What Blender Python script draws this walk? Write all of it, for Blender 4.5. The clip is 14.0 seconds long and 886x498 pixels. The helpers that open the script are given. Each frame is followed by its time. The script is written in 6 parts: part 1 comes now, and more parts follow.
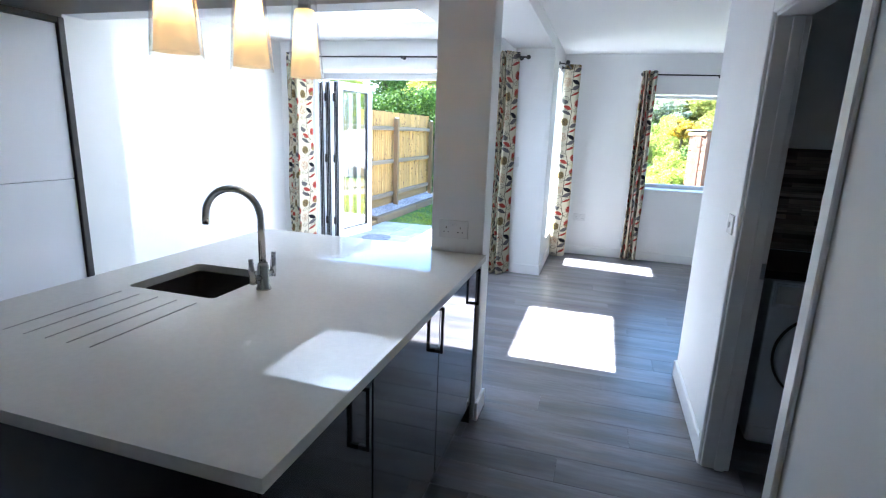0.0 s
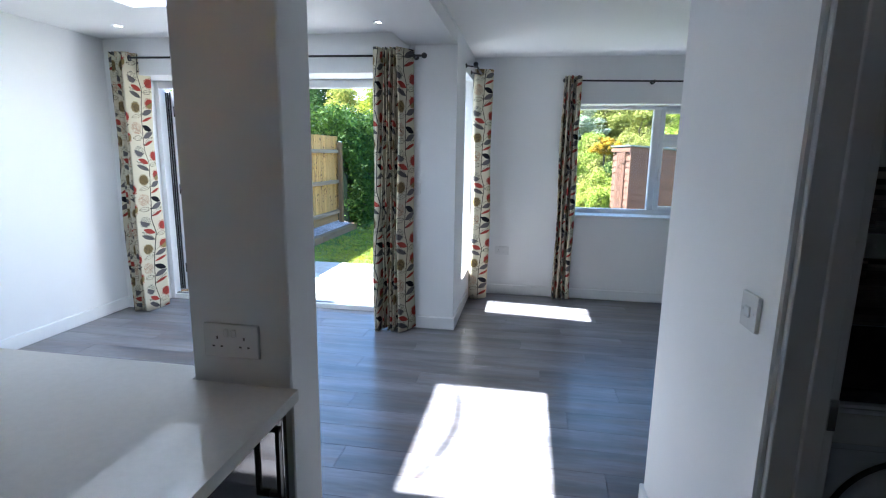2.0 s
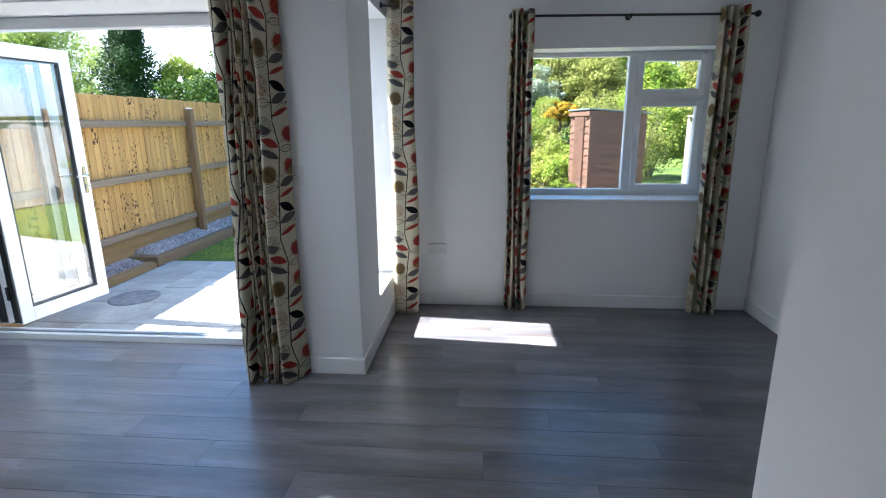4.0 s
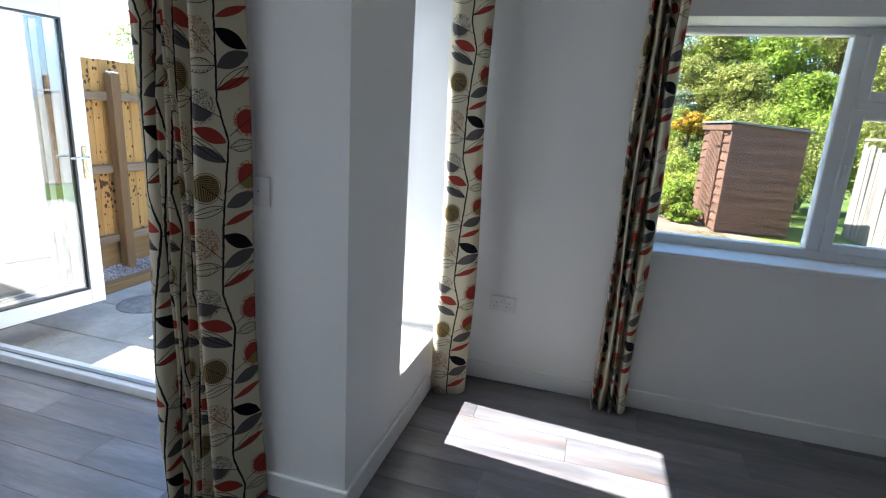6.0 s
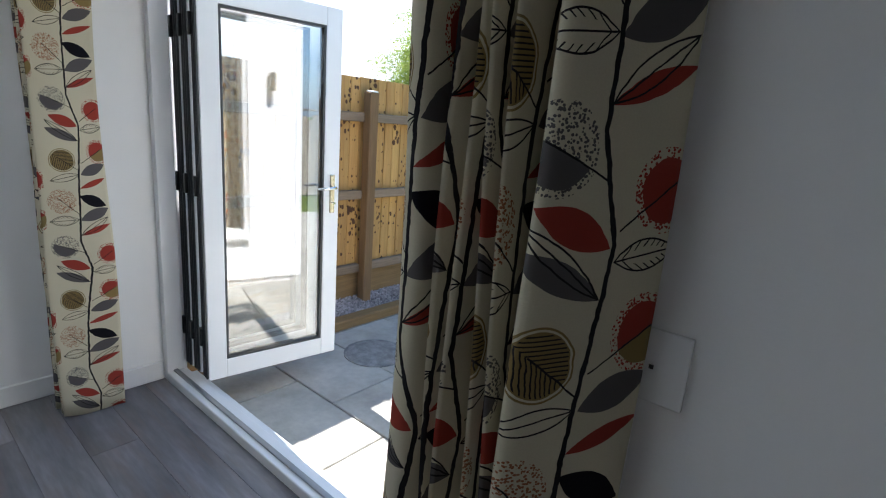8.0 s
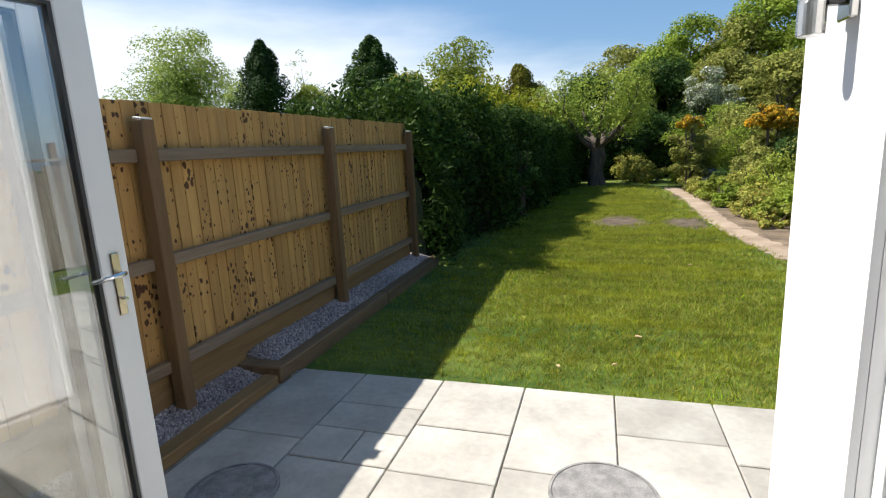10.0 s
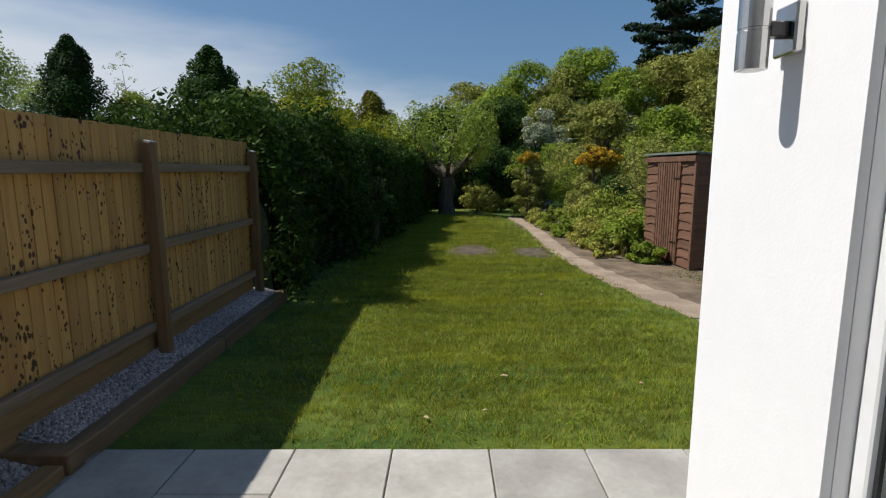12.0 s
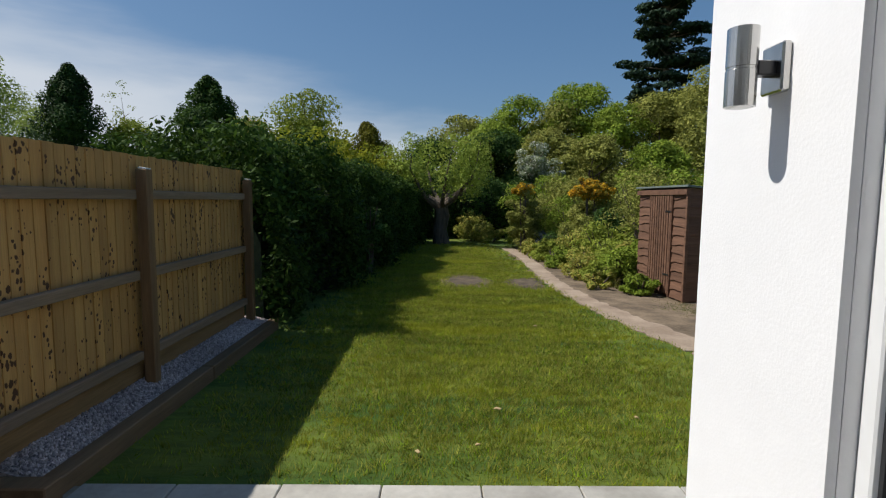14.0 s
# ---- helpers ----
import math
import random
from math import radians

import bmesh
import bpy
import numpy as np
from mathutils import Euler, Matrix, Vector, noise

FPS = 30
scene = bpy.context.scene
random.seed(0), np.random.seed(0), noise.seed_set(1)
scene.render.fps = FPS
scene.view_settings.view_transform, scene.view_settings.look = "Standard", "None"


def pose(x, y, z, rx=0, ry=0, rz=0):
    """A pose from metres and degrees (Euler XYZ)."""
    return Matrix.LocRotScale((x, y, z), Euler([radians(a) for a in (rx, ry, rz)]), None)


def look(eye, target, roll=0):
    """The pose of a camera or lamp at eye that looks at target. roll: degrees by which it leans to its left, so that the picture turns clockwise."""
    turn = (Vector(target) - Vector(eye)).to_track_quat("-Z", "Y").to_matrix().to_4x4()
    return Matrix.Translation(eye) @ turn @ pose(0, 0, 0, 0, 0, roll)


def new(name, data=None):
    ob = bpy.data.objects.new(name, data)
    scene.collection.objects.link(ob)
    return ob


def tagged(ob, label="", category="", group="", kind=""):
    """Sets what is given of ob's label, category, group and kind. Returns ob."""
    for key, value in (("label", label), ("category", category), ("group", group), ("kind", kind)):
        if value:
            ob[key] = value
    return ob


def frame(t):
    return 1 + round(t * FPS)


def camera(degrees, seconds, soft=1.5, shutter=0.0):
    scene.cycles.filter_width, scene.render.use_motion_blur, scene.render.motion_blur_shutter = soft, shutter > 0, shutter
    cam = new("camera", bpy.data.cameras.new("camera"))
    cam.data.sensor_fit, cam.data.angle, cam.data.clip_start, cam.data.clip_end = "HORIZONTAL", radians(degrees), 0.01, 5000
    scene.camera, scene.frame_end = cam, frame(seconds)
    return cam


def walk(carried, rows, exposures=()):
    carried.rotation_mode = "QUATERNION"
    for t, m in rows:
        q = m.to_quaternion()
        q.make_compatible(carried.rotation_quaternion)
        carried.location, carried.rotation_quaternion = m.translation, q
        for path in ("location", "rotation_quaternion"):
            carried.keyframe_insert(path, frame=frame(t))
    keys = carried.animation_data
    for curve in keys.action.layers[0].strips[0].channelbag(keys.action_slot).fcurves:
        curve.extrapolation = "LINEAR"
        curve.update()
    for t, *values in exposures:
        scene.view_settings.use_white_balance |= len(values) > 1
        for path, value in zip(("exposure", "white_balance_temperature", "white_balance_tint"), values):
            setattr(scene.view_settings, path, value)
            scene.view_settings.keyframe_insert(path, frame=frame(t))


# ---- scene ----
cam = camera(81.9, 14.0, soft=1.15)
PATH = [
    (0, (0.489, 0.298, 1.497), (-0.072, 2.164, 1.045), 2.1),
    (0.5, (0.494, 0.577, 1.49), (-0.186, 2.409, 1.066), 1.05),
    (1, (0.483, 0.919, 1.505), (0.033, 2.838, 1.164), 0.1),
    (1.5, (0.497, 1.255, 1.479), (0.139, 3.189, 1.117), 0.1),
    (2, (0.534, 1.578, 1.492), (0.214, 3.518, 1.124), 0.9),
    (2.5, (0.545, 1.943, 1.463), (0.271, 3.887, 1.082), 1.1),
    (3, (0.573, 2.272, 1.481), (0.453, 4.221, 1.05), -1.3),
    (5.5, (0.751, 3.965, 1.469), (0.352, 5.859, 0.967), 2.6),
    (6, (0.687, 4.256, 1.469), (0.156, 6.122, 0.981), 3.5),
    (6.5, (0.59, 4.519, 1.487), (-0.219, 6.278, 0.985), 3.5),
    (7, (0.373, 4.752, 1.490), (-0.892, 6.220, 0.998), 4.6),
    (9.5, (-0.928, 5.431, 1.458), (-1.918, 7.131, 1.093), -0.5),
    (10, (-1.019, 5.592, 1.453), (-1.603, 7.465, 1.067), -2.9),
    (10.5, (-1.069, 5.812, 1.452), (-1.364, 7.748, 1.047), -2.3),
    (11, (-1.061, 5.93, 1.48), (-1.242, 7.878, 1.066), -1.6),
    (11.5, (-1.116, 5.966, 1.487), (-1.247, 7.922, 1.088), -0.7),
    (12, (-1.167, 5.992, 1.473), (-1.178, 7.969, 1.167), -0.2),
    (12.5, (-1.167, 6.0, 1.468), (-1.139, 7.982, 1.2), -0.1),
    (13, (-1.17, 5.995, 1.471), (-1.137, 7.98, 1.231), -0.1),
    (13.5, (-1.162, 5.995, 1.472), (-1.14, 7.984, 1.257), 0.3),
    (14, (-1.164, 5.999, 1.474), (-1.152, 7.99, 1.284), 0.5),
]
EXPOSURES = [
    (0, 3.82, 5450, 10), (1.2, 3.32, 5450, 10), (2.5, 2.68, 5520, 10), (3.0, 2.55, 5580, 10), (5.5, 2.27, 5920, 10), (7.2, 1.92, 5950, 10),
    (9.3, 0.95, 6500, 10), (9.7, 0.8, 6550, 10), (10.2, 0.34, 6550, 10), (10.6, 0.24, 6550, 10), (11.5, -0.08, 6450, 10), (12.3, -0.28, 6400, 10), (14.0, -0.28, 6400, 10),
]
walk(cam, [(t, look(eye, target, roll)) for t, eye, target, roll in PATH], EXPOSURES)

# ---- world, sun, exposure ----
TO_SUN = Vector((-0.72, 0.065, 1.0)).normalized()
world = bpy.data.worlds.new("sky")
scene.world = world
world.use_nodes = True
wn, wl = world.node_tree.nodes, world.node_tree.links
sky = wn.new("ShaderNodeTexSky")
sky.sky_type, sky.sun_disc = "NISHITA", False
sky.sun_elevation, sky.sun_rotation = math.asin(TO_SUN.z), math.atan2(TO_SUN.x, TO_SUN.y)
sky.air_density, sky.dust_density, sky.ozone_density = 1.0, 0.9, 1.6
# thin white haze lying low, higher towards -x
wcoord = wn.new("ShaderNodeTexCoord")
wdot = wn.new("ShaderNodeVectorMath")
wdot.operation, wdot.inputs[1].default_value = "DOT_PRODUCT", (0.22, 0.0, 1.0)
wmap = wn.new("ShaderNodeMapping")
wmap.inputs["Scale"].default_value, wmap.inputs["Rotation"].default_value = (1.5, 1.5, 7.0), (0.0, radians(-16), 0.0)
wnoise = wn.new("ShaderNodeTexNoise")
wnoise.inputs["Scale"].default_value, wnoise.inputs["Detail"].default_value, wnoise.inputs["Roughness"].default_value = 1.6, 5.0, 0.55
wbend = wn.new("ShaderNodeMath")
wbend.operation, wbend.inputs[1].default_value = "MULTIPLY_ADD", -0.16
wfade = wn.new("ShaderNodeMapRange")
wfade.interpolation_type = "SMOOTHSTEP"
wfade.inputs["From Min"].default_value, wfade.inputs["From Max"].default_value = 0.10, -0.05
wfade.inputs["To Min"].default_value, wfade.inputs["To Max"].default_value = 0.0, 0.85
wmix = wn.new("ShaderNodeMix")
wmix.data_type = "RGBA"
wmix.inputs[7].default_value = (12.9, 13.6, 14.5, 1)
wl.new(wcoord.outputs["Generated"], wdot.inputs[0])
wl.new(wcoord.outputs["Generated"], wmap.inputs[0])
wl.new(wmap.outputs[0], wnoise.inputs["Vector"])
wl.new(wnoise.outputs["Fac"], wbend.inputs[0])
wl.new(wdot.outputs["Value"], wbend.inputs[2])
wl.new(wbend.outputs[0], wfade.inputs[0])
wl.new(wfade.outputs[0], wmix.inputs[0])
wthin = wn.new("ShaderNodeMix")
wthin.data_type, wthin.blend_type = "RGBA", "ADD"
wthin.inputs[0].default_value, wthin.inputs[7].default_value = 1.0, (0.45, 1.6, 3.3, 1)
wl.new(sky.outputs[0], wthin.inputs[6])
wl.new(wthin.outputs[2], wmix.inputs[6])
wl.new(wmix.outputs[2], wn["Background"].inputs[0])
wn["Background"].inputs[1].default_value = 0.063

sun = new("sun", bpy.data.lights.new("sun", "SUN"))
sun.data.energy, sun.data.angle, sun.data.color = 6.0, radians(0.55), (1.0, 0.95, 0.87)
sun.matrix_world = look(TO_SUN * 30, (0, 0, 0))

def window_light(name, m, sx, sy, watts):
    """Daylight of the open sky, standing in an opening."""
    ob = new(name, bpy.data.lights.new(name, "AREA"))
    ob.data.shape, ob.data.size, ob.data.size_y, ob.data.energy, ob.data.color = "RECTANGLE", sx, sy, watts, (0.90, 0.96, 1.0)
    ob.matrix_world = m


window_light("rooflight_daylight", pose(-1.6, 4.31, 2.96), 1.06, 1.1, 6.8)
window_light("side_window_daylight", pose(-0.365, 6.56, 1.2, 0, -90, 0), 1.6, 0.46, 0.7)

# ---- materials ----
def mat(name, c1, c2=None, rough=0.5, metal=0.0, scale=6.0, stretch=(1, 1, 1), bump=0.0, bump_scale=None, detail=5.0, coat=0.0, fine=0.0, lo=0.35, hi=0.65, per_object=0.0, spec=None):
    m = bpy.data.materials.new(name)
    m.use_nodes = True
    n, l = m.node_tree.nodes, m.node_tree.links
    b = n["Principled BSDF"]
    b.inputs["Roughness"].default_value, b.inputs["Metallic"].default_value = rough, metal
    b.inputs["Coat Weight"].default_value = coat
    b.inputs["Coat Roughness"].default_value = 0.05
    if spec is not None:
        b.inputs["Specular IOR Level"].default_value = spec
    c2 = c2 or tuple(x * 0.9 for x in c1)
    tc, mp = n.new("ShaderNodeTexCoord"), n.new("ShaderNodeMapping")
    mp.inputs["Scale"].default_value = stretch
    l.new(tc.outputs["Object"], mp.inputs[0])
    no = n.new("ShaderNodeTexNoise")
    no.inputs["Scale"].default_value, no.inputs["Detail"].default_value = scale, detail
    l.new(mp.outputs[0], no.inputs["Vector"])
    ra = n.new("ShaderNodeValToRGB")
    ra.color_ramp.elements[0].position, ra.color_ramp.elements[1].position = lo, hi
    ra.color_ramp.elements[0].color, ra.color_ramp.elements[1].color = (*c1, 1), (*c2, 1)
    l.new(no.outputs["Fac"], ra.inputs[0])
    out = ra.outputs[0]
    if fine:
        f = n.new("ShaderNodeTexNoise")
        f.inputs["Scale"].default_value, f.inputs["Detail"].default_value = scale * 9, 4
        l.new(mp.outputs[0], f.inputs["Vector"])
        fm = n.new("ShaderNodeMapRange")
        fm.inputs["To Min"].default_value, fm.inputs["To Max"].default_value = 1 - fine, 1 + fine
        fm.inputs["From Min"].default_value, fm.inputs["From Max"].default_value = 0.25, 0.75
        l.new(f.outputs["Fac"], fm.inputs[0])
        mu = n.new("ShaderNodeMix")
        mu.data_type, mu.blend_type = "RGBA", "MULTIPLY"
        mu.inputs[0].default_value = 1
        l.new(out, mu.inputs[6]); l.new(fm.outputs[0], mu.inputs[7])
        out = mu.outputs[2]
    if per_object:
        oi = n.new("ShaderNodeObjectInfo")
        pm = n.new("ShaderNodeMapRange")
        pm.inputs["To Min"].default_value, pm.inputs["To Max"].default_value = 1 - per_object, 1 + per_object
        l.new(oi.outputs["Random"], pm.inputs[0])
        mu2 = n.new("ShaderNodeMix")
        mu2.data_type, mu2.blend_type = "RGBA", "MULTIPLY"
        mu2.inputs[0].default_value = 1
        l.new(out, mu2.inputs[6]); l.new(pm.outputs[0], mu2.inputs[7])
        out = mu2.outputs[2]
        ad = n.new("ShaderNodeVectorMath"); ad.operation = "ADD"
        sc = n.new("ShaderNodeVectorMath"); sc.operation = "SCALE"
        sc.inputs[0].default_value = (37, 53, 71)
        l.new(oi.outputs["Random"], sc.inputs["Scale"])
        l.new(mp.outputs[0], ad.inputs[0]); l.new(sc.outputs[0], ad.inputs[1])
        l.new(ad.outputs[0], no.inputs["Vector"])
        if fine:
            l.new(ad.outputs[0], f.inputs["Vector"])
    l.new(out, b.inputs["Base Color"])
    if bump:
        bn = n.new("ShaderNodeTexNoise")
        bn.inputs["Scale"].default_value, bn.inputs["Detail"].default_value = bump_scale or scale * 6, 6
        l.new(mp.outputs[0], bn.inputs["Vector"])
        bu = n.new("ShaderNodeBump")
        bu.inputs["Strength"].default_value, bu.inputs["Distance"].default_value = bump, 0.01
        l.new(bn.outputs["Fac"], bu.inputs["Height"])
        l.new(bu.outputs[0], b.inputs["Normal"])
    return m


def glass(name, tint=(0.985, 0.992, 0.988), ior=0.05):
    m = bpy.data.materials.new(name)
    m.use_nodes = True
    n, l = m.node_tree.nodes, m.node_tree.links
    n.remove(n["Principled BSDF"])
    t, g, x = n.new("ShaderNodeBsdfTransparent"), n.new("ShaderNodeBsdfGlossy"), n.new("ShaderNodeMixShader")
    t.inputs[0].default_value = (*tint, 1)
    g.inputs["Roughness"].default_value = 0.0
    f, p, a = n.new("ShaderNodeLayerWeight"), n.new("ShaderNodeMath"), n.new("ShaderNodeMath")
    f.inputs[0].default_value = 0.5
    p.operation, p.inputs[1].default_value = "POWER", 4.0
    a.operation, a.inputs[1].default_value, a.inputs[2].default_value = "MULTIPLY_ADD", 0.9, ior
    l.new(f.outputs["Facing"], p.inputs[0]); l.new(p.outputs[0], a.inputs[0]); l.new(a.outputs[0], x.inputs[0])
    l.new(t.outputs[0], x.inputs[1]); l.new(g.outputs[0], x.inputs[2])
    l.new(x.outputs[0], n["Material Output"].inputs[0])
    return m


def glow(name, color, strength):
    m = mat(name, color, rough=0.6)
    b = m.node_tree.nodes["Principled BSDF"]
    b.inputs["Emission Color"].default_value, b.inputs["Emission Strength"].default_value = (*color, 1), strength
    return m


def opal_shade():
    """Cream opal glass that lets the bulb's light through."""
    m = mat("cream_opal_shade", (0.86, 0.72, 0.48), (0.84, 0.69, 0.45), rough=0.4, scale=8)
    n, l = m.node_tree.nodes, m.node_tree.links
    t, x = n.new("ShaderNodeBsdfTranslucent"), n.new("ShaderNodeMixShader")
    t.inputs[0].default_value = (0.95, 0.78, 0.5, 1)
    x.inputs[0].default_value = 0.6
    b = n["Principled BSDF"]
    b.inputs["Emission Color"].default_value, b.inputs["Emission Strength"].default_value = (1.0, 0.78, 0.48, 1), 0.06
    l.new(b.outputs[0], x.inputs[1]); l.new(t.outputs[0], x.inputs[2]); l.new(x.outputs[0], n["Material Output"].inputs[0])
    return m


def wood(name, c1, c2, axis, rings=9.0, rough=0.6, knots=0.0, per_object=0.12, bump=0.25, grain=1.0, length=0.06):
    """Wood with grain along the axis 'x', 'y' or 'z' and, if wanted, dark knots."""
    st = {"x": (length, 1, 1), "y": (1, length, 1), "z": (1, 1, length)}[axis]
    m = mat(name, c1, c2, rough=rough, scale=rings, stretch=st, bump=bump, bump_scale=rings * 6, fine=0.16 * grain, per_object=per_object, lo=0.3, hi=0.7)
    if knots:
        n, l = m.node_tree.nodes, m.node_tree.links
        b = n["Principled BSDF"]
        src = b.inputs["Base Color"].links[0].from_socket
        tc, mp = n.new("ShaderNodeTexCoord"), n.new("ShaderNodeMapping")
        mp.inputs["Scale"].default_value = {"x": (0.55, 1, 1), "y": (1, 0.55, 1), "z": (1, 1, 0.75)}[axis]
        l.new(tc.outputs["Object"], mp.inputs[0])
        oi, sc, ad = n.new("ShaderNodeObjectInfo"), n.new("ShaderNodeVectorMath"), n.new("ShaderNodeVectorMath")
        sc.operation, ad.operation = "SCALE", "ADD"
        sc.inputs[0].default_value = (31, 17, 43)
        l.new(oi.outputs["Random"], sc.inputs["Scale"]); l.new(mp.outputs[0], ad.inputs[0]); l.new(sc.outputs[0], ad.inputs[1])
        vo = n.new("ShaderNodeTexVoronoi")
        vo.inputs["Scale"].default_value = 24
        wn, wa = n.new("ShaderNodeTexNoise"), n.new("ShaderNodeVectorMath")
        wn.inputs["Scale"].default_value = 38
        wa.operation = "MULTIPLY_ADD"
        wa.inputs[1].default_value = (0.022, 0.022, 0.022)
        l.new(ad.outputs[0], wn.inputs["Vector"]); l.new(wn.outputs["Color"], wa.inputs[0]); l.new(ad.outputs[0], wa.inputs[2])
        l.new(wa.outputs[0], vo.inputs["Vector"])
        ms = n.new("ShaderNodeTexNoise"); ms.inputs["Scale"].default_value = 3.0
        l.new(ad.outputs[0], ms.inputs["Vector"])
        th = n.new("ShaderNodeMapRange")
        th.inputs["From Min"].default_value, th.inputs["From Max"].default_value = 0.36, 0.72
        th.inputs["To Min"].default_value, th.inputs["To Max"].default_value = 0.02, knots
        l.new(ms.outputs["Fac"], th.inputs[0])
        df = n.new("ShaderNodeMath"); df.operation = "SUBTRACT"
        l.new(th.outputs[0], df.inputs[0]); l.new(vo.outputs["Distance"], df.inputs[1])
        mr = n.new("ShaderNodeMapRange")
        mr.inputs["From Min"].default_value, mr.inputs["From Max"].default_value = 0.0, 0.09
        l.new(df.outputs[0], mr.inputs[0])
        mx = n.new("ShaderNodeMix"); mx.data_type = "RGBA"
        mx.inputs[7].default_value = (0.085, 0.032, 0.011, 1)
        l.new(mr.outputs[0], mx.inputs[0]); l.new(src, mx.inputs[6]); l.new(mx.outputs[2], b.inputs["Base Color"])
    return m



def laminate():
    """Grey oak print: broad cloudy figure along x with warm streaks, over fine grain."""
    m = wood("grey_oak_laminate", (0.085, 0.083, 0.091), (0.22, 0.214, 0.226), "x", rings=7, rough=0.3, per_object=0.09, bump=0.06, grain=1.0, length=0.16)
    n, l = m.node_tree.nodes, m.node_tree.links
    b = n["Principled BSDF"]
    src = b.inputs["Base Color"].links[0].from_socket
    tc, mp, oi, sc, ad, no, mr, mx = (n.new("ShaderNode" + k) for k in ("TexCoord", "Mapping", "ObjectInfo", "VectorMath", "VectorMath", "TexNoise", "MapRange", "Mix"))
    mp.inputs["Scale"].default_value = (1.1, 9.0, 1.0)
    sc.operation, ad.operation = "SCALE", "ADD"
    sc.inputs[0].default_value = (41, 29, 7)
    no.inputs["Scale"].default_value, no.inputs["Detail"].default_value, no.inputs["Roughness"].default_value = 1.6, 7.0, 0.62
    mr.inputs["From Min"].default_value, mr.inputs["From Max"].default_value = 0.47, 0.68
    mr.inputs["To Max"].default_value = 0.55
    mx.data_type = "RGBA"
    mx.inputs[7].default_value = (0.16, 0.115, 0.095, 1)
    l.new(tc.outputs["Object"], mp.inputs[0]); l.new(oi.outputs["Random"], sc.inputs["Scale"])
    l.new(mp.outputs[0], ad.inputs[0]); l.new(sc.outputs[0], ad.inputs[1]); l.new(ad.outputs[0], no.inputs["Vector"])
    l.new(no.outputs["Fac"], mr.inputs[0]); l.new(mr.outputs[0], mx.inputs[0]); l.new(src, mx.inputs[6]); l.new(mx.outputs[2], b.inputs["Base Color"])
    return m


PRINT_W, PRINT_H = 0.235, 0.632


def leaf_print():
    """Cream cloth printed with winding dark stems that carry solid, outlined, dotted and half-filled leaves; UV is in metres of cloth."""
    m = bpy.data.materials.new("leaf_print_cloth")
    m.use_nodes = True
    n, l = m.node_tree.nodes, m.node_tree.links
    b = n["Principled BSDF"]
    b.inputs["Roughness"].default_value = 0.85
    b.inputs["Specular IOR Level"].default_value = 0.12

    def math_(op, a, c=None, d=None):
        k = n.new("ShaderNodeMath")
        k.operation = op
        for i, v in enumerate((a, c, d)):
            if v is None:
                continue
            if isinstance(v, (int, float)):
                k.inputs[i].default_value = v
            else:
                l.new(v, k.inputs[i])
        return k.outputs[0]

    def both(*masks):
        out = masks[0]
        for k in masks[1:]:
            out = math_("MULTIPLY", out, k)
        return out

    def mix(fac, c1, c2):
        k = n.new("ShaderNodeMix")
        k.data_type = "RGBA"
        l.new(fac, k.inputs[0])
        for i, c in ((6, c1), (7, c2)):
            if isinstance(c, tuple):
                k.inputs[i].default_value = (*c, 1)
            else:
                l.new(c, k.inputs[i])
        return k.outputs[2]

    uv = n.new("ShaderNodeUVMap")
    sp = n.new("ShaderNodeSeparateXYZ")
    l.new(uv.outputs[0], sp.inputs[0])
    col = math_("FLOOR", math_("DIVIDE", sp.outputs[0], PRINT_W))
    a = math_("SUBTRACT", sp.outputs[0], math_("MULTIPLY_ADD", col, PRINT_W, PRINT_W / 2))
    odd = math_("FLOORED_MODULO", col, 2.0)
    v = math_("FLOORED_MODULO", math_("MULTIPLY_ADD", odd, PRINT_H * 0.47, sp.outputs[1]), PRINT_H)
    # the stem winds gently: its offset along the repeat
    wind = n.new("ShaderNodeValToRGB")
    e = wind.color_ramp.elements
    e[0].position, e[0].color = 0.0, (0.32,) * 3 + (1,)
    e[1].position, e[1].color = 1.0, (0.32,) * 3 + (1,)
    for p, k in ((0.10, 0.42), (0.43, 0.90), (0.63, 0.12), (0.80, 0.22)):
        e.new(p).color = (k, k, k, 1)
    l.new(math_("DIVIDE", v, PRINT_H), wind.inputs[0])
    bent = n.new("ShaderNodeSeparateColor")
    l.new(wind.outputs[0], bent.inputs[0])
    stem_x = math_("MULTIPLY_ADD", bent.outputs[0], 0.042, -0.018)
    # uneven drawing by hand
    wob = n.new("ShaderNodeTexNoise")
    wob.inputs["Scale"].default_value = 45
    l.new(uv.outputs[0], wob.inputs["Vector"])
    hand = math_("MULTIPLY_ADD", wob.outputs["Fac"], 0.007, -0.0035)
    a = math_("ADD", a, hand)
    dots = n.new("ShaderNodeTexVoronoi")
    dots.inputs["Scale"].default_value = 260
    l.new(uv.outputs[0], dots.inputs["Vector"])
    dotted = math_("LESS_THAN", dots.outputs["Distance"], 0.46)
    weave = n.new("ShaderNodeTexNoise")
    weave.inputs["Scale"].default_value = 420
    l.new(uv.outputs[0], weave.inputs["Vector"])
    c = mix(weave.outputs["Fac"], (0.54, 0.49, 0.36), (0.63, 0.575, 0.43))
    INK, GREY, RED, OLIVE, BLACK, RUST = (0.02, 0.018, 0.02), (0.105, 0.097, 0.097), (0.31, 0.046, 0.032), (0.235, 0.165, 0.065), (0.010, 0.009, 0.013), (0.30, 0.12, 0.06)

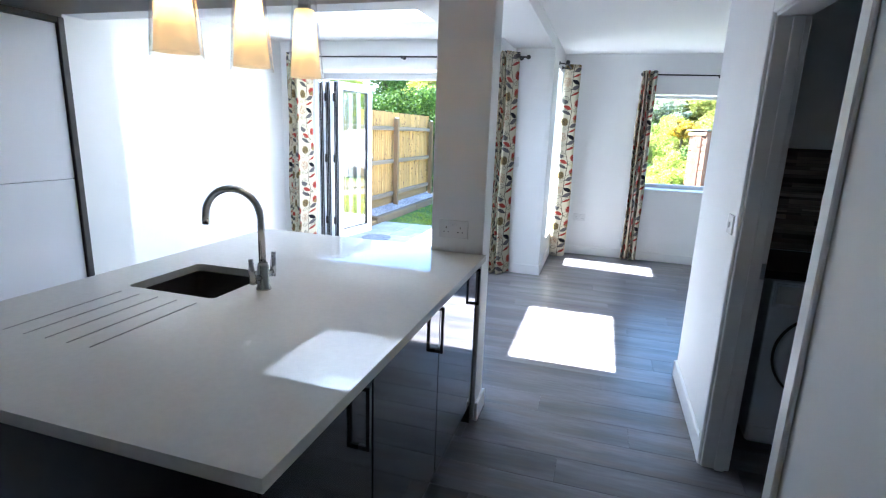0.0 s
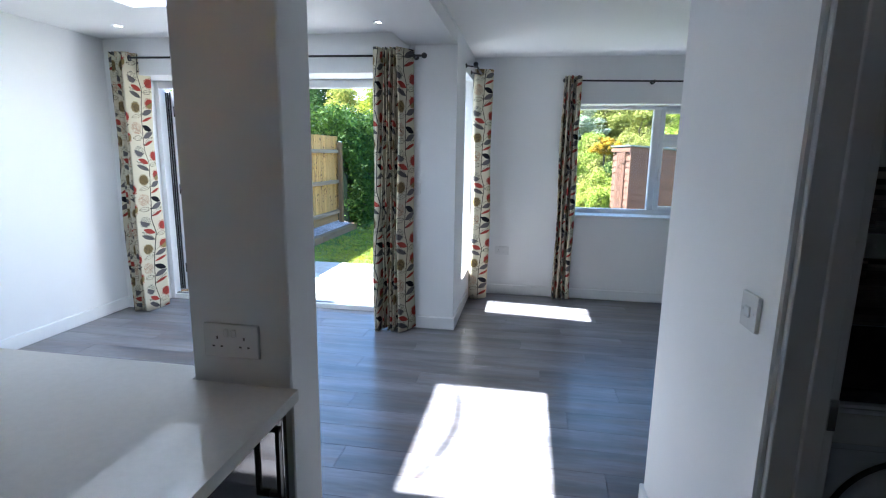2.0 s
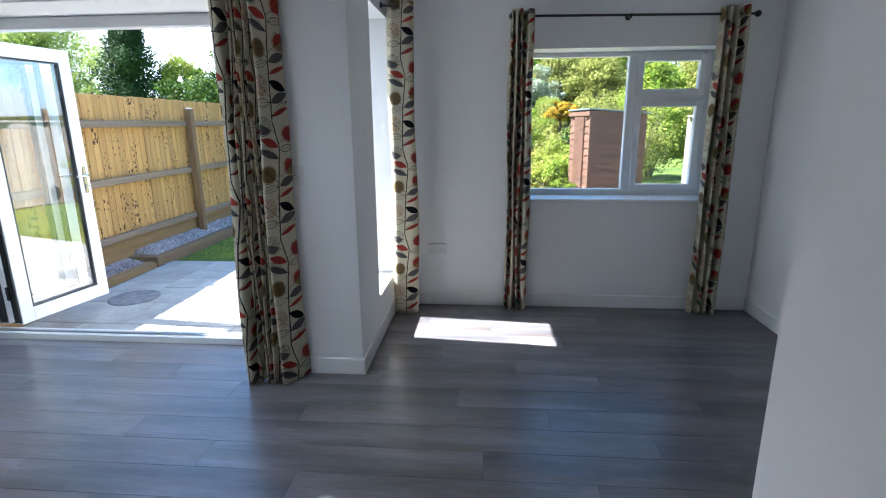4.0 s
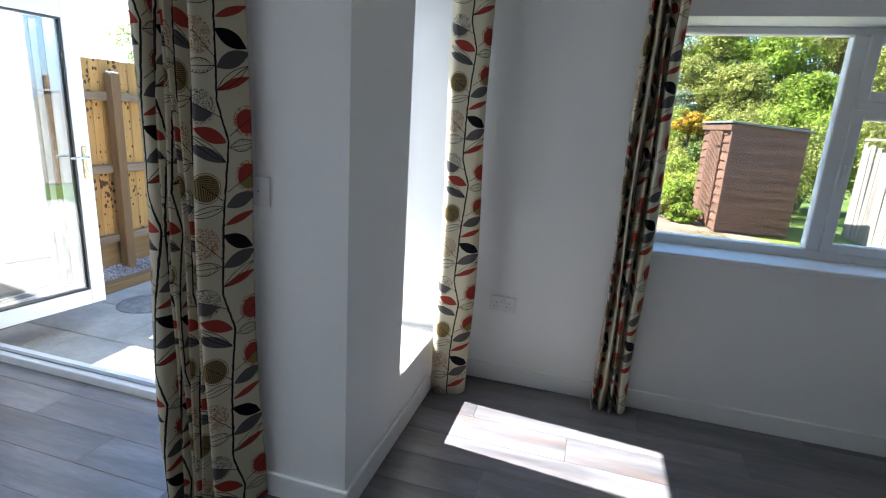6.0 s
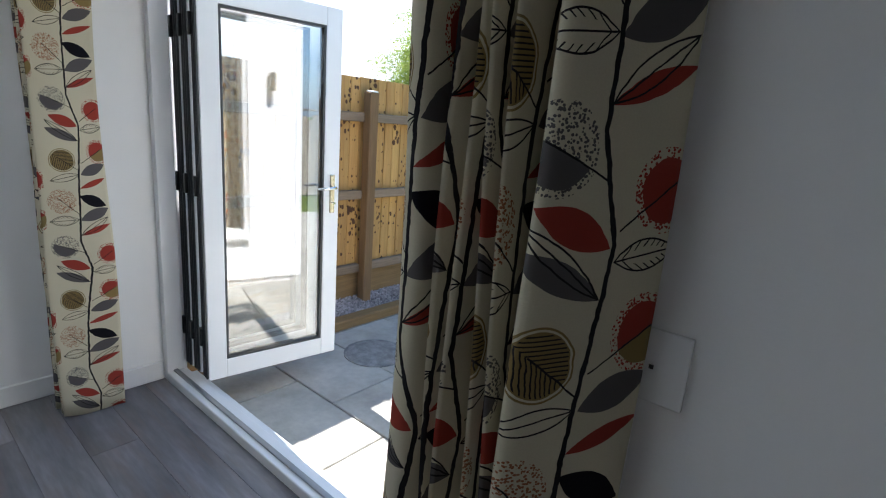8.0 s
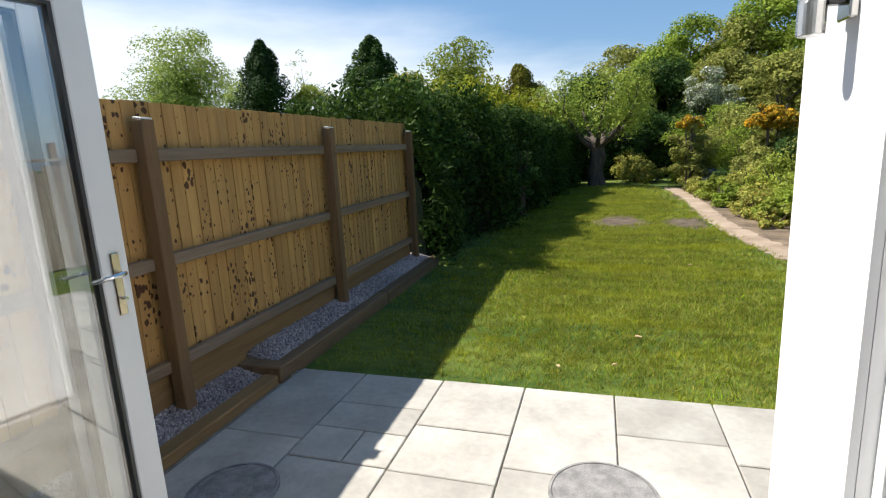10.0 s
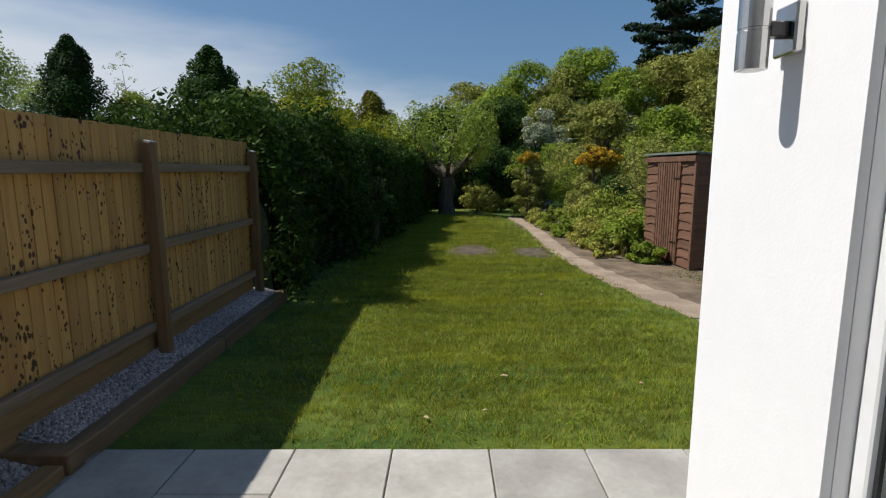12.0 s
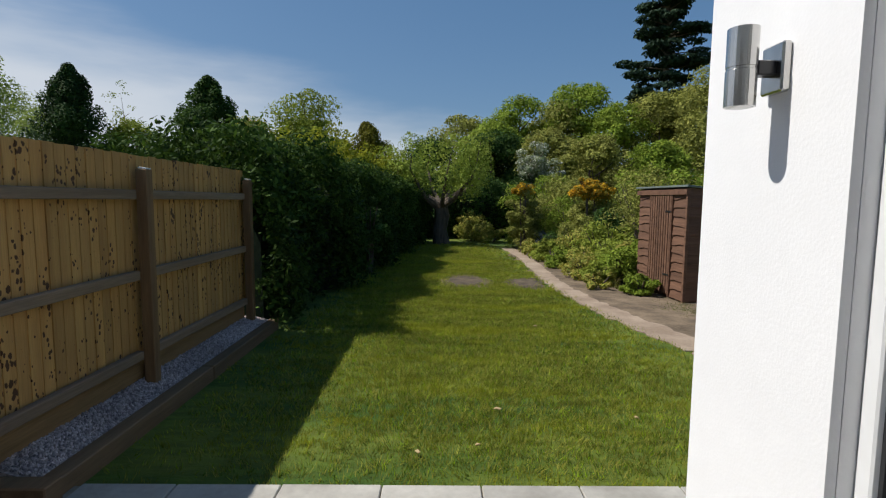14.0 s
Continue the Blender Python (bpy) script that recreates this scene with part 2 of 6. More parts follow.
    def frame_of(bx, by, tx, ty):
        """Length, and the place along and across the line from (bx, by) to (tx, ty)."""
        L = math.hypot(tx - bx, ty - by)
        ux, uy = (tx - bx) / L, (ty - by) / L
        along = math_("MULTIPLY_ADD", a, ux, math_("MULTIPLY_ADD", v, uy, -(bx * ux + by * uy)))
        across = math_("MULTIPLY_ADD", a, -uy, math_("MULTIPLY_ADD", v, ux, bx * uy - by * ux))
        return L, along, across

    def leaf(bx, by, tx, ty, wide, ink, style="solid"):
        nonlocal c
        L, s, q = frame_of(bx, by, tx, ty)
        k = math_("MULTIPLY_ADD", s, 2 / L, -1.0)
        body = math_("MULTIPLY_ADD", math_("MULTIPLY", k, k), -wide, wide)
        aq = math_("ABSOLUTE", q)
        d = math_("SUBTRACT", body, aq)
        inside = math_("GREATER_THAN", d, 0.0)
        if style == "solid":
            c = mix(inside, c, ink)
        else:
            rim = both(inside, math_("LESS_THAN", d, 0.0024))
            mid = both(inside, math_("LESS_THAN", aq, 0.0011))
            line = math_("MAXIMUM", rim, mid)
            if style == "ticked":
                tick = math_("LESS_THAN", math_("FRACT", math_("MULTIPLY", math_("SUBTRACT", s, aq), 95.0)), 0.22)
                line = math_("MAXIMUM", line, both(inside, tick, math_("LESS_THAN", d, 0.010)))
            c = mix(line, c, ink)

    def disc(bx, by, cx, cy, r, ink, style):
        """A round leaf on a thin stalk."""
        nonlocal c
        dx, dy = math_("ADD", a, -cx), math_("MULTIPLY_ADD", v, 0.88, -cy * 0.88)
        rr = math_("SQRT", math_("MULTIPLY_ADD", dx, dx, math_("MULTIPLY", dy, dy)))
        inside = math_("LESS_THAN", rr, r)
        L, s, q = frame_of(bx, by, cx, cy)
        if style == "dotted":
            c = mix(both(inside, dotted), c, ink)
        elif style == "half":
            c = mix(both(inside, dotted), c, GREY)
            c = mix(both(math_("LESS_THAN", rr, r * 0.82), math_("GREATER_THAN", q, 0.0) if cx < bx else math_("LESS_THAN", q, 0.0)), c, ink)
        elif style == "ringed":
            c = mix(both(inside, dotted), c, ink)
            c = mix(math_("LESS_THAN", rr, r * 0.76), c, ink)
        elif style == "two":
            c = mix(both(inside, dotted), c, ink)
            c = mix(math_("LESS_THAN", rr, r * 0.78), c, ink)
            c = mix(both(math_("LESS_THAN", rr, r * 0.78), math_("LESS_THAN", q, 0.0)), c, OLIVE)
        else:
            c = mix(both(inside, math_("GREATER_THAN", rr, r * 0.94)), c, ink)
            c = mix(math_("LESS_THAN", rr, r * 0.88), c, ink)
            spread = math_("FRACT", math_("MULTIPLY", math_("ADD", s, math_("ABSOLUTE", q)), 120.0))
            c = mix(both(math_("LESS_THAN", rr, r * 0.84), math_("LESS_THAN", spread, 0.34)), c, INK)
        stalk = both(math_("LESS_THAN", math_("ABSOLUTE", q), 0.0012), math_("GREATER_THAN", s, 0.0), math_("LESS_THAN", s, L + r * 0.4))
        c = mix(stalk, c, INK)

    # one repeat, from the top down
    disc(-0.012, 0.522, -0.064, 0.578, 0.047, RUST, "dotted")
    leaf(-0.006, 0.602, 0.092, 0.556, 0.024, BLACK)
    leaf(-0.012, 0.496, -0.108, 0.488, 0.023, INK, "ticked")
    leaf(-0.008, 0.492, 0.098, 0.546, 0.024, GREY)
    leaf(-0.010, 0.424, 0.098, 0.474, 0.013, RED)
    leaf(-0.010, 0.424, 0.094, 0.506, 0.016, INK, "line")
    disc(0.000, 0.344, -0.064, 0.374, 0.046, GREY, "half")
    disc(0.024, 0.288, 0.082, 0.336, 0.044, RED, "ringed")
    leaf(0.014, 0.268, -0.082, 0.310, 0.022, RED)
    leaf(0.022, 0.252, 0.108, 0.270, 0.020, INK, "ticked")
    leaf(0.010, 0.206, -0.100, 0.258, 0.019, GREY)
    leaf(0.010, 0.206, -0.098, 0.292, 0.014, INK, "line")
    disc(0.012, 0.112, 0.082, 0.162, 0.046, RED, "two")
    disc(0.004, 0.078, -0.052, 0.124, 0.044, OLIVE, "veined")
    leaf(0.002, 0.064, -0.098, 0.034, 0.017, INK, "line")
    leaf(0.006, 0.062, 0.102, 0.108, 0.023, GREY)
    leaf(-0.002, 0.002, 0.100, 0.048, 0.012, RED)
    c = mix(math_("LESS_THAN", math_("ABSOLUTE", math_("SUBTRACT", a, stem_x)), 0.0034), c, INK)
    l.new(c, b.inputs["Base Color"])
    t, x = n.new("ShaderNodeBsdfTranslucent"), n.new("ShaderNodeMixShader")
    x.inputs[0].default_value = 0.12
    l.new(c, t.inputs[0])
    l.new(b.outputs[0], x.inputs[1]); l.new(t.outputs[0], x.inputs[2]); l.new(x.outputs[0], n["Material Output"].inputs[0])
    return m


M = {
    "wall": mat("white_wall_paint", (0.81, 0.81, 0.80), (0.79, 0.79, 0.785), rough=0.6, scale=1.5, bump=0.05, bump_scale=160),
    "ceiling": mat("white_ceiling_paint", (0.84, 0.84, 0.83), (0.82, 0.82, 0.815), rough=0.8, scale=1.2, bump=0.04, bump_scale=140),
    "gloss_white": mat("white_satin_woodwork", (0.80, 0.80, 0.79), (0.77, 0.77, 0.77), rough=0.35, scale=4, bump=0.03, bump_scale=60),
    "upvc": mat("white_upvc", (0.80, 0.81, 0.82), (0.77, 0.78, 0.79), rough=0.28, scale=5),
    "render": mat("white_masonry_render", (0.86, 0.86, 0.87), (0.84, 0.84, 0.85), rough=0.85, scale=3, bump=0.06, bump_scale=130, fine=0.01),
    "worktop": mat("pale_quartz", (0.72, 0.70, 0.67), (0.69, 0.67, 0.64), rough=0.035, scale=60, fine=0.03, detail=8, spec=0.07),
    "black_gloss": mat("black_gloss_door", (0.012, 0.011, 0.012), (0.016, 0.014, 0.014), rough=0.07, scale=3, coat=0.4),
    "groove": mat("grooved_quartz", (0.36, 0.35, 0.335), (0.32, 0.31, 0.30), rough=0.3, scale=60),
    "plinth": mat("black_plinth", (0.012, 0.012, 0.012), rough=0.4),
    "white_gloss": mat("white_gloss_door", (0.78, 0.78, 0.81), (0.76, 0.76, 0.79), rough=0.12, scale=2, coat=0.3),
    "charcoal": mat("charcoal_trim", (0.045, 0.042, 0.04), (0.06, 0.055, 0.05), rough=0.4, scale=20),
    "steel": mat("brushed_steel", (0.55, 0.54, 0.52), (0.62, 0.61, 0.59), rough=0.24, metal=1.0, scale=30, stretch=(1, 1, 0.05)),
    "chrome": mat("chrome", (0.75, 0.75, 0.76), rough=0.08, metal=1.0),
    "gold_metal": mat("pale_brass", (0.62, 0.55, 0.42), rough=0.25, metal=1.0),
    "sink": mat("dark_composite_sink", (0.035, 0.03, 0.028), (0.05, 0.043, 0.04), rough=0.35, scale=200, fine=0.2),
    "black_metal": mat("black_metal", (0.012, 0.012, 0.013), (0.02, 0.02, 0.02), rough=0.35, scale=30),
    "gasket": mat("grey_black_gasket", (0.018, 0.019, 0.021), (0.035, 0.037, 0.04), rough=0.45, scale=40, stretch=(1, 1, 0.02)),
    "alu": mat("grey_aluminium_track", (0.30, 0.31, 0.32), (0.38, 0.39, 0.40), rough=0.38, metal=0.8, scale=40, stretch=(0.05, 1, 1)),
    "plastic": mat("white_plastic", (0.78, 0.78, 0.77), (0.75, 0.75, 0.74), rough=0.25, scale=10),
    "dark_plastic": mat("dark_plastic", (0.02, 0.02, 0.022), (0.03, 0.03, 0.03), rough=0.3, scale=10),
    "appliance": mat("white_enamel", (0.74, 0.76, 0.80), (0.70, 0.72, 0.76), rough=0.22, scale=4, coat=0.2),
    "drum_glass": mat("dark_bowl_glass", (0.015, 0.015, 0.018), rough=0.04, coat=0.6),
    "util_top": mat("black_laminate", (0.02, 0.018, 0.017), (0.035, 0.03, 0.028), rough=0.25, scale=90),
    "grout": mat("dark_grout", (0.10, 0.09, 0.08), rough=0.9),
    "mosaic": mat("brown_grey_mosaic", (0.10, 0.075, 0.06), (0.30, 0.26, 0.22), rough=0.25, scale=5, per_object=0.6, stretch=(0.3, 1, 1)),
    "floor": laminate(),
    "underfloor": mat("dark_joint", (0.02, 0.02, 0.02), rough=0.8),
    "cloth": leaf_print(),
    "glass": glass("clear_glass"),
    "door_glass": glass("coated_door_glass", (0.97, 0.99, 0.985), 0.24),
    "shade_glass": glass("clear_shade_glass", (0.99, 0.99, 0.985), 0.04),
    # for the bar added over the rooflight to cast a curved shadow
    "arc_bar": mat("grey_arc_bar", (0.6, 0.62, 0.62), rough=0.2),
    "shade": opal_shade(),
    "bulb": glow("warm_bulb", (1.0, 0.80, 0.52), 3.2),
    "spot": glow("lamp_face", (0.95, 0.93, 0.88), 1.2),
    "fence": wood("pale_treated_pine", (0.43, 0.222, 0.066), (0.56, 0.325, 0.108), "z", rings=14, rough=0.75, knots=0.55, per_object=0.13, grain=0.8),
    "post": wood("brown_treated_post", (0.15, 0.082, 0.036), (0.23, 0.135, 0.06), "z", rings=12, rough=0.8, per_object=0.1),
    "rail": wood("greyed_treated_rail", (0.19, 0.125, 0.075), (0.28, 0.20, 0.135), "y", rings=12, rough=0.8, per_object=0.1),
    "gravelboard": wood("ochre_gravel_board", (0.20, 0.115, 0.042), (0.30, 0.18, 0.075), "y", rings=12, rough=0.8, per_object=0.1),
    "sleeper": wood("brown_timber_edging", (0.125, 0.075, 0.036), (0.21, 0.132, 0.068), "y", rings=12, rough=0.8, per_object=0.12),
    "shedwood": wood("red_brown_stained_boards", (0.10, 0.048, 0.028), (0.18, 0.092, 0.054), "x", rings=12, rough=0.75, per_object=0.16),
    "felt": mat("green_grey_roof_felt", (0.10, 0.13, 0.12), (0.15, 0.18, 0.16), rough=0.9, scale=20),
    "lapfence": wood("sun_bleached_lap_boards", (0.15, 0.128, 0.105), (0.33, 0.30, 0.26), "z", rings=12, rough=0.85, per_object=0.14),
    "slab": mat("pale_sandstone", (0.32, 0.30, 0.265), (0.44, 0.42, 0.375), rough=0.8, scale=2.6, bump=0.35, bump_scale=30, fine=0.09, per_object=0.12),
    "mortar": mat("sandy_mortar", (0.20, 0.165, 0.12), (0.30, 0.255, 0.20), rough=0.95, scale=12),
    "cover": mat("grey_cement_cover", (0.17, 0.165, 0.16), (0.28, 0.27, 0.26), rough=0.9, scale=14, bump=0.4, bump_scale=120, fine=0.2),
    "gravel": mat("mauve_grey_gravel", (0.17, 0.15, 0.152), (0.42, 0.37, 0.36), rough=0.9, scale=45, fine=0.2),
    "sandy": mat("sandy_dry_soil", (0.10, 0.072, 0.045), (0.21, 0.155, 0.10), rough=0.95, scale=3, bump=0.7, bump_scale=18, fine=0.25),
    "soil": mat("dry_soil", (0.05, 0.038, 0.022), (0.13, 0.095, 0.06), rough=0.95, scale=5, bump=0.6, bump_scale=22, fine=0.2),
    "path": mat("pinkish_beaten_path", (0.25, 0.185, 0.13), (0.36, 0.28, 0.205), rough=0.95, scale=3, bump=0.4, bump_scale=25, fine=0.12),
    "lawn": mat("lawn_ground", (0.035, 0.08, 0.002), (0.12, 0.15, 0.012), rough=0.95, scale=1.1, stretch=(0.4, 1.8, 1), bump=0.8, bump_scale=60, fine=0.35),
    "bark": mat("grey_brown_bark", (0.06, 0.045, 0.035), (0.14, 0.11, 0.085), rough=0.95, scale=9, stretch=(1, 1, 0.25), bump=0.8, bump_scale=40),
    # near-black green: the shade inside the hedges, put into a solid core
    "heart": mat("hedge_inner_shade", (0.008, 0.014, 0.005), (0.02, 0.03, 0.01), rough=0.95, scale=9, bump=0.8, bump_scale=30),
    "rooftop": mat("grey_flat_roof", (0.12, 0.12, 0.12), rough=0.9),
    "fallen": mat("dry_leaf", (0.35, 0.22, 0.10), (0.5, 0.38, 0.2), rough=0.8, scale=20),
}


def foliage(name, c1, c2, c3=None, trans=0.28, vary=False):
    """Leaf colours that differ from leaf to leaf, partly letting light through."""
    m = bpy.data.materials.new(name)
    m.use_nodes = True
    n, l = m.node_tree.nodes, m.node_tree.links
    b = n["Principled BSDF"]
    b.inputs["Roughness"].default_value = 0.7
    b.inputs["Specular IOR Level"].default_value = 0.12
    g = n.new("ShaderNodeNewGeometry")
    r = n.new("ShaderNodeValToRGB")
    r.color_ramp.elements[0].color, r.color_ramp.elements[1].color = (*c1, 1), (*c2, 1)
    if c3:
        r.color_ramp.elements.new(0.93).color = (*c3, 1)
        r.color_ramp.elements[1].position = 0.86
        r.color_ramp.elements[2].position = 0.93
    l.new(g.outputs["Random Per Island"], r.inputs[0])
    if vary:
        tc, mp, no, mr, mx = (n.new("ShaderNode" + k) for k in ("TexCoord", "Mapping", "TexNoise", "MapRange", "Mix"))
        mp.inputs["Scale"].default_value = (0.45, 2.0, 1.0)
        no.inputs["Scale"].default_value, no.inputs["Detail"].default_value = 1.4, 6.0
        mr.inputs["From Min"].default_value, mr.inputs["From Max"].default_value, mr.inputs["To Max"].default_value = 0.48, 0.70, 0.6
        mx.data_type = "RGBA"
        mx.inputs[7].default_value = (0.36, 0.37, 0.02, 1)
        l.new(tc.outputs["Object"], mp.inputs[0]); l.new(mp.outputs[0], no.inputs["Vector"]); l.new(no.outputs["Fac"], mr.inputs[0])
        l.new(mr.outputs[0], mx.inputs[0]); l.new(r.outputs[0], mx.inputs[6])
        tone, lift, mul = (n.new("ShaderNode" + k) for k in ("TexNoise", "MapRange", "Mix"))
        tone.inputs["Scale"].default_value, tone.inputs["Detail"].default_value, tone.inputs["Roughness"].default_value = 4.0, 7.0, 0.7
        lift.inputs["From Min"].default_value, lift.inputs["From Max"].default_value = 0.33, 0.67
        lift.inputs["To Min"].default_value, lift.inputs["To Max"].default_value = 0.62, 1.4
        mul.data_type, mul.blend_type = "RGBA", "MULTIPLY"
        mul.inputs[0].default_value = 1.0
        l.new(mp.outputs[0], tone.inputs["Vector"]); l.new(tone.outputs["Fac"], lift.inputs[0])
        l.new(mx.outputs[2], mul.inputs[6]); l.new(lift.outputs[0], mul.inputs[7])
        shade = mul.outputs[2]
    else:
        tc, no, mr, mx = (n.new("ShaderNode" + k) for k in ("TexCoord", "TexNoise", "MapRange", "Mix"))
        no.inputs["Scale"].default_value, no.inputs["Detail"].default_value = 1.1, 4.0
        mr.inputs["From Min"].default_value, mr.inputs["From Max"].default_value = 0.3, 0.7
        mr.inputs["To Min"].default_value, mr.inputs["To Max"].default_value = 0.62, 1.25
        mx.data_type, mx.blend_type = "RGBA", "MULTIPLY"
        mx.inputs[0].default_value = 1.0
        l.new(tc.outputs["Object"], no.inputs["Vector"]); l.new(no.outputs["Fac"], mr.inputs[0])
        l.new(r.outputs[0], mx.inputs[6]); l.new(mr.outputs[0], mx.inputs[7])
        shade = mx.outputs[2]
    l.new(shade, b.inputs["Base Color"])
    t, x = n.new("ShaderNodeBsdfTranslucent"), n.new("ShaderNodeMixShader")
    l.new(shade, t.inputs[0])
    x.inputs[0].default_value = trans
    l.new(b.outputs[0], x.inputs[1]); l.new(t.outputs[0], x.inputs[2])
    l.new(x.outputs[0], n["Material Output"].inputs[0])
    return m


F = {
    "grass": foliage("grass_blades", (0.05, 0.12, 0.0015), (0.29, 0.45, 0.008), (0.42, 0.38, 0.08), vary=True, trans=0.4),
    "border": foliage("long_border_leaves", (0.07, 0.14, 0.025), (0.20, 0.28, 0.06), (0.45, 0.38, 0.10)),
    "straw": foliage("dry_grass_blades", (0.12, 0.11, 0.03), (0.30, 0.24, 0.10), (0.08, 0.14, 0.02), trans=0.2),
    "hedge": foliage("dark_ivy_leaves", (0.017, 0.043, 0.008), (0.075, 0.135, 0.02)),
    # the sun on the hedge top is put into these yellow-green tones
    "hedge_top": foliage("sun_painted_hedge_leaves", (0.16, 0.22, 0.02), (0.42, 0.40, 0.03)),
    "conifer": foliage("dark_conifer_leaves", (0.016, 0.042, 0.012), (0.055, 0.10, 0.025), trans=0.15),
    "gold_conifer": foliage("olive_gold_conifer_leaves", (0.08, 0.09, 0.010), (0.23, 0.21, 0.022), trans=0.2),
    "spring": foliage("fresh_spring_leaves", (0.16, 0.22, 0.026), (0.36, 0.40, 0.065)),
    "green": foliage("mid_green_leaves", (0.13, 0.20, 0.02), (0.31, 0.39, 0.05)),
    "apple": foliage("apple_leaves", (0.18, 0.25, 0.03), (0.38, 0.45, 0.08)),
    "deep": foliage("deep_green_leaves", (0.025, 0.06, 0.014), (0.085, 0.15, 0.03)),
    "olive": foliage("olive_shrub_leaves", (0.17, 0.19, 0.038), (0.37, 0.37, 0.09)),
    "willow": foliage("pale_birch_leaves", (0.18, 0.26, 0.05), (0.34, 0.40, 0.11), trans=0.5),
    "blossom": foliage("white_blossom", (0.48, 0.50, 0.38), (0.92, 0.91, 0.84), (0.12, 0.18, 0.05)),
    "yellow": foliage("yellow_orange_leaves", (0.62, 0.30, 0.012), (0.90, 0.52, 0.025), (0.16, 0.20, 0.03)),
    "plum": foliage("dark_red_leaves", (0.05, 0.016, 0.018), (0.12, 0.035, 0.035)),
    "lime": foliage("lime_border_leaves", (0.15, 0.22, 0.03), (0.36, 0.40, 0.08), (0.5, 0.42, 0.10)),
    "mauve": foliage("blue_mauve_flowers", (0.14, 0.16, 0.22), (0.25, 0.25, 0.36), (0.10, 0.16, 0.04)),
    "pine": foliage("blue_green_pine_needles", (0.014, 0.032, 0.018), (0.04, 0.07, 0.038), trans=0.1),
}

# ---- mesh helpers ----
WORLD_OF = {}


def to_mesh(bm, name, material, smooth=False):
    me = bpy.data.meshes.new(name)
    bmesh.ops.recalc_face_normals(bm, faces=bm.faces)
    bm.to_mesh(me)
    bm.free()
    me.materials.append(material)
    if smooth:
        me.polygons.foreach_set("use_smooth", [True] * len(me.polygons))
    return me


def thing(name, label, category, at=(0, 0, 0), bm=None, material=None, group="", kind="", smooth=False):
    """A top-level thing: an Empty at its base, or one mesh whose points are in world metres."""
    if bm is None:
        ob = new(name)
        ob.empty_display_size = 0.1
        ob.location = at
        WORLD_OF[ob] = Matrix.Translation(at)
    else:
        ob = new(name, to_mesh(bm, name, material, smooth))
        WORLD_OF[ob] = Matrix.Identity(4)
    return tagged(ob, label, category, group, kind)


def part(name, bm, material, parent, label="", smooth=False):
    """One mesh under a thing or a part; its points are in world metres."""
    me = bm if isinstance(bm, bpy.types.Mesh) else to_mesh(bm, name, material, smooth)
    ob = new(name, me)
    ob.parent = parent
    ob.matrix_parent_inverse = WORLD_OF[parent].inverted()
    WORLD_OF[ob] = Matrix.Identity(4)
    return tagged(ob, label)


def piece(name, me, parent, m):
    """A child on shared mesh data, at the world pose m."""
    ob = new(name, me)
    ob.parent = parent
    ob.matrix_parent_inverse = WORLD_OF[parent].inverted()
    ob.matrix_basis = m
    return ob


def box(x0, x1, y0, y1, z0, z1, bevel=0.0, bm=None, m=None, seg=1):
    own = bmesh.new()
    bmesh.ops.create_cube(own, size=1)
    for v in own.verts:
        v.co = Vector(((x0 + x1) / 2 + v.co.x * (x1 - x0), (y0 + y1) / 2 + v.co.y * (y1 - y0), (z0 + z1) / 2 + v.co.z * (z1 - z0)))
    if bevel:
        bmesh.ops.bevel(own, geom=own.edges[:], offset=bevel, segments=seg, affect="EDGES", profile=0.6)
    if m is not None:
        own.transform(m)
    return merge(bm, own)


def merge(bm, own):
    if bm is None:
        return own
    me = bpy.data.meshes.new("tmp")
    own.to_mesh(me)
    own.free()
    bm.from_mesh(me)
    bpy.data.meshes.remove(me)
    return bm


def lathe(profile, at=(0, 0, 0), n=24, m=None, bm=None, closed=True):
    own = bmesh.new()
    rings = []
    for r, z in profile:
        rings.append([own.verts.new((max(r, 1e-4) * math.cos(2 * math.pi * i / n), max(r, 1e-4) * math.sin(2 * math.pi * i / n), z)) for i in range(n)])
    for a, b in zip(rings, rings[1:]):
        for i in range(n):
            own.faces.new((a[i], a[(i + 1) % n], b[(i + 1) % n], b[i]))
    if closed:
        own.faces.new(rings[0][::-1])
        own.faces.new(rings[-1])
    own.transform(Matrix.Translation(at) @ (m or Matrix.Identity(4)))
    return merge(bm, own)


def tube(points, radii, n=10, bm=None):
    own = bmesh.new()
    pts = [Vector(p) for p in points]
    if not isinstance(radii, (list, tuple)):
        radii = [radii] * len(pts)
    rings = []
    side = None
    for i, p in enumerate(pts):
        d = (pts[min(i + 1, len(pts) - 1)] - pts[max(i - 1, 0)]).normalized()
        if side is None:
            side = d.orthogonal().normalized()
        side = (side - d * side.dot(d)).normalized()
        up = d.cross(side)
        rings.append([own.verts.new(p + (side * math.cos(2 * math.pi * k / n) + up * math.sin(2 * math.pi * k / n)) * radii[i]) for k in range(n)])
    for a, b in zip(rings, rings[1:]):
        for k in range(n):
            own.faces.new((a[k], a[(k + 1) % n], b[(k + 1) % n], b[k]))
    own.faces.new(rings[0][::-1])
    own.faces.new(rings[-1])
    return merge(bm, own)


def prism(outline, z0, z1, bm=None):
    own = bmesh.new()
    lo = [own.verts.new((x, y, z0)) for x, y in outline]
    hi = [own.verts.new((x, y, z1)) for x, y in outline]
    own.faces.new(lo[::-1])
    own.faces.new(hi)
    k = len(outline)
    for i in range(k):
        own.faces.new((lo[i], lo[(i + 1) % k], hi[(i + 1) % k], hi[i]))
    return merge(bm, own)


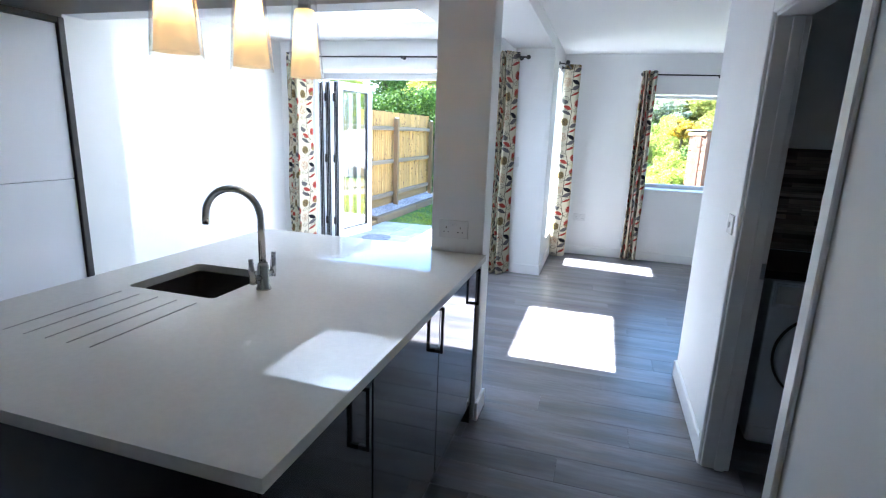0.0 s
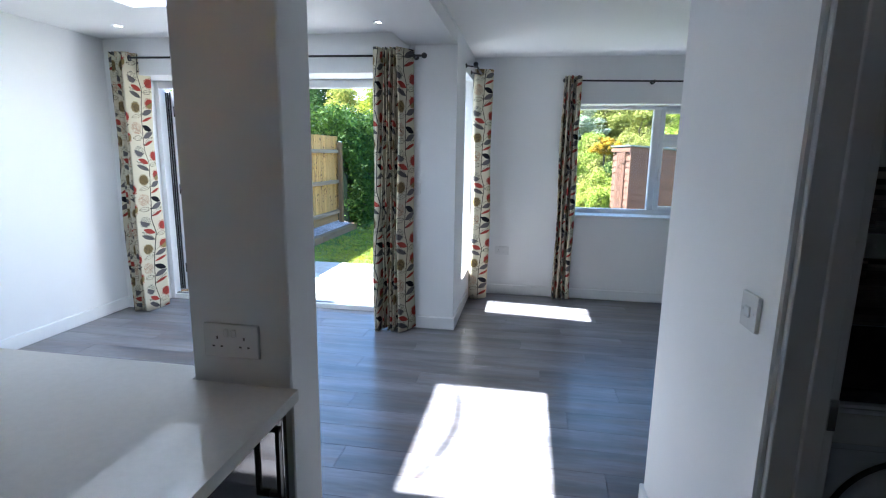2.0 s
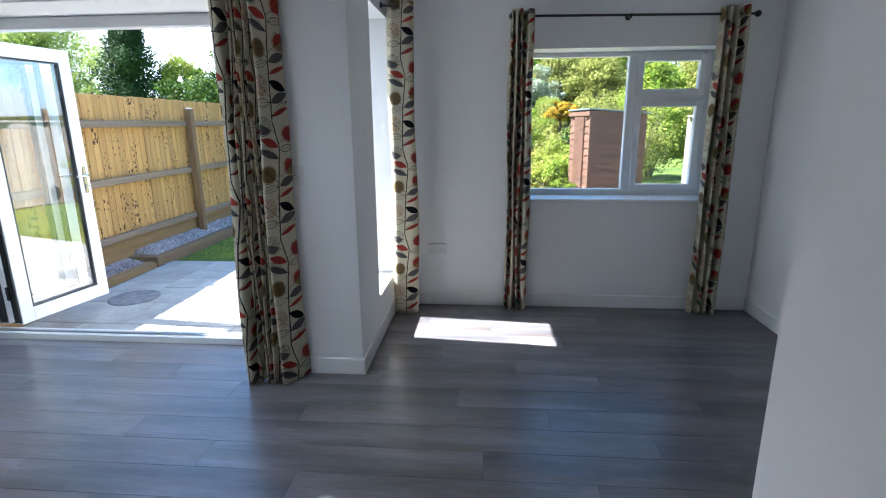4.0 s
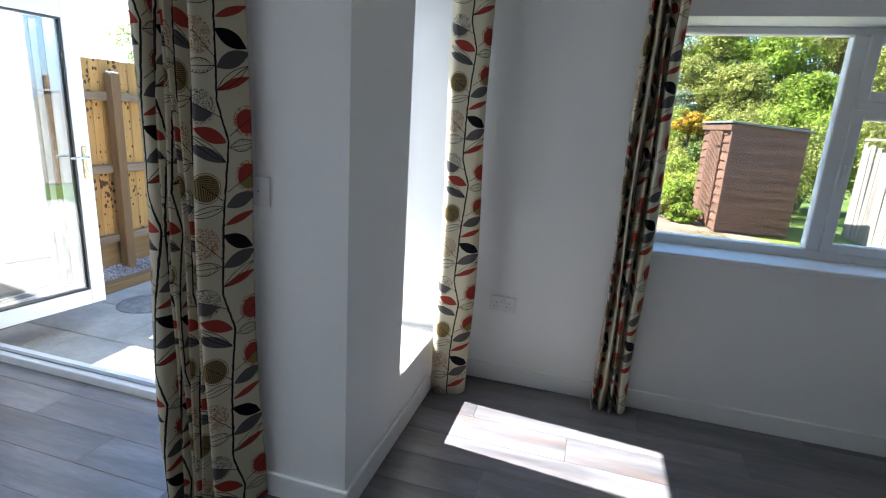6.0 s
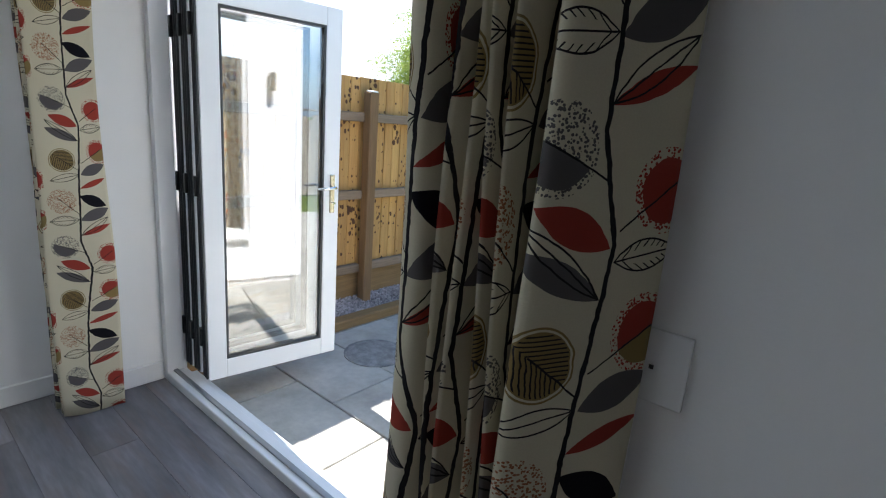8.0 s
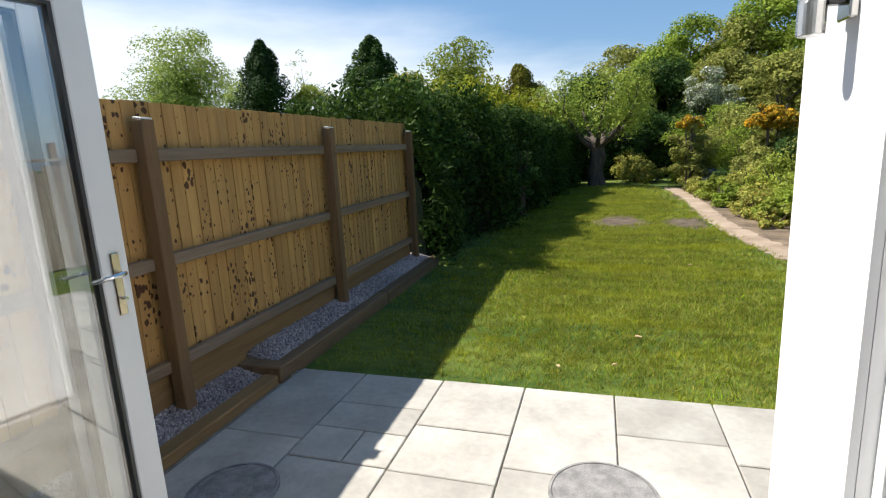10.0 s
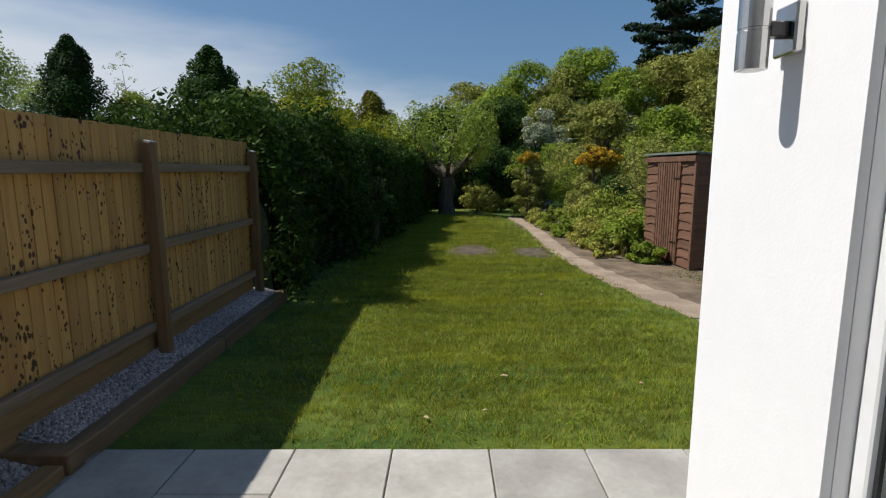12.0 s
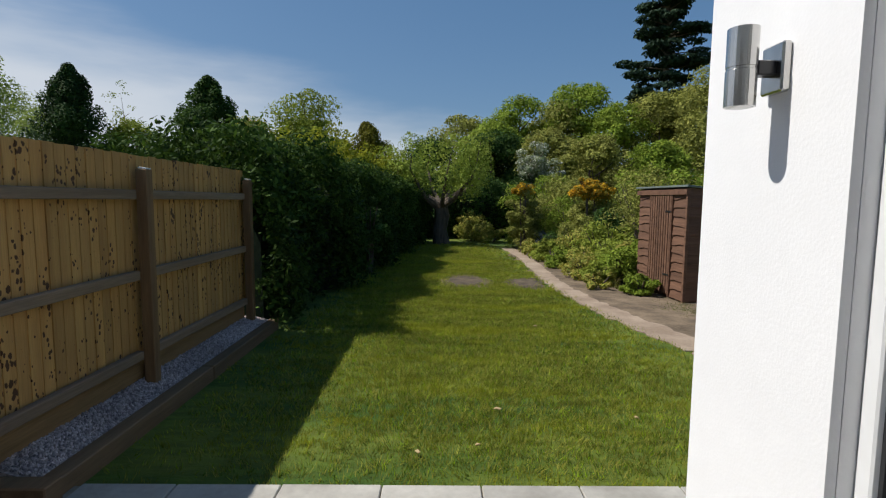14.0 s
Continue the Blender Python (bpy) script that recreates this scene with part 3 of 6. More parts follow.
def mesh_from(name, verts, faces, material):
    me = bpy.data.meshes.new(name)
    me.from_pydata(verts, [], faces)
    me.materials.append(material)
    return me


def wall_boxes(axis, at0, at1, a0, a1, z0, z1, holes):
    """A wall along x or y between two faces, with rectangular holes (a from, a to, z from, z to) right through it."""
    cuts_a = sorted({a0, a1, *[h[0] for h in holes], *[h[1] for h in holes]})
    cuts_z = sorted({z0, z1, *[h[2] for h in holes], *[h[3] for h in holes]})
    cuts_a = [c for c in cuts_a if a0 <= c <= a1]
    cuts_z = [c for c in cuts_z if z0 <= c <= z1]
    na, nz = len(cuts_a) - 1, len(cuts_z) - 1

    def solid(i, j):
        if not (0 <= i < na and 0 <= j < nz):
            return False
        ca, cz = (cuts_a[i] + cuts_a[i + 1]) / 2, (cuts_z[j] + cuts_z[j + 1]) / 2
        return not any(h[0] < ca < h[1] and h[2] < cz < h[3] for h in holes)

    bm = bmesh.new()
    cache = {}

    def vert(i, s, j):
        if (i, s, j) not in cache:
            p = (cuts_a[i], (at0, at1)[s], cuts_z[j])
            cache[i, s, j] = bm.verts.new(p if axis == "x" else (p[1], p[0], p[2]))
        return cache[i, s, j]

    for i in range(na):
        for j in range(nz):
            if not solid(i, j):
                continue
            for s in (0, 1):
                bm.faces.new((vert(i, s, j), vert(i + 1, s, j), vert(i + 1, s, j + 1), vert(i, s, j + 1)))
            if not solid(i - 1, j):
                bm.faces.new((vert(i, 0, j), vert(i, 1, j), vert(i, 1, j + 1), vert(i, 0, j + 1)))
            if not solid(i + 1, j):
                bm.faces.new((vert(i + 1, 0, j), vert(i + 1, 1, j), vert(i + 1, 1, j + 1), vert(i + 1, 0, j + 1)))
            if not solid(i, j - 1):
                bm.faces.new((vert(i, 0, j), vert(i, 1, j), vert(i + 1, 1, j), vert(i + 1, 0, j)))
            if not solid(i, j + 1):
                bm.faces.new((vert(i, 0, j + 1), vert(i, 1, j + 1), vert(i + 1, 1, j + 1), vert(i + 1, 0, j + 1)))
    return bm


def structure(name, label, bm, material, category="wall"):
    return thing(name, label, category, bm=bm, material=material, kind="structure")


# ---- plan, in metres ----
LEFT, SIDE_IN, SIDE_OUT, RIGHT = -3.2, -0.06, -0.448, 2.75
PIER, BIF_OUT, BACK, BACK_OUT = 5.738, 6.20, 7.0, 7.36
PART_X, PART_X2, PART_END = 1.08, 1.19, 3.665
BIF_L, BIF_R, BIF_HEAD = -3.02, -0.6, 2.125
SIDE_Y0, SIDE_Y1, SIDE_SILL, SIDE_HEAD = 6.28, 6.88, 0.30, 2.21
WIN_X0, WIN_X1, WIN_SILL, WIN_HEAD = 0.86, 2.385, 0.885, 2.0
COL_Y0, COL_Y1 = 2.69, 2.855
CEIL, CEIL_R, BEAM_Z = 2.43, 2.45, 2.33
GROUND = -0.2

# ---- walls, beams, ceilings ----
structure("wall_left", "smooth white painted wall of the extension", box(LEFT - 0.3, LEFT, -2.3, BIF_OUT, GROUND, 2.9), M["wall"])
structure("wall_bifold", "white wall with the wide folding-door opening", wall_boxes("x", PIER, BIF_OUT, LEFT, SIDE_OUT, GROUND, 2.9, [(BIF_L, BIF_R, -0.07, BIF_HEAD)]), M["wall"])
structure("wall_side", "white wall with a tall narrow window", wall_boxes("y", -0.405, SIDE_IN, PIER, BACK_OUT - 0.01, GROUND, 2.9, [(SIDE_Y0, SIDE_Y1, SIDE_SILL, SIDE_HEAD)]), M["wall"])
structure("wall_back", "white wall with a casement window", wall_boxes("x", BACK, BACK_OUT - 0.01, SIDE_IN, RIGHT + 0.3, GROUND, 2.9, [(WIN_X0, WIN_X1, WIN_SILL, WIN_HEAD)]), M["wall"])
structure("wall_right", "plain white wall closing the room", box(RIGHT, RIGHT + 0.3, -2.3, BACK, GROUND, 2.9), M["wall"])
structure("wall_rear", "plain white wall closing the kitchen", box(LEFT, RIGHT, -2.3, -2.0, GROUND, 2.9), M["wall"])
structure("wall_partition", "white partition wall with a doorway into the utility room", wall_boxes("y", PART_X, PART_X2, -2.0, PART_END, 0, CEIL_R + 0.02, [(1.89, 2.72, 0.0, 2.0)]), M["wall"])
structure("wall_utility", "white wall between utility room and dining area", box(PART_X2, RIGHT, PART_END - 0.11, PART_END, 0, CEIL_R + 0.02), M["wall"])
structure("wall_utility_rear", "plain wall closing the utility room", box(PART_X2, RIGHT, 0.4, 0.5, 0, CEIL_R + 0.02), M["wall"])
structure("wall_nib", "short white return wall beside the tall kitchen units", box(LEFT, -2.597, COL_Y0, 3.02, 0, CEIL + 0.01), M["wall"])
structure("wall_column", "square white plastered column at the island's end", box(-0.294, -0.026, COL_Y0, COL_Y1, 0, CEIL + 0.01, bevel=0.004), M["wall"])
structure("beam_cross", "white boxed beam over the kitchen opening", box(-2.597, -0.294, COL_Y0, COL_Y1, 2.075, CEIL + 0.012), M["wall"])
structure("beam_long", "white boxed beam running to the outer pier", box(-0.47, SIDE_IN - 0.004, COL_Y1, PIER, BEAM_Z, CEIL + 0.013), M["wall"])
structure("wall_side_outer", "outer leaf of the white wall round the narrow window", wall_boxes("y", SIDE_OUT + 0.01, -0.406, PIER, BACK_OUT - 0.01, GROUND, 2.9, [(SIDE_Y0, SIDE_Y1, SIDE_SILL, SIDE_HEAD + 0.08)]), M["render"])
# the outer render is its own skin over the masonry
structure("render_side", "white rendered outside wall beside the patio", wall_boxes("y", SIDE_OUT - 0.012, SIDE_OUT + 0.008, BIF_OUT + 0.02, BACK_OUT + 0.012, -0.12, 2.9, [(SIDE_Y0, SIDE_Y1, SIDE_SILL - 0.02, SIDE_HEAD + 0.08)]), M["render"])
structure("render_back", "white rendered outside wall facing the lawn", wall_boxes("x", BACK_OUT - 0.008, BACK_OUT + 0.012, SIDE_OUT + 0.008, RIGHT + 0.3, -0.12, 2.9, [(WIN_X0, WIN_X1, WIN_SILL - 0.02, WIN_HEAD)]), M["render"])
structure("render_bifold", "white rendered outside wall round the folding doors", wall_boxes("x", BIF_OUT + 0.002, BIF_OUT + 0.02, LEFT - 0.3, SIDE_OUT - 0.012, -0.12, 2.9, [(BIF_L, BIF_R, -0.1, BIF_HEAD)]), M["render"])

SK_X0, SK_X1, SK_Y0, SK_Y1, SK_TOP = -2.17, -1.04, 3.72, 4.88, 2.74


def slab_with_hole(x0, x1, y0, y1, z0, z1, hole):
    bm = bmesh.new()
    hx0, hx1, hy0, hy1 = hole
    for a in ((x0, hx0, y0, y1), (hx1, x1, y0, y1), (hx0, hx1, y0, hy0), (hx0, hx1, hy1, y1)):
        box(*a, z0, z1, bm=bm)
    bmesh.ops.remove_doubles(bm, verts=bm.verts, dist=1e-5)
    return bm


structure("ceiling_extension", "white ceiling with a square rooflight opening", slab_with_hole(LEFT, -0.06, COL_Y1 - 0.05, PIER, CEIL, SK_TOP, (SK_X0, SK_X1, SK_Y0, SK_Y1)), M["ceiling"], "ceiling")
structure("ceiling_dining", "white plain ceiling over the dining area", box(SIDE_IN, RIGHT, COL_Y1 - 0.05, BACK, CEIL_R, CEIL_R + 0.2), M["ceiling"], "ceiling")
structure("ceiling_kitchen", "white plain ceiling over the kitchen", box(LEFT, RIGHT, -2.0, COL_Y1 - 0.055, CEIL + 0.003, CEIL + 0.25), M["ceiling"], "ceiling")
structure("roof", "flat roof over the house", slab_with_hole(LEFT - 0.35, RIGHT + 0.35, -2.35, BIF_OUT + 0.1, SK_TOP + 0.125, SK_TOP + 0.2, (SK_X0, SK_X1, SK_Y0, SK_Y1)), M["rooftop"], "roof")
structure("roof_dining", "flat roof over the dining bay", box(SIDE_OUT - 0.1, RIGHT + 0.35, BIF_OUT + 0.1, BACK_OUT + 0.12, SK_TOP + 0.125, SK_TOP + 0.2), M["rooftop"], "roof")
rl = thing("rooflight", "square glazed rooflight in a white frame over the extension", "rooflight", (SK_X0, SK_Y0, SK_TOP))
fr = box(SK_X0 - 0.1, SK_X1 + 0.1, SK_Y0 - 0.1, SK_Y0 - 0.005, SK_TOP + 0.205, SK_TOP + 0.27)
box(SK_X0 - 0.1, SK_X1 + 0.1, SK_Y1 + 0.005, SK_Y1 + 0.1, SK_TOP + 0.205, SK_TOP + 0.27, bm=fr)
box(SK_X0 - 0.1, SK_X0 - 0.005, SK_Y0, SK_Y1, SK_TOP + 0.205, SK_TOP + 0.27, bm=fr)
box(SK_X1 + 0.005, SK_X1 + 0.1, SK_Y0, SK_Y1, SK_TOP + 0.205, SK_TOP + 0.27, bm=fr)
part("rooflight_frame", fr, M["upvc"], rl)
part("pane", box(SK_X0 - 0.06, SK_X1 + 0.06, SK_Y0 - 0.06, SK_Y1 + 0.06, SK_TOP + 0.272, SK_TOP + 0.28), M["glass"], rl, "clear flat glass").visible_shadow = False
for a in ((SK_X0 + 0.001, SK_X0 + 0.008, SK_Y0 + 0.001, SK_Y1 - 0.001), (SK_X1 - 0.008, SK_X1 - 0.001, SK_Y0 + 0.001, SK_Y1 - 0.001), (SK_X0 + 0.009, SK_X1 - 0.009, SK_Y0 + 0.001, SK_Y0 + 0.008), (SK_X0 + 0.009, SK_X1 - 0.009, SK_Y1 - 0.008, SK_Y1 - 0.001)):
    part("well_lining", box(*a, CEIL + 0.003, SK_TOP + 0.268), M["ceiling"], rl, "white painted side of the light well")
# unseen bar added above the pane; its shadow draws the floor's arc
shadow_arc = [Vector((-2.16 + 0.17 * math.sin(math.pi * (0.12 + 0.8 * i / 16)), 4.96 - 1.12 * i / 16, SK_TOP + 0.292)) for i in range(17)]
part("shadow_arc_bar", tube(shadow_arc, [0.003 + 0.006 * math.sin(math.pi * (i + 1) / 18) for i in range(17)], 6), M["arc_bar"], rl, "unseen curved bar added to cast an arc on the floor")

# ---- floor of separate planks ----
floor = structure("floor", "grey wood-effect plank floor with fine dark joints", prism([(LEFT, -2.0), (RIGHT, -2.0), (RIGHT, BACK), (SIDE_IN, BACK), (SIDE_IN, PIER), (LEFT, PIER)], -0.06, -0.004), M["underfloor"], "floor")
box_thr = box(BIF_L + 0.002, BIF_R - 0.002, PIER, 6.095, -0.055, -0.003)
part("threshold_base", box_thr, M["underfloor"], floor)

# ---- skirting ----
def skirting(name, x0, x1, y0, y1):
    structure(name, "white painted skirting board", box(x0, x1, y0, y1, 0.0, 0.105, bevel=0.004), M["gloss_white"], "skirting board")


S = 0.016
skirting("baseboard_left", LEFT, LEFT + S, 3.02, PIER)
skirting("baseboard_nib", -2.597, -2.597 + S, COL_Y0, 3.02 + S)
skirting("baseboard_bifold_left", LEFT + S, BIF_L, PIER - S, PIER)
skirting("baseboard_reveal", BIF_L, BIF_L + S, PIER - S, 6.09)
skirting("baseboard_pier", BIF_R, SIDE_IN + S, PIER - S, PIER)
skirting("baseboard_side", SIDE_IN, SIDE_IN + S, PIER, BACK - S)
skirting("baseboard_back", SIDE_IN, RIGHT, BACK - S, BACK)
skirting("baseboard_right", RIGHT - S, RIGHT, PART_END, BACK - S)
skirting("baseboard_partition", PART_X - S, PART_X, 2.76, PART_END)
skirting("baseboard_partition_end", PART_X - S, RIGHT - S, PART_END, PART_END + S)
skirting("baseboard_hall", PART_X - S, PART_X, -1.9, 1.84)
skirting("baseboard_column", -0.026, -0.026 + S, COL_Y0, COL_Y1 + S)

# ---- doorway to the utility room ----
d1 = thing("door_1", "white painted door lining and architrave, doorway open", "doorway", (PART_X, 2.35, 0), kind="structure")
lin = box(PART_X - 0.004, PART_X2 + 0.004, 2.69, 2.72, 0, 1.97, bevel=0.003)
part("lining", lin, M["gloss_white"], d1)
part("lining", box(PART_X - 0.004, PART_X2 + 0.004, 1.89, 1.92, 0, 1.97, bevel=0.003), M["gloss_white"], d1)
part("lining_head", box(PART_X - 0.004, PART_X2 + 0.004, 1.89, 2.72, 1.97, 2.0, bevel=0.003), M["gloss_white"], d1)
part("architrave", box(PART_X - 0.018, PART_X, 2.705, 2.76, 0, 2.045, bevel=0.005), M["gloss_white"], d1)
part("architrave", box(PART_X - 0.018, PART_X, 1.84, 1.905, 0, 2.045, bevel=0.005), M["gloss_white"], d1)
part("architrave_head", box(PART_X - 0.018, PART_X, 1.905, 2.705, 1.985, 2.045, bevel=0.005), M["gloss_white"], d1)
part("door_stop", box(PART_X + 0.05, PART_X + 0.09, 2.678, 2.69, 0, 1.97, bevel=0.002), M["gloss_white"], d1)
part("strike_plate", box(PART_X + 0.095, PART_X + 0.112, 2.686, 2.691, 0.93, 1.0, bevel=0.001), M["chrome"], d1, "small chrome strike plate")

# ---- utility room ----
ut = thing("utility_worktop", "black laminate worktop over the washing machine", "worktop", (1.9, 3.3, 0.86), bm=box(PART_X2 + 0.002, RIGHT - 0.002, 2.97, PART_END - 0.112, 0.872, 0.91, bevel=0.006), material=M["util_top"])
wm = thing("washing_machine", "white front-loading washing machine under the black worktop", "washing machine", (1.62, 3.3, 0))
WX0, WY = 1.322, 2.985
part("body", box(WX0, WX0 + 0.6, WY, WY + 0.55, 0.015, 0.86, bevel=0.012, seg=2), M["appliance"], wm)
part("control_panel", box(WX0 + 0.01, WX0 + 0.59, WY - 0.012, WY + 0.004, 0.735, 0.85, bevel=0.004), M["appliance"], wm)
part("drawer", box(WX0 + 0.02, WX0 + 0.19, WY - 0.02, WY - 0.01, 0.755, 0.84, bevel=0.004), M["plastic"], wm)
face = Matrix.Rotation(radians(90), 4, "X")
part("programme_dial", lathe([(0.032, 0), (0.03, 0.022), (0.024, 0.026)], (WX0 + 0.31, WY - 0.011, 0.795), m=face), M["plastic"], wm, smooth=True)
for i in range(5):
    part("button", box(WX0 + 0.39 + i * 0.036, WX0 + 0.412 + i * 0.036, WY - 0.018, WY - 0.01, 0.775, 0.787, bevel=0.002), M["plastic"], wm)
door = part("porthole_door", lathe([(0.205, 0.0), (0.215, 0.012), (0.205, 0.03), (0.165, 0.036), (0.155, 0.026)], (WX0 + 0.27, WY + 0.001, 0.5), 48, face), M["appliance"], wm, "white ring with a grey rim", smooth=True)
part("rim", lathe([(0.222, -0.002), (0.226, 0.006), (0.216, 0.012)], (WX0 + 0.27, WY + 0.002, 0.5), 48, face), M["dark_plastic"], door, smooth=True)
part("glass_bowl", lathe([(0.156, 0.02), (0.13, 0.032), (0.07, 0.044), (0.01, 0.048)], (WX0 + 0.27, WY + 0.002, 0.5), 40, face), M["drum_glass"], door, "dark curved glass", smooth=True)
part("door_handle", box(WX0 + 0.435, WX0 + 0.465, WY - 0.045, WY - 0.03, 0.44, 0.56, bevel=0.005), M["plastic"], door)
part("plinth", box(WX0 + 0.01, WX0 + 0.59, WY - 0.004, WY + 0.02, 0.015, 0.1, bevel=0.003), M["appliance"], wm)
for dx in (0.05, 0.55):
    part("foot", lathe([(0.02, 0), (0.02, 0.016)], (WX0 + dx, WY + 0.05, 0.0), 12), M["dark_plastic"], wm)
uc = thing("utility_cabinet", "white base cabinet beside the washing machine", "cabinet", (2.3, 3.3, 0))
part("body", box(1.95, 2.74, 3.0, 3.54, 0.1, 0.868), M["white_gloss"], uc)
part("plinth", box(1.95, 2.74, 3.06, 3.54, 0.0, 0.098), M["plinth"], uc)
part("door", box(1.955, 2.735, 2.98, 2.998, 0.11, 0.86, bevel=0.003), M["white_gloss"], uc)
tl = structure("splashback", "brown and grey split-tile splashback over the worktop", box(PART_X2 + 0.002, RIGHT - 0.002, PART_END - 0.118, PART_END - 0.1115, 0.912, 1.47), M["grout"], "splashback")


# ---- bifold doors ----
bf = thing("door_frame", "white folding-door frame with a low aluminium sill", "door frame", (-1.8, 6.14, 0), kind="structure")
part("jamb", box(BIF_L + 0.002, BIF_L + 0.05, 6.095, 6.185, 0.0, BIF_HEAD - 0.002, bevel=0.003), M["upvc"], bf)
part("jamb", box(BIF_R - 0.05, BIF_R - 0.002, 6.095, 6.185, 0.0, BIF_HEAD - 0.002, bevel=0.003), M["upvc"], bf)
part("head", box(BIF_L + 0.05, BIF_R - 0.05, 6.095, 6.185, BIF_HEAD - 0.07, BIF_HEAD - 0.002, bevel=0.003), M["upvc"], bf)
part("sill", box(BIF_L + 0.05, BIF_R - 0.05, 6.095, 6.2, -0.03, 0.045, bevel=0.004), M["upvc"], bf)
part("track", box(BIF_L + 0.05, BIF_R - 0.05, 6.125, 6.15, 0.0455, 0.056, bevel=0.002), M["alu"], bf, "grey aluminium running track")
part("outer_sill", box(BIF_L + 0.01, BIF_R - 0.01, 6.202, 6.27, -0.07, -0.01, bevel=0.004), M["upvc"], bf)


def bifold_leaf(x, y, turn, label, handle=False):
    """A leaf folded outward from (x, y); local y runs along the leaf, local x through its thickness."""
    W, H, Z0, T = 0.745, 2.045, 0.06, 0.068
    ob = thing("folding_door_leaf", label, "door", (x, y, 0), group="folding door leaves")
    R = Matrix.Translation((x, y, 0)) @ Matrix.Rotation(radians(turn), 4, "Z")
    b = lambda *a, **k: box(*a, m=R, **k)
    part("stile", b(-T, 0, 0, 0.095, Z0, H, bevel=0.004), M["upvc"], ob)
    part("stile", b(-T, 0, W - 0.095, W, Z0, H, bevel=0.004), M["upvc"], ob)
    part("top_rail", b(-T + 0.001, -0.001, 0.095, W - 0.095, H - 0.095, H, bevel=0.003), M["upvc"], ob)
    part("bottom_rail", b(-T + 0.001, -0.001, 0.095, W - 0.095, Z0, Z0 + 0.105, bevel=0.003), M["upvc"], ob)
    g = b(-T * 0.8, -0.004, 0.095, 0.107, Z0 + 0.105, H - 0.095)
    b(-T * 0.8, -0.004, W - 0.107, W - 0.095, Z0 + 0.105, H - 0.095, bm=g)
    b(-T * 0.8, -0.004, 0.107, W - 0.107, Z0 + 0.105, Z0 + 0.117, bm=g)
    b(-T * 0.8, -0.004, 0.107, W - 0.107, H - 0.107, H - 0.095, bm=g)
    part("gasket", g, M["gasket"], ob, "black glazing gasket")
    part("pane", b(-0.044, -0.020, 0.1, W - 0.1, Z0 + 0.11, H - 0.1), M["door_glass" if handle else "glass"], ob).visible_shadow = False
    for x0 in (-T + 0.004, -T + 0.028, -T + 0.052):
        part("edge_seal", b(x0, x0 + 0.012, -0.012, 0.004, Z0 + 0.01, H - 0.01, bevel=0.003), M["gasket"], ob, "dark ribbed edge seal")
    for z in (0.25, 1.05, 1.8):
        hb = b(-T - 0.004, -T + 0.026, -0.026, -0.008, z, z + 0.1, bevel=0.003)
        part("hinge", hb, M["black_metal"], ob, "black hinge")
    if handle:
        for sx in (0.0, -T - 0.008):
            pl = part("handle_plate", b(sx, sx + 0.008, W - 0.06, W - 0.03, 0.94, 1.16, bevel=0.003), M["gold_metal"], ob, "pale metal handle plate")
            s = 1 if sx == 0.0 else -1
            o = sx + 0.008 if s > 0 else sx
            lv = tube([R @ Vector(p) for p in ((o, W - 0.045, 1.09), (o + s * 0.04, W - 0.045, 1.09), (o + s * 0.048, W - 0.06, 1.09), (o + s * 0.048, W - 0.16, 1.085))], [0.008, 0.008, 0.009, 0.007])
            part("lever", lv, M["chrome"], pl, "chrome lever", smooth=True)
            ky = tube([R @ Vector(p) for p in ((o, W - 0.045, 1.0), (o + s * 0.028, W - 0.045, 1.0))], 0.007)
            part("key", ky, M["chrome"], pl)
    return ob


bifold_leaf(-2.93, 6.215, -2, "white folding door leaf folded flat against the jamb")
bifold_leaf(-2.832, 6.215, -4, "white folding door leaf folded in the stack")
bifold_leaf(-2.712, 6.205, -8.8, "white glazed folding door leaf swung open, with lever handle", handle=True)

# ---- side window and back window ----
def pane_at(parent, x0, x1, y0, y1, z0, z1):
    p = part("pane", box(x0, x1, y0, y1, z0, z1), M["glass"], parent)
    p.visible_shadow = False
    return p


w2 = thing("window_2", "tall narrow white fixed window in a deep reveal", "window", (-0.4, 6.56, SIDE_SILL), kind="structure")
FX0, FX1 = -0.408, -0.345
part("window_frame", box(FX0, FX1, SIDE_Y0, SIDE_Y0 + 0.06, SIDE_SILL, SIDE_HEAD, bevel=0.004), M["upvc"], w2)
part("window_frame", box(FX0, FX1, SIDE_Y1 - 0.036, SIDE_Y1, SIDE_SILL, SIDE_HEAD, bevel=0.004), M["upvc"], w2)
part("window_frame", box(FX0, FX1, SIDE_Y0 + 0.06, SIDE_Y1 - 0.036, SIDE_SILL, SIDE_SILL + 0.06, bevel=0.004), M["upvc"], w2)
part("window_frame", box(FX0, FX1, SIDE_Y0 + 0.06, SIDE_Y1 - 0.036, SIDE_HEAD - 0.045, SIDE_HEAD, bevel=0.004), M["upvc"], w2)
for a in ((SIDE_Y0 + 0.06, SIDE_Y0 + 0.069, SIDE_SILL + 0.06, SIDE_HEAD - 0.045), (SIDE_Y1 - 0.045, SIDE_Y1 - 0.036, SIDE_SILL + 0.06, SIDE_HEAD - 0.045)):
    part("gasket", box(-0.394, -0.386, *a), M["gasket"], w2, "black rubber gasket")
pane_at(w2, -0.384, -0.378, SIDE_Y0 + 0.055, SIDE_Y1 - 0.038, SIDE_SILL + 0.055, SIDE_HEAD - 0.04)
part("window_sill", box(-0.344, SIDE_IN + 0.006, SIDE_Y0 + 0.001, SIDE_Y1 - 0.001, SIDE_SILL - 0.012, SIDE_SILL + 0.012, bevel=0.004), M["gloss_white"], w2)
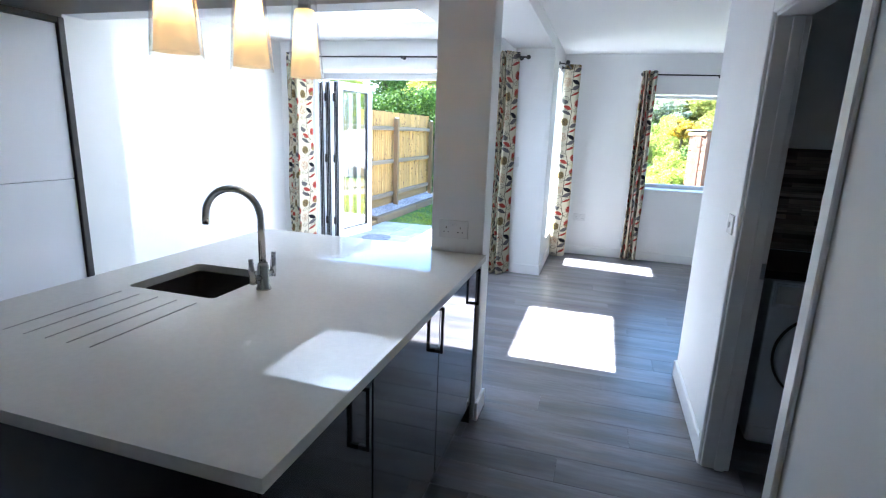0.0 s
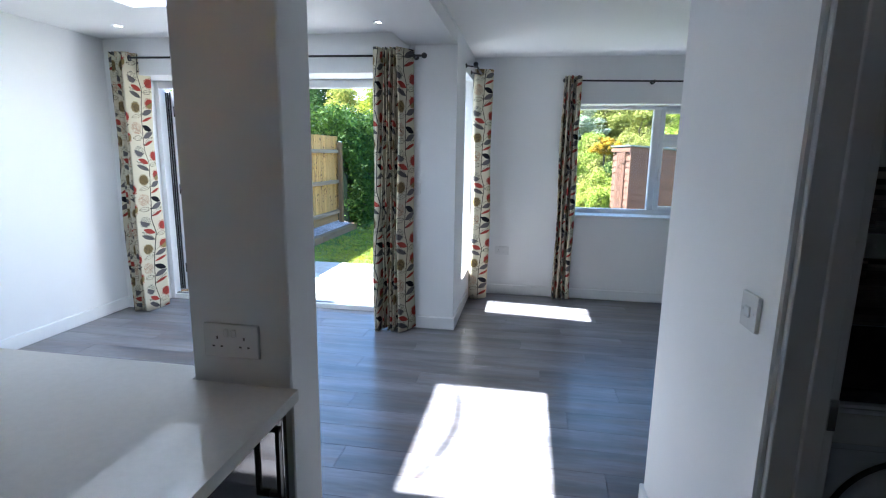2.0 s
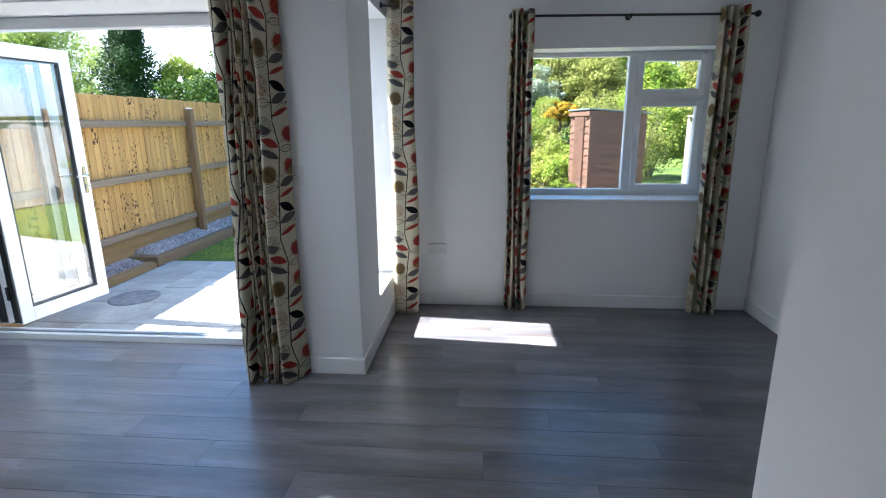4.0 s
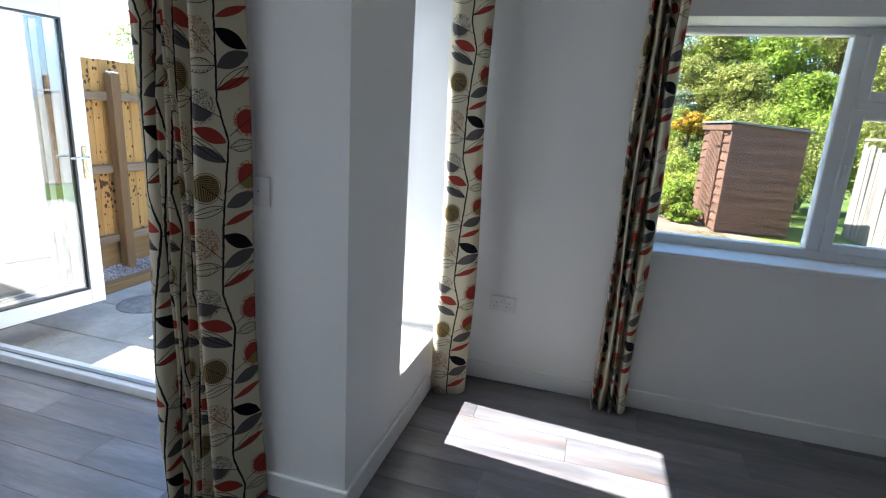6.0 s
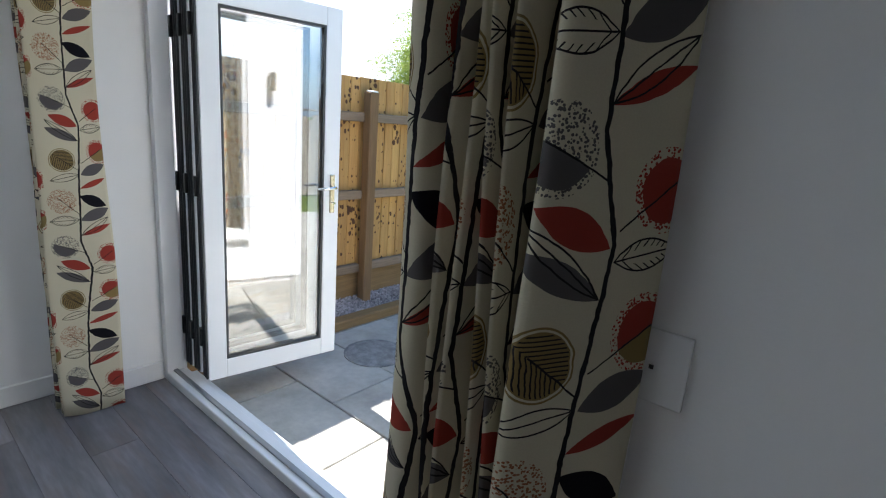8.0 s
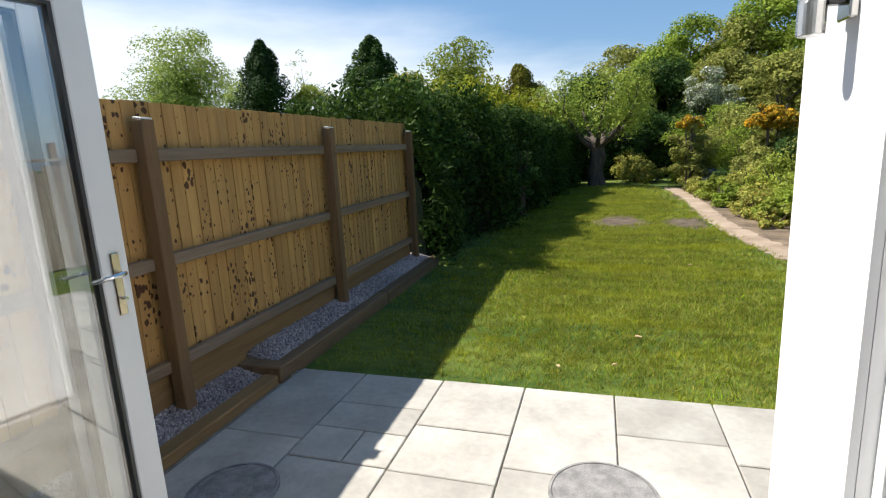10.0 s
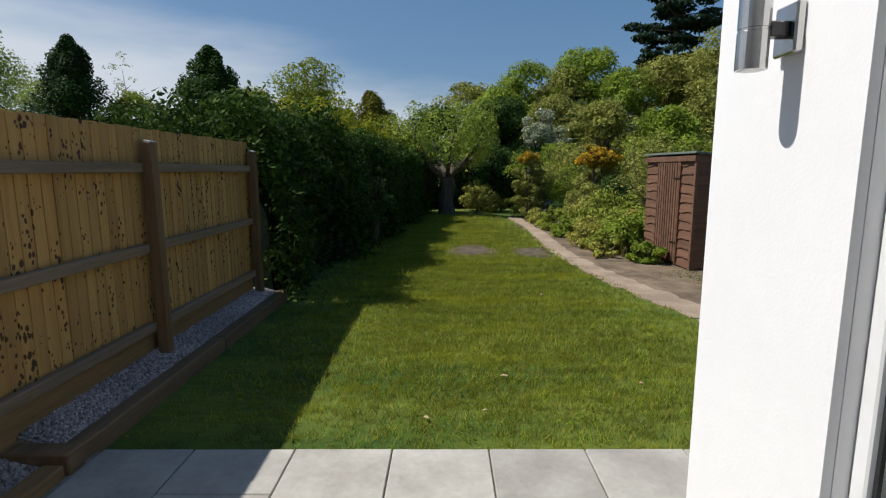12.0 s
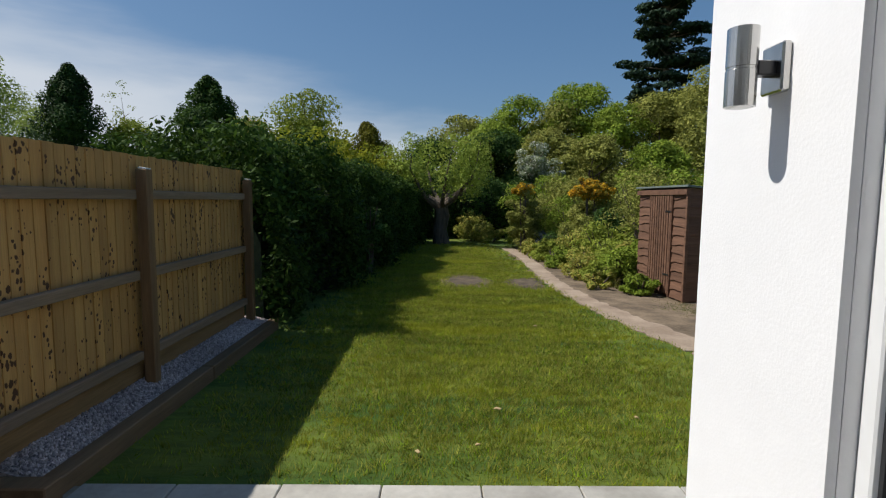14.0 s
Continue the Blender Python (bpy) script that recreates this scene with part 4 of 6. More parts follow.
part("outer_sill", box(-0.52, -0.409, SIDE_Y0 + 0.002, SIDE_Y1 - 0.002, SIDE_SILL - 0.018, SIDE_SILL + 0.012, bevel=0.006), M["upvc"], w2)

w1 = thing("window_1", "white casement window with a fixed pane and two opening lights", "window", (1.6, 7.27, WIN_SILL), kind="structure")
FY0, FY1 = 7.235, 7.305
MX0, MX1, TZ0, TZ1 = 1.765, 1.835, 1.615, 1.69
fb = lambda x0, x1, z0, z1: part("window_frame", box(x0, x1, FY0, FY1, z0, z1, bevel=0.005), M["upvc"], w1)
fb(WIN_X0, WIN_X0 + 0.07, WIN_SILL, WIN_HEAD)
fb(WIN_X1 - 0.05, WIN_X1, WIN_SILL, WIN_HEAD)
fb(WIN_X0 + 0.07, WIN_X1 - 0.05, WIN_SILL, WIN_SILL + 0.055)
fb(WIN_X0 + 0.07, WIN_X1 - 0.05, WIN_HEAD - 0.035, WIN_HEAD)
fb(MX0, MX1, WIN_SILL + 0.055, WIN_HEAD - 0.035)
fb(MX1, WIN_X1 - 0.05, TZ0 + 0.015, TZ1 - 0.015)
pane_at(w1, WIN_X0 + 0.06, MX0 + 0.01, 7.268, 7.274, WIN_SILL + 0.045, WIN_HEAD - 0.03)


def sash(z0, z1, stay):
    x0, x1 = MX1 - 0.008, WIN_X1 - 0.042
    s = part("sash", box(x0, x0 + 0.05, FY0 - 0.014, FY0 + 0.045, z0, z1, bevel=0.005), M["upvc"], w1, "white opening sash")
    for a in ((x1 - 0.05, x1, z0, z1), (x0 + 0.05, x1 - 0.05, z0, z0 + 0.05), (x0 + 0.05, x1 - 0.05, z1 - 0.05, z1)):
        part("sash_rail", box(a[0], a[1], FY0 - 0.014, FY0 + 0.045, a[2], a[3], bevel=0.005), M["upvc"], s)
    p = part("pane", box(x0 + 0.045, x1 - 0.045, 7.255, 7.261, z0 + 0.045, z1 - 0.045), M["glass"], s)
    p.visible_shadow = False
    if stay:
        h = box((x0 + x1) / 2 - 0.06, (x0 + x1) / 2 + 0.06, FY0 - 0.035, FY0 - 0.015, z0 + 0.016, z0 + 0.03, bevel=0.004)
    else:
        h = box(x0 + 0.016, x0 + 0.032, FY0 - 0.035, FY0 - 0.015, (z0 + z1) / 2 - 0.03, (z0 + z1) / 2 + 0.09, bevel=0.004)
    part("handle", h, M["plastic"], s)


sash(WIN_SILL + 0.045, TZ0 + 0.02, False)
sash(TZ1 - 0.02, WIN_HEAD - 0.027, True)
part("window_sill", box(WIN_X0 - 0.0, WIN_X1, BACK - 0.02, FY0 - 0.001, WIN_SILL - 0.022, WIN_SILL + 0.006, bevel=0.005), M["gloss_white"], w1, "white painted inner sill")
part("outer_sill", box(WIN_X0 + 0.002, WIN_X1 - 0.002, FY1 + 0.001, 7.45, WIN_SILL - 0.018, WIN_SILL + 0.01, bevel=0.006), M["upvc"], w1)


# ---- curtain poles and curtains ----
def pole(points, ends, brackets, name="curtain_pole", label="thin black metal curtain pole with round finials"):
    a, b = Vector(points[0]), Vector(points[1])
    t = thing(name, label, "curtain pole", a)
    part("rod", tube([a, b], 0.0085, 12), M["black_metal"], t, smooth=True)
    d = (b - a).normalized()
    for p, s in ((a, -1), (b, 1)):
        q = d.to_track_quat("Z", "Y").to_matrix().to_4x4()
        if s < 0:
            q = (-d).to_track_quat("Z", "Y").to_matrix().to_4x4()
        part("finial", lathe([(0.010, 0.0), (0.016, 0.004), (0.022, 0.016), (0.022, 0.026), (0.014, 0.038), (0.003, 0.042)], p, 14, q), M["black_metal"], t, smooth=True)
    for p, w in brackets:
        p, w = Vector(p), Vector(w)
        br = tube([w, w + (p - w) * 0.5 + Vector((0, 0, -0.006)), p + Vector((0, 0, -0.014)), p + Vector((0, 0, 0.012))], 0.007, 8)
        n_ = (p - w); n_.z = 0
        lathe([(0.022, 0), (0.020, 0.008), (0.01, 0.014)], w, 14, n_.to_track_quat("Z", "Y").to_matrix().to_4x4(), bm=br)
        part("bracket", br, M["black_metal"], t)
    return t


pole(((-2.955, 5.655, 2.255), (-0.33, 5.655, 2.235)), None, [((x, 5.655, 2.255 - (x + 2.99) * 0.0075), (x, PIER, 2.255 - (x + 2.99) * 0.0075)) for x in (-2.93, -1.66, -0.39)])
pole(((0.86, 6.915, 2.212), (2.5, 6.915, 2.19)), None, [((x, 6.915, 2.212 - (x - 0.86) * 0.0134), (x, BACK, 2.212 - (x - 0.86) * 0.0134)) for x in (0.9, 1.67, 2.46)])
pole(((0.035, 6.22, 2.255), (0.035, 6.90, 2.255)), None, [((0.035, y, 2.255), (SIDE_IN, y, 2.255)) for y in (6.66, 6.26)], label="short black curtain pole over the narrow window")


def curtain(label, path, z0, z1, stem, rings, seed, dz=0.0):
    """A hanging curtain whose plan is the smoothed zigzag through path; a printed stem runs that far along it (from its end if negative)."""
    rnd = random.Random(seed)
    pts = [Vector((x, y, 0)) for x, y in path]
    fine = []
    N = 7
    P = [2 * pts[0] - pts[1]] + pts + [2 * pts[-1] - pts[-2]]
    for i in range(1, len(P) - 2):
        for k in range(N):
            t = k / N
            a, b, c, d = P[i - 1], P[i], P[i + 1], P[i + 2]
            fine.append(0.5 * ((2 * b) + (c - a) * t + (2 * a - 5 * b + 4 * c - d) * t * t + (3 * b - a - 3 * c + d) * t ** 3))
    fine.append(pts[-1])
    U = [0.0]
    for a, b in zip(fine, fine[1:]):
        U.append(U[-1] + (b - a).length)
    rows = 30
    verts, uvs, faces = [], [], []
    mid = sum(fine, Vector()) / len(fine)
    for j in range(rows + 1):
        f = j / rows
        z = z0 + (z1 - z0) * f
        for p, u in zip(fine, U):
            sway = 0.006 * math.sin(3.1 * f * math.pi + u * 9 + seed) + 0.004 * math.sin(7 * f + u * 23)
            flare = 1.0 + 0.07 * (1 - f) ** 2
            q = mid + (p - mid) * flare
            hem = 0.008 * math.sin(u * 17 + seed) if j == 0 else 0
            verts.append((q.x + sway, q.y + sway * 0.7, z + hem))
            uvs.append((u - (stem if stem > 0 else U[-1] + stem) + PRINT_W * 40.5, z + dz))
    K = len(fine)
    for j in range(rows):
        for i in range(K - 1):
            faces.append((j * K + i, j * K + i + 1, (j + 1) * K + i + 1, (j + 1) * K + i))
    t = thing("curtain", label, "curtain", (mid.x, mid.y, z0), group="leaf print curtains")
    me = mesh_from("cloth", verts, faces, M["cloth"])
    lay = me.uv_layers.new(name="UVMap")
    for poly in me.polygons:
        for li in poly.loop_indices:
            lay.data[li].uv = uvs[me.loops[li].vertex_index]
    me.polygons.foreach_set("use_smooth", [True] * len(me.polygons))
    ob = part("cloth", me, None, t)
    so = ob.modifiers.new("thickness", "SOLIDIFY")
    so.thickness, so.offset = 0.004, 0
    for c, d in rings:
        q = Vector(d).to_track_quat("Z", "Y").to_matrix().to_4x4()
        part("eyelet", lathe([(0.014, -0.004), (0.026, -0.004), (0.026, 0.004), (0.014, 0.004), (0.014, -0.004)], c, 16, q, closed=False), M["black_metal"], t, "dark metal eyelet", smooth=True)
    return t


PHASE = 0.172
ey = lambda xs, y, z: [((x, y, z), (1, 0.25, 0)) for x in xs]
curtain("floor-length cream leaf-print curtain gathered beside the folded doors", [(-3.06, 5.69), (-3.045, 5.62), (-3.03, 5.70), (-3.012, 5.61), (-2.995, 5.71), (-2.978, 5.605), (-2.96, 5.71), (-2.945, 5.605), (-2.925, 5.70), (-2.915, 5.605), (-2.89, 5.66), (-2.865, 5.75), (-2.845, 5.835)], 0.015, 2.30, -0.105, ey((-3.0, -2.94, -2.88), 5.655, 2.25), 1, PHASE)
curtain("floor-length cream leaf-print curtain hanging in tight folds at the pier", [(-0.67, 5.66), (-0.695, 5.60), (-0.685, 5.55), (-0.648, 5.552), (-0.636, 5.66), (-0.622, 5.563), (-0.606, 5.67), (-0.592, 5.558), (-0.577, 5.67), (-0.562, 5.56), (-0.547, 5.67), (-0.533, 5.562), (-0.517, 5.66), (-0.502, 5.562), (-0.462, 5.605), (-0.43, 5.65), (-0.40, 5.703)], 0.012, 2.285, -0.095, ey((-0.66, -0.58, -0.46), 5.655, 2.24), 2, PHASE)
curtain("cream leaf-print curtain drawn to the corner of the narrow window", [(-0.035, 6.74), (0.0, 6.715), (0.06, 6.735), (0.125, 6.755), (0.135, 6.80), (0.0, 6.82), (0.10, 6.85), (0.0, 6.88), (0.09, 6.905)], 0.012, 2.30, 0.115, [((0.035, y, 2.255), (0.2, 1, 0)) for y in (6.74, 6.80, 6.86)], 3, PHASE + 0.2)
curtain("cream leaf-print curtain drawn back beside the garden window", [(0.83, 6.93), (0.835, 6.86), (0.855, 6.94), (0.875, 6.85), (0.895, 6.94), (0.915, 6.85), (0.935, 6.94), (0.955, 6.855), (0.985, 6.87), (1.0, 6.92)], 0.015, 2.25, 0.12, ey((0.86, 0.92, 0.97), 6.915, 2.205), 4, PHASE)
curtain("cream leaf-print curtain drawn back in the window's far corner", [(2.27, 6.93), (2.275, 6.85), (2.30, 6.94), (2.325, 6.84), (2.35, 6.94), (2.375, 6.84), (2.40, 6.93), (2.43, 6.85), (2.47, 6.91)], 0.015, 2.24, 0.1, ey((2.30, 2.37, 2.43), 6.915, 2.19), 5, PHASE + 0.3)

# ---- sockets and switches ----
def plate(name, label, category, at, w, h, normal, kind_, material="plastic"):
    """An electrical plate on a wall; normal is '-y' or '-x'."""
    R = Matrix.Translation(at) @ (Matrix.Identity(4) if normal == "-y" else Matrix.Rotation(radians(-90), 4, "Z"))
    t = thing(name, label, category, at)
    b = lambda *a, **k: box(*a, m=R, **k)
    part("plate", b(-w / 2, w / 2, -0.011, 0, -h / 2, h / 2, bevel=0.003, seg=2), M[material], t)
    if kind_ == "double":
        for cx in (-0.036, 0.036):
            for px, pz, pw, ph in ((0, 0.008, 0.004, 0.008), (-0.011, -0.014, 0.0065, 0.004), (0.011, -0.014, 0.0065, 0.004)):
                part("pin_hole", b(cx + px - pw / 2, cx + px + pw / 2, -0.0115, -0.0105, pz - ph / 2, pz + ph / 2), M["dark_plastic"], t)
            s_ = 1 if cx < 0 else -1
            part("rocker", b(cx + s_ * 0.026 - 0.006, cx + s_ * 0.026 + 0.006, -0.016, -0.0105, 0.012, 0.032, bevel=0.002), M["plastic"], t)
    elif kind_ == "switch":
        part("rocker", b(-0.012, 0.012, -0.017, -0.0105, -0.014, 0.014, bevel=0.003), M["plastic"], t)
        for sx in (-0.03, 0.03):
            part("screw", b(sx - 0.003, sx + 0.003, -0.0118, -0.0105, -0.003, 0.003), M["chrome"], t)
    else:
        part("screw", b(-0.003, 0.003, -0.0118, -0.0105, -0.003, 0.003), M["chrome"], t)
    return t


plate("double_socket", "white double electrical socket low on the wall", "socket", (0.28, BACK, 0.478), 0.147, 0.087, "-y", "double")
plate("double_socket", "white double electrical socket on the column above the worktop", "socket", (-0.178, COL_Y0, 1.025), 0.147, 0.087, "-y", "double")
plate("light_switch", "white single rocker light switch", "switch", (PART_X, 2.865, 1.13), 0.087, 0.087, "-x", "switch")
plate("blank_plate", "white blanking plate on the pier", "wall plate", (-0.392, PIER, 1.2), 0.087, 0.1, "-y", "blank")
plate("fused_spur", "white switched outlet on the tiled splashback", "socket", (1.72, PART_END - 0.1205, 1.2), 0.147, 0.087, "-y", "blank")

# ---- kitchen: island ----
TX0, TX1, TY0, TY1 = -1.32, -0.008, 0.935, 2.765
SX0, SX1, SY0, SY1 = -1.105, -0.73, 1.655, 2.005


def rounded(x0, x1, y0, y1, r, n=6):
    out = []
    for cx, cy, a0 in ((x1 - r, y0 + r, -90), (x1 - r, y1 - r, 0), (x0 + r, y1 - r, 90), (x0 + r, y0 + r, 180)):
        out += [(cx + r * math.cos(radians(a0 + 90 * i / n)), cy + r * math.sin(radians(a0 + 90 * i / n))) for i in range(n + 1)]
    return out


def sheet_with_hole(outer, inner, z0, z1):
    bm = bmesh.new()
    loops = []
    for z in (z0, z1):
        o = [bm.verts.new((x, y, z)) for x, y in outer]
        i = [bm.verts.new((x, y, z)) for x, y in inner]
        edges = [bm.edges.new((o[k], o[(k + 1) % len(o)])) for k in range(len(o))] + [bm.edges.new((i[k], i[(k + 1) % len(i)])) for k in range(len(i))]
        bmesh.ops.triangle_fill(bm, use_beauty=True, edges=edges)
        loops.append((o, i))
    for a, b in zip(loops[0], loops[1]):
        for k in range(len(a)):
            bm.faces.new((a[k], a[(k + 1) % len(a)], b[(k + 1) % len(b)], b[k]))
    return bm


r_ = 0.05
outer = [(TX0, TY0), (TX1, TY0), (TX1, COL_Y0 - 0.003), (-0.30, COL_Y0 - 0.003), (-0.30, TY1)]
outer += [(TX0 + r_ + r_ * math.cos(radians(90 + a)), TY1 - r_ + r_ * math.sin(radians(90 + a))) for a in (0, 22, 45, 67, 90)]
wt = thing("island_worktop", "pale polished quartz island worktop with an undermount sink cut-out", "worktop", (-0.67, 1.85, 0.88))
part("slab", sheet_with_hole(outer, rounded(SX0, SX1, SY0, SY1, 0.02), 0.88, 0.91), M["worktop"], wt)
for i in range(5):
    x = -1.07 + i * 0.08
    g = tube([(x, 1.60, 0.9095), (x + 0.005, 1.22, 0.9095)], 0.0025, 6)
    part("drainer_groove", g, M["groove"], wt, "fine drainer groove")
sk = thing("sink", "dark composite undermount sink bowl", "sink", (-0.92, 1.83, 0.7))
bowl = bmesh.new()
o_, i_ = rounded(SX0 - 0.012, SX1 + 0.012, SY0 - 0.012, SY1 + 0.012, 0.03), rounded(SX0 + 0.004, SX1 - 0.004, SY0 + 0.004, SY1 - 0.004, 0.03)
lo_ = rounded(SX0 + 0.012, SX1 - 0.012, SY0 + 0.012, SY1 - 0.012, 0.03)
rings_ = [[bowl.verts.new((x, y, z)) for x, y in pts] for pts, z in ((o_, 0.70), (o_, 0.878), (i_, 0.878), (lo_, 0.72))]
for a, b in zip(rings_, rings_[1:]):
    for k in range(len(a)):
        bowl.faces.new((a[k], a[(k + 1) % len(a)], b[(k + 1) % len(b)], b[k]))
bowl.faces.new(rings_[-1])
bowl.faces.new(rings_[0][::-1])
part("bowl", bowl, M["sink"], sk)
part("waste", lathe([(0.045, 0), (0.045, 0.004), (0.03, 0.006)], (-0.92, 1.83, 0.7205), 20), M["steel"], sk, "steel waste")

tp = thing("mixer_tap", "brushed steel swan-neck mixer tap with two levers", "tap", (-0.645, 1.815, 0.91))
TXC, TYC = -0.645, 1.815
part("base", lathe([(0.027, 0), (0.027, 0.006), (0.022, 0.010), (0.021, 0.085), (0.017, 0.10)], (TXC, TYC, 0.91), 24), M["steel"], tp, smooth=True)
neck = [(TXC, TYC, 0.98), (TXC, TYC, 1.172)] + [(TXC - 0.10 + 0.10 * math.cos(radians(a)), TYC - 0.02 * (1 - math.cos(radians(a))), 1.172 + 0.10 * math.sin(radians(a))) for a in range(15, 181, 15)] + [(TXC - 0.203, TYC - 0.04, 1.14)]
part("spout", tube(neck, 0.0125, 14), M["steel"], tp, smooth=True)
for s in (-1, 1):
    arm = tube([(TXC, TYC + s * 0.012, 0.955), (TXC + 0.0, TYC + s * 0.05, 0.965)], 0.011, 12)
    l_ = part("lever", arm, M["steel"], tp, smooth=True)
    part("paddle", tube([(TXC, TYC + s * 0.055, 0.945), (TXC, TYC + s * 0.062, 0.985), (TXC, TYC + s * 0.066, 1.035)], [0.013, 0.011, 0.008], 12), M["steel"], l_, smooth=True)

DOORS = [(0.968, 1.448), (1.452, 2.05), (2.054, 2.655)]
HAND = [1.365, 2.0, 2.585]
for (y0, y1), hy in zip(DOORS, HAND):
    c = thing("island_cabinet", "black gloss base cabinet with a square black handle", "cabinet", (-0.35, (y0 + y1) / 2, 0), group="island base cabinets")
    part("body", box(-0.64, -0.062, y0 + 0.001, y1 - 0.001, 0.12, 0.876), M["plinth"], c)
    part("plinth", box(-0.64, -0.11, y0 + 0.001, y1 - 0.001, 0.0, 0.118), M["plinth"], c)
    dr = part("door", box(-0.06, -0.04, y0 + 0.002, y1 - 0.002, 0.125, 0.862, bevel=0.002), M["black_gloss"], c, "black gloss door")
    hb = bmesh.new()
    for zz in (0.685, 0.865 - 0.012):
        box(-0.04, -0.008, hy - 0.006, hy + 0.006, zz, zz + 0.012, bm=hb)
    box(-0.018, -0.008, hy - 0.006, hy + 0.006, 0.685, 0.865, bm=hb)
    part("handle", hb, M["black_metal"], dr, "square black bar handle")
bk = thing("island_cabinet", "black gloss base cabinet under the sink side of the island", "cabinet", (-0.95, 1.8, 0), group="island base cabinets")
part("back_panel", box(-1.27, -1.25, 0.968, 2.70, 0.02, 0.876, bevel=0.002), M["black_gloss"], bk)
bb_ = sheet_with_hole([(-1.249, 0.97), (-0.642, 0.97), (-0.642, 2.70), (-1.249, 2.70)], rounded(SX0 - 0.02, SX1 + 0.02, SY0 - 0.02, SY1 + 0.02, 0.03), 0.12, 0.874)
part("body", bb_, M["plinth"], bk)
for x0, y0, y1, lb in ((-1.27, 0.948, 0.967, "black gloss panel closing the island's end"), (-0.64, 2.658, 2.684, "black upright panel between cabinets and column")):
    ep = thing("end_panel", lb, "panel", ((x0 - 0.042) / 2, y0, 0))
    part("panel", box(x0, -0.042, y0, y1, 0.102, 0.876, bevel=0.002), M["black_gloss"], ep)
    part("plinth", box(x0, -0.046, y0 + 0.003, y1, 0.0, 0.1), M["plinth"], ep)

# ---- kitchen: tall units ----
for k, (y0, y1) in enumerate(((0.28, 0.88), (0.885, 1.485), (1.49, 2.09), (2.095, 2.645))):
    c = thing("tall_cabinet", "tall white gloss kitchen cabinet with dark edging", "cabinet", (-2.9, (y0 + y1) / 2, 0), group="tall kitchen cabinets")
    part("body", box(LEFT + 0.002, -2.612, y0, y1, 0.1, 2.02), M["white_gloss"], c)
    part("plinth", box(LEFT + 0.002, -2.66, y0, y1, 0.0, 0.098), M["plinth"], c)
    part("lower_door", box(-2.611, -2.591, y0 + 0.002, y1 - 0.002, 0.105, 1.128, bevel=0.002), M["white_gloss"], c)
    part("handle", box(-2.589, -2.575, y0 + 0.03, y0 + 0.045, 0.93, 1.09, bevel=0.003), M["steel"], c, "small steel handle")
    part("upper_door", box(-2.611, -2.591, y0 + 0.002, y1 - 0.002, 1.134, 2.018, bevel=0.002), M["white_gloss"], c)
thing("filler_panel", "dark charcoal upright trim beside the tall cabinets", "trim panel", (-2.6, 2.66, 0), bm=box(-3.19, -2.575, 2.648, 2.686, 0.0, 2.055, bevel=0.003), material=M["charcoal"])
thing("cornice", "dark charcoal top trim over the tall cabinets", "trim panel", (-2.6, 1.4, 2.03), bm=box(-3.19, -2.575, 0.28, 2.646, 2.022, 2.055, bevel=0.003), material=M["charcoal"])

# ---- pendants and downlights ----
def pendant(x, y, z):
    t = thing("pendant_lamp", "pendant lamp with a glowing cream shade in clear glass", "pendant lamp", (x, y, CEIL), group="pendant lamps over the island")
    part("ceiling_rose", lathe([(0.05, 0), (0.05, -0.012), (0.03, -0.028), (0.006, -0.032)], (x, y, CEIL), 24), M["chrome"], t, smooth=True)
    part("cable", tube([(x, y, CEIL - 0.03), (x, y, z + 0.3)], 0.003, 6), M["dark_plastic"], t)
    part("lamp_holder", lathe([(0.018, 0.29), (0.024, 0.285), (0.024, 0.235), (0.012, 0.23)], (x, y, z), 20), M["chrome"], t, smooth=True)
    part("shade", lathe([(0.058, 0.012), (0.035, 0.255), (0.028, 0.257), (0.028, 0.253), (0.032, 0.25), (0.054, 0.012), (0.058, 0.012)], (x, y, z), 36, closed=False), M["shade"], t, "cream glass shade, lit", smooth=True)
    o = part("outer_glass", lathe([(0.069, 0.0), (0.045, 0.285), (0.043, 0.285), (0.067, 0.0), (0.069, 0.0)], (x, y, z), 36, closed=False), M["shade_glass"], t, "clear outer glass sleeve")
    o.visible_shadow = False
    part("bulb", lathe([(0.004, 0.085), (0.018, 0.095), (0.024, 0.12), (0.018, 0.15), (0.012, 0.2), (0.012, 0.23)], (x, y, z), 16), M["bulb"], t, smooth=True)


for y in (1.485, 1.80, 2.125):
    pendant(-0.64, y, 1.665)


def downlight(x, y):
    t = thing("downlight", "small round recessed downlight with a chrome ring", "downlight", (x, y, CEIL), group="ceiling downlights")
    part("ring", lathe([(0.03, -0.001), (0.036, -0.006), (0.043, -0.004), (0.045, 0.0)], (x, y, CEIL), 28, closed=False), M["chrome"], t, smooth=True)
    part("lens", lathe([(0.031, 0.0), (0.031, -0.002)], (x, y, CEIL), 24), M["spot"], t)


for p in ((-2.68, 5.33), (-1.63, 5.33), (-0.6, 5.42), (-2.68, 4.24)):
    downlight(*p)

# ---- outside lamp ----
ol = thing("outside_wall_lamp", "brushed steel up-and-down cylinder wall lamp", "wall lamp", (-0.46, 7.085, 1.75))
part("back_plate", box(-0.480, -0.460, 7.05, 7.12, 1.70, 1.80, bevel=0.004), M["steel"], ol)
part("arm", box(-0.518, -0.478, 7.068, 7.098, 1.735, 1.765, bevel=0.003), M["dark_plastic"], ol)
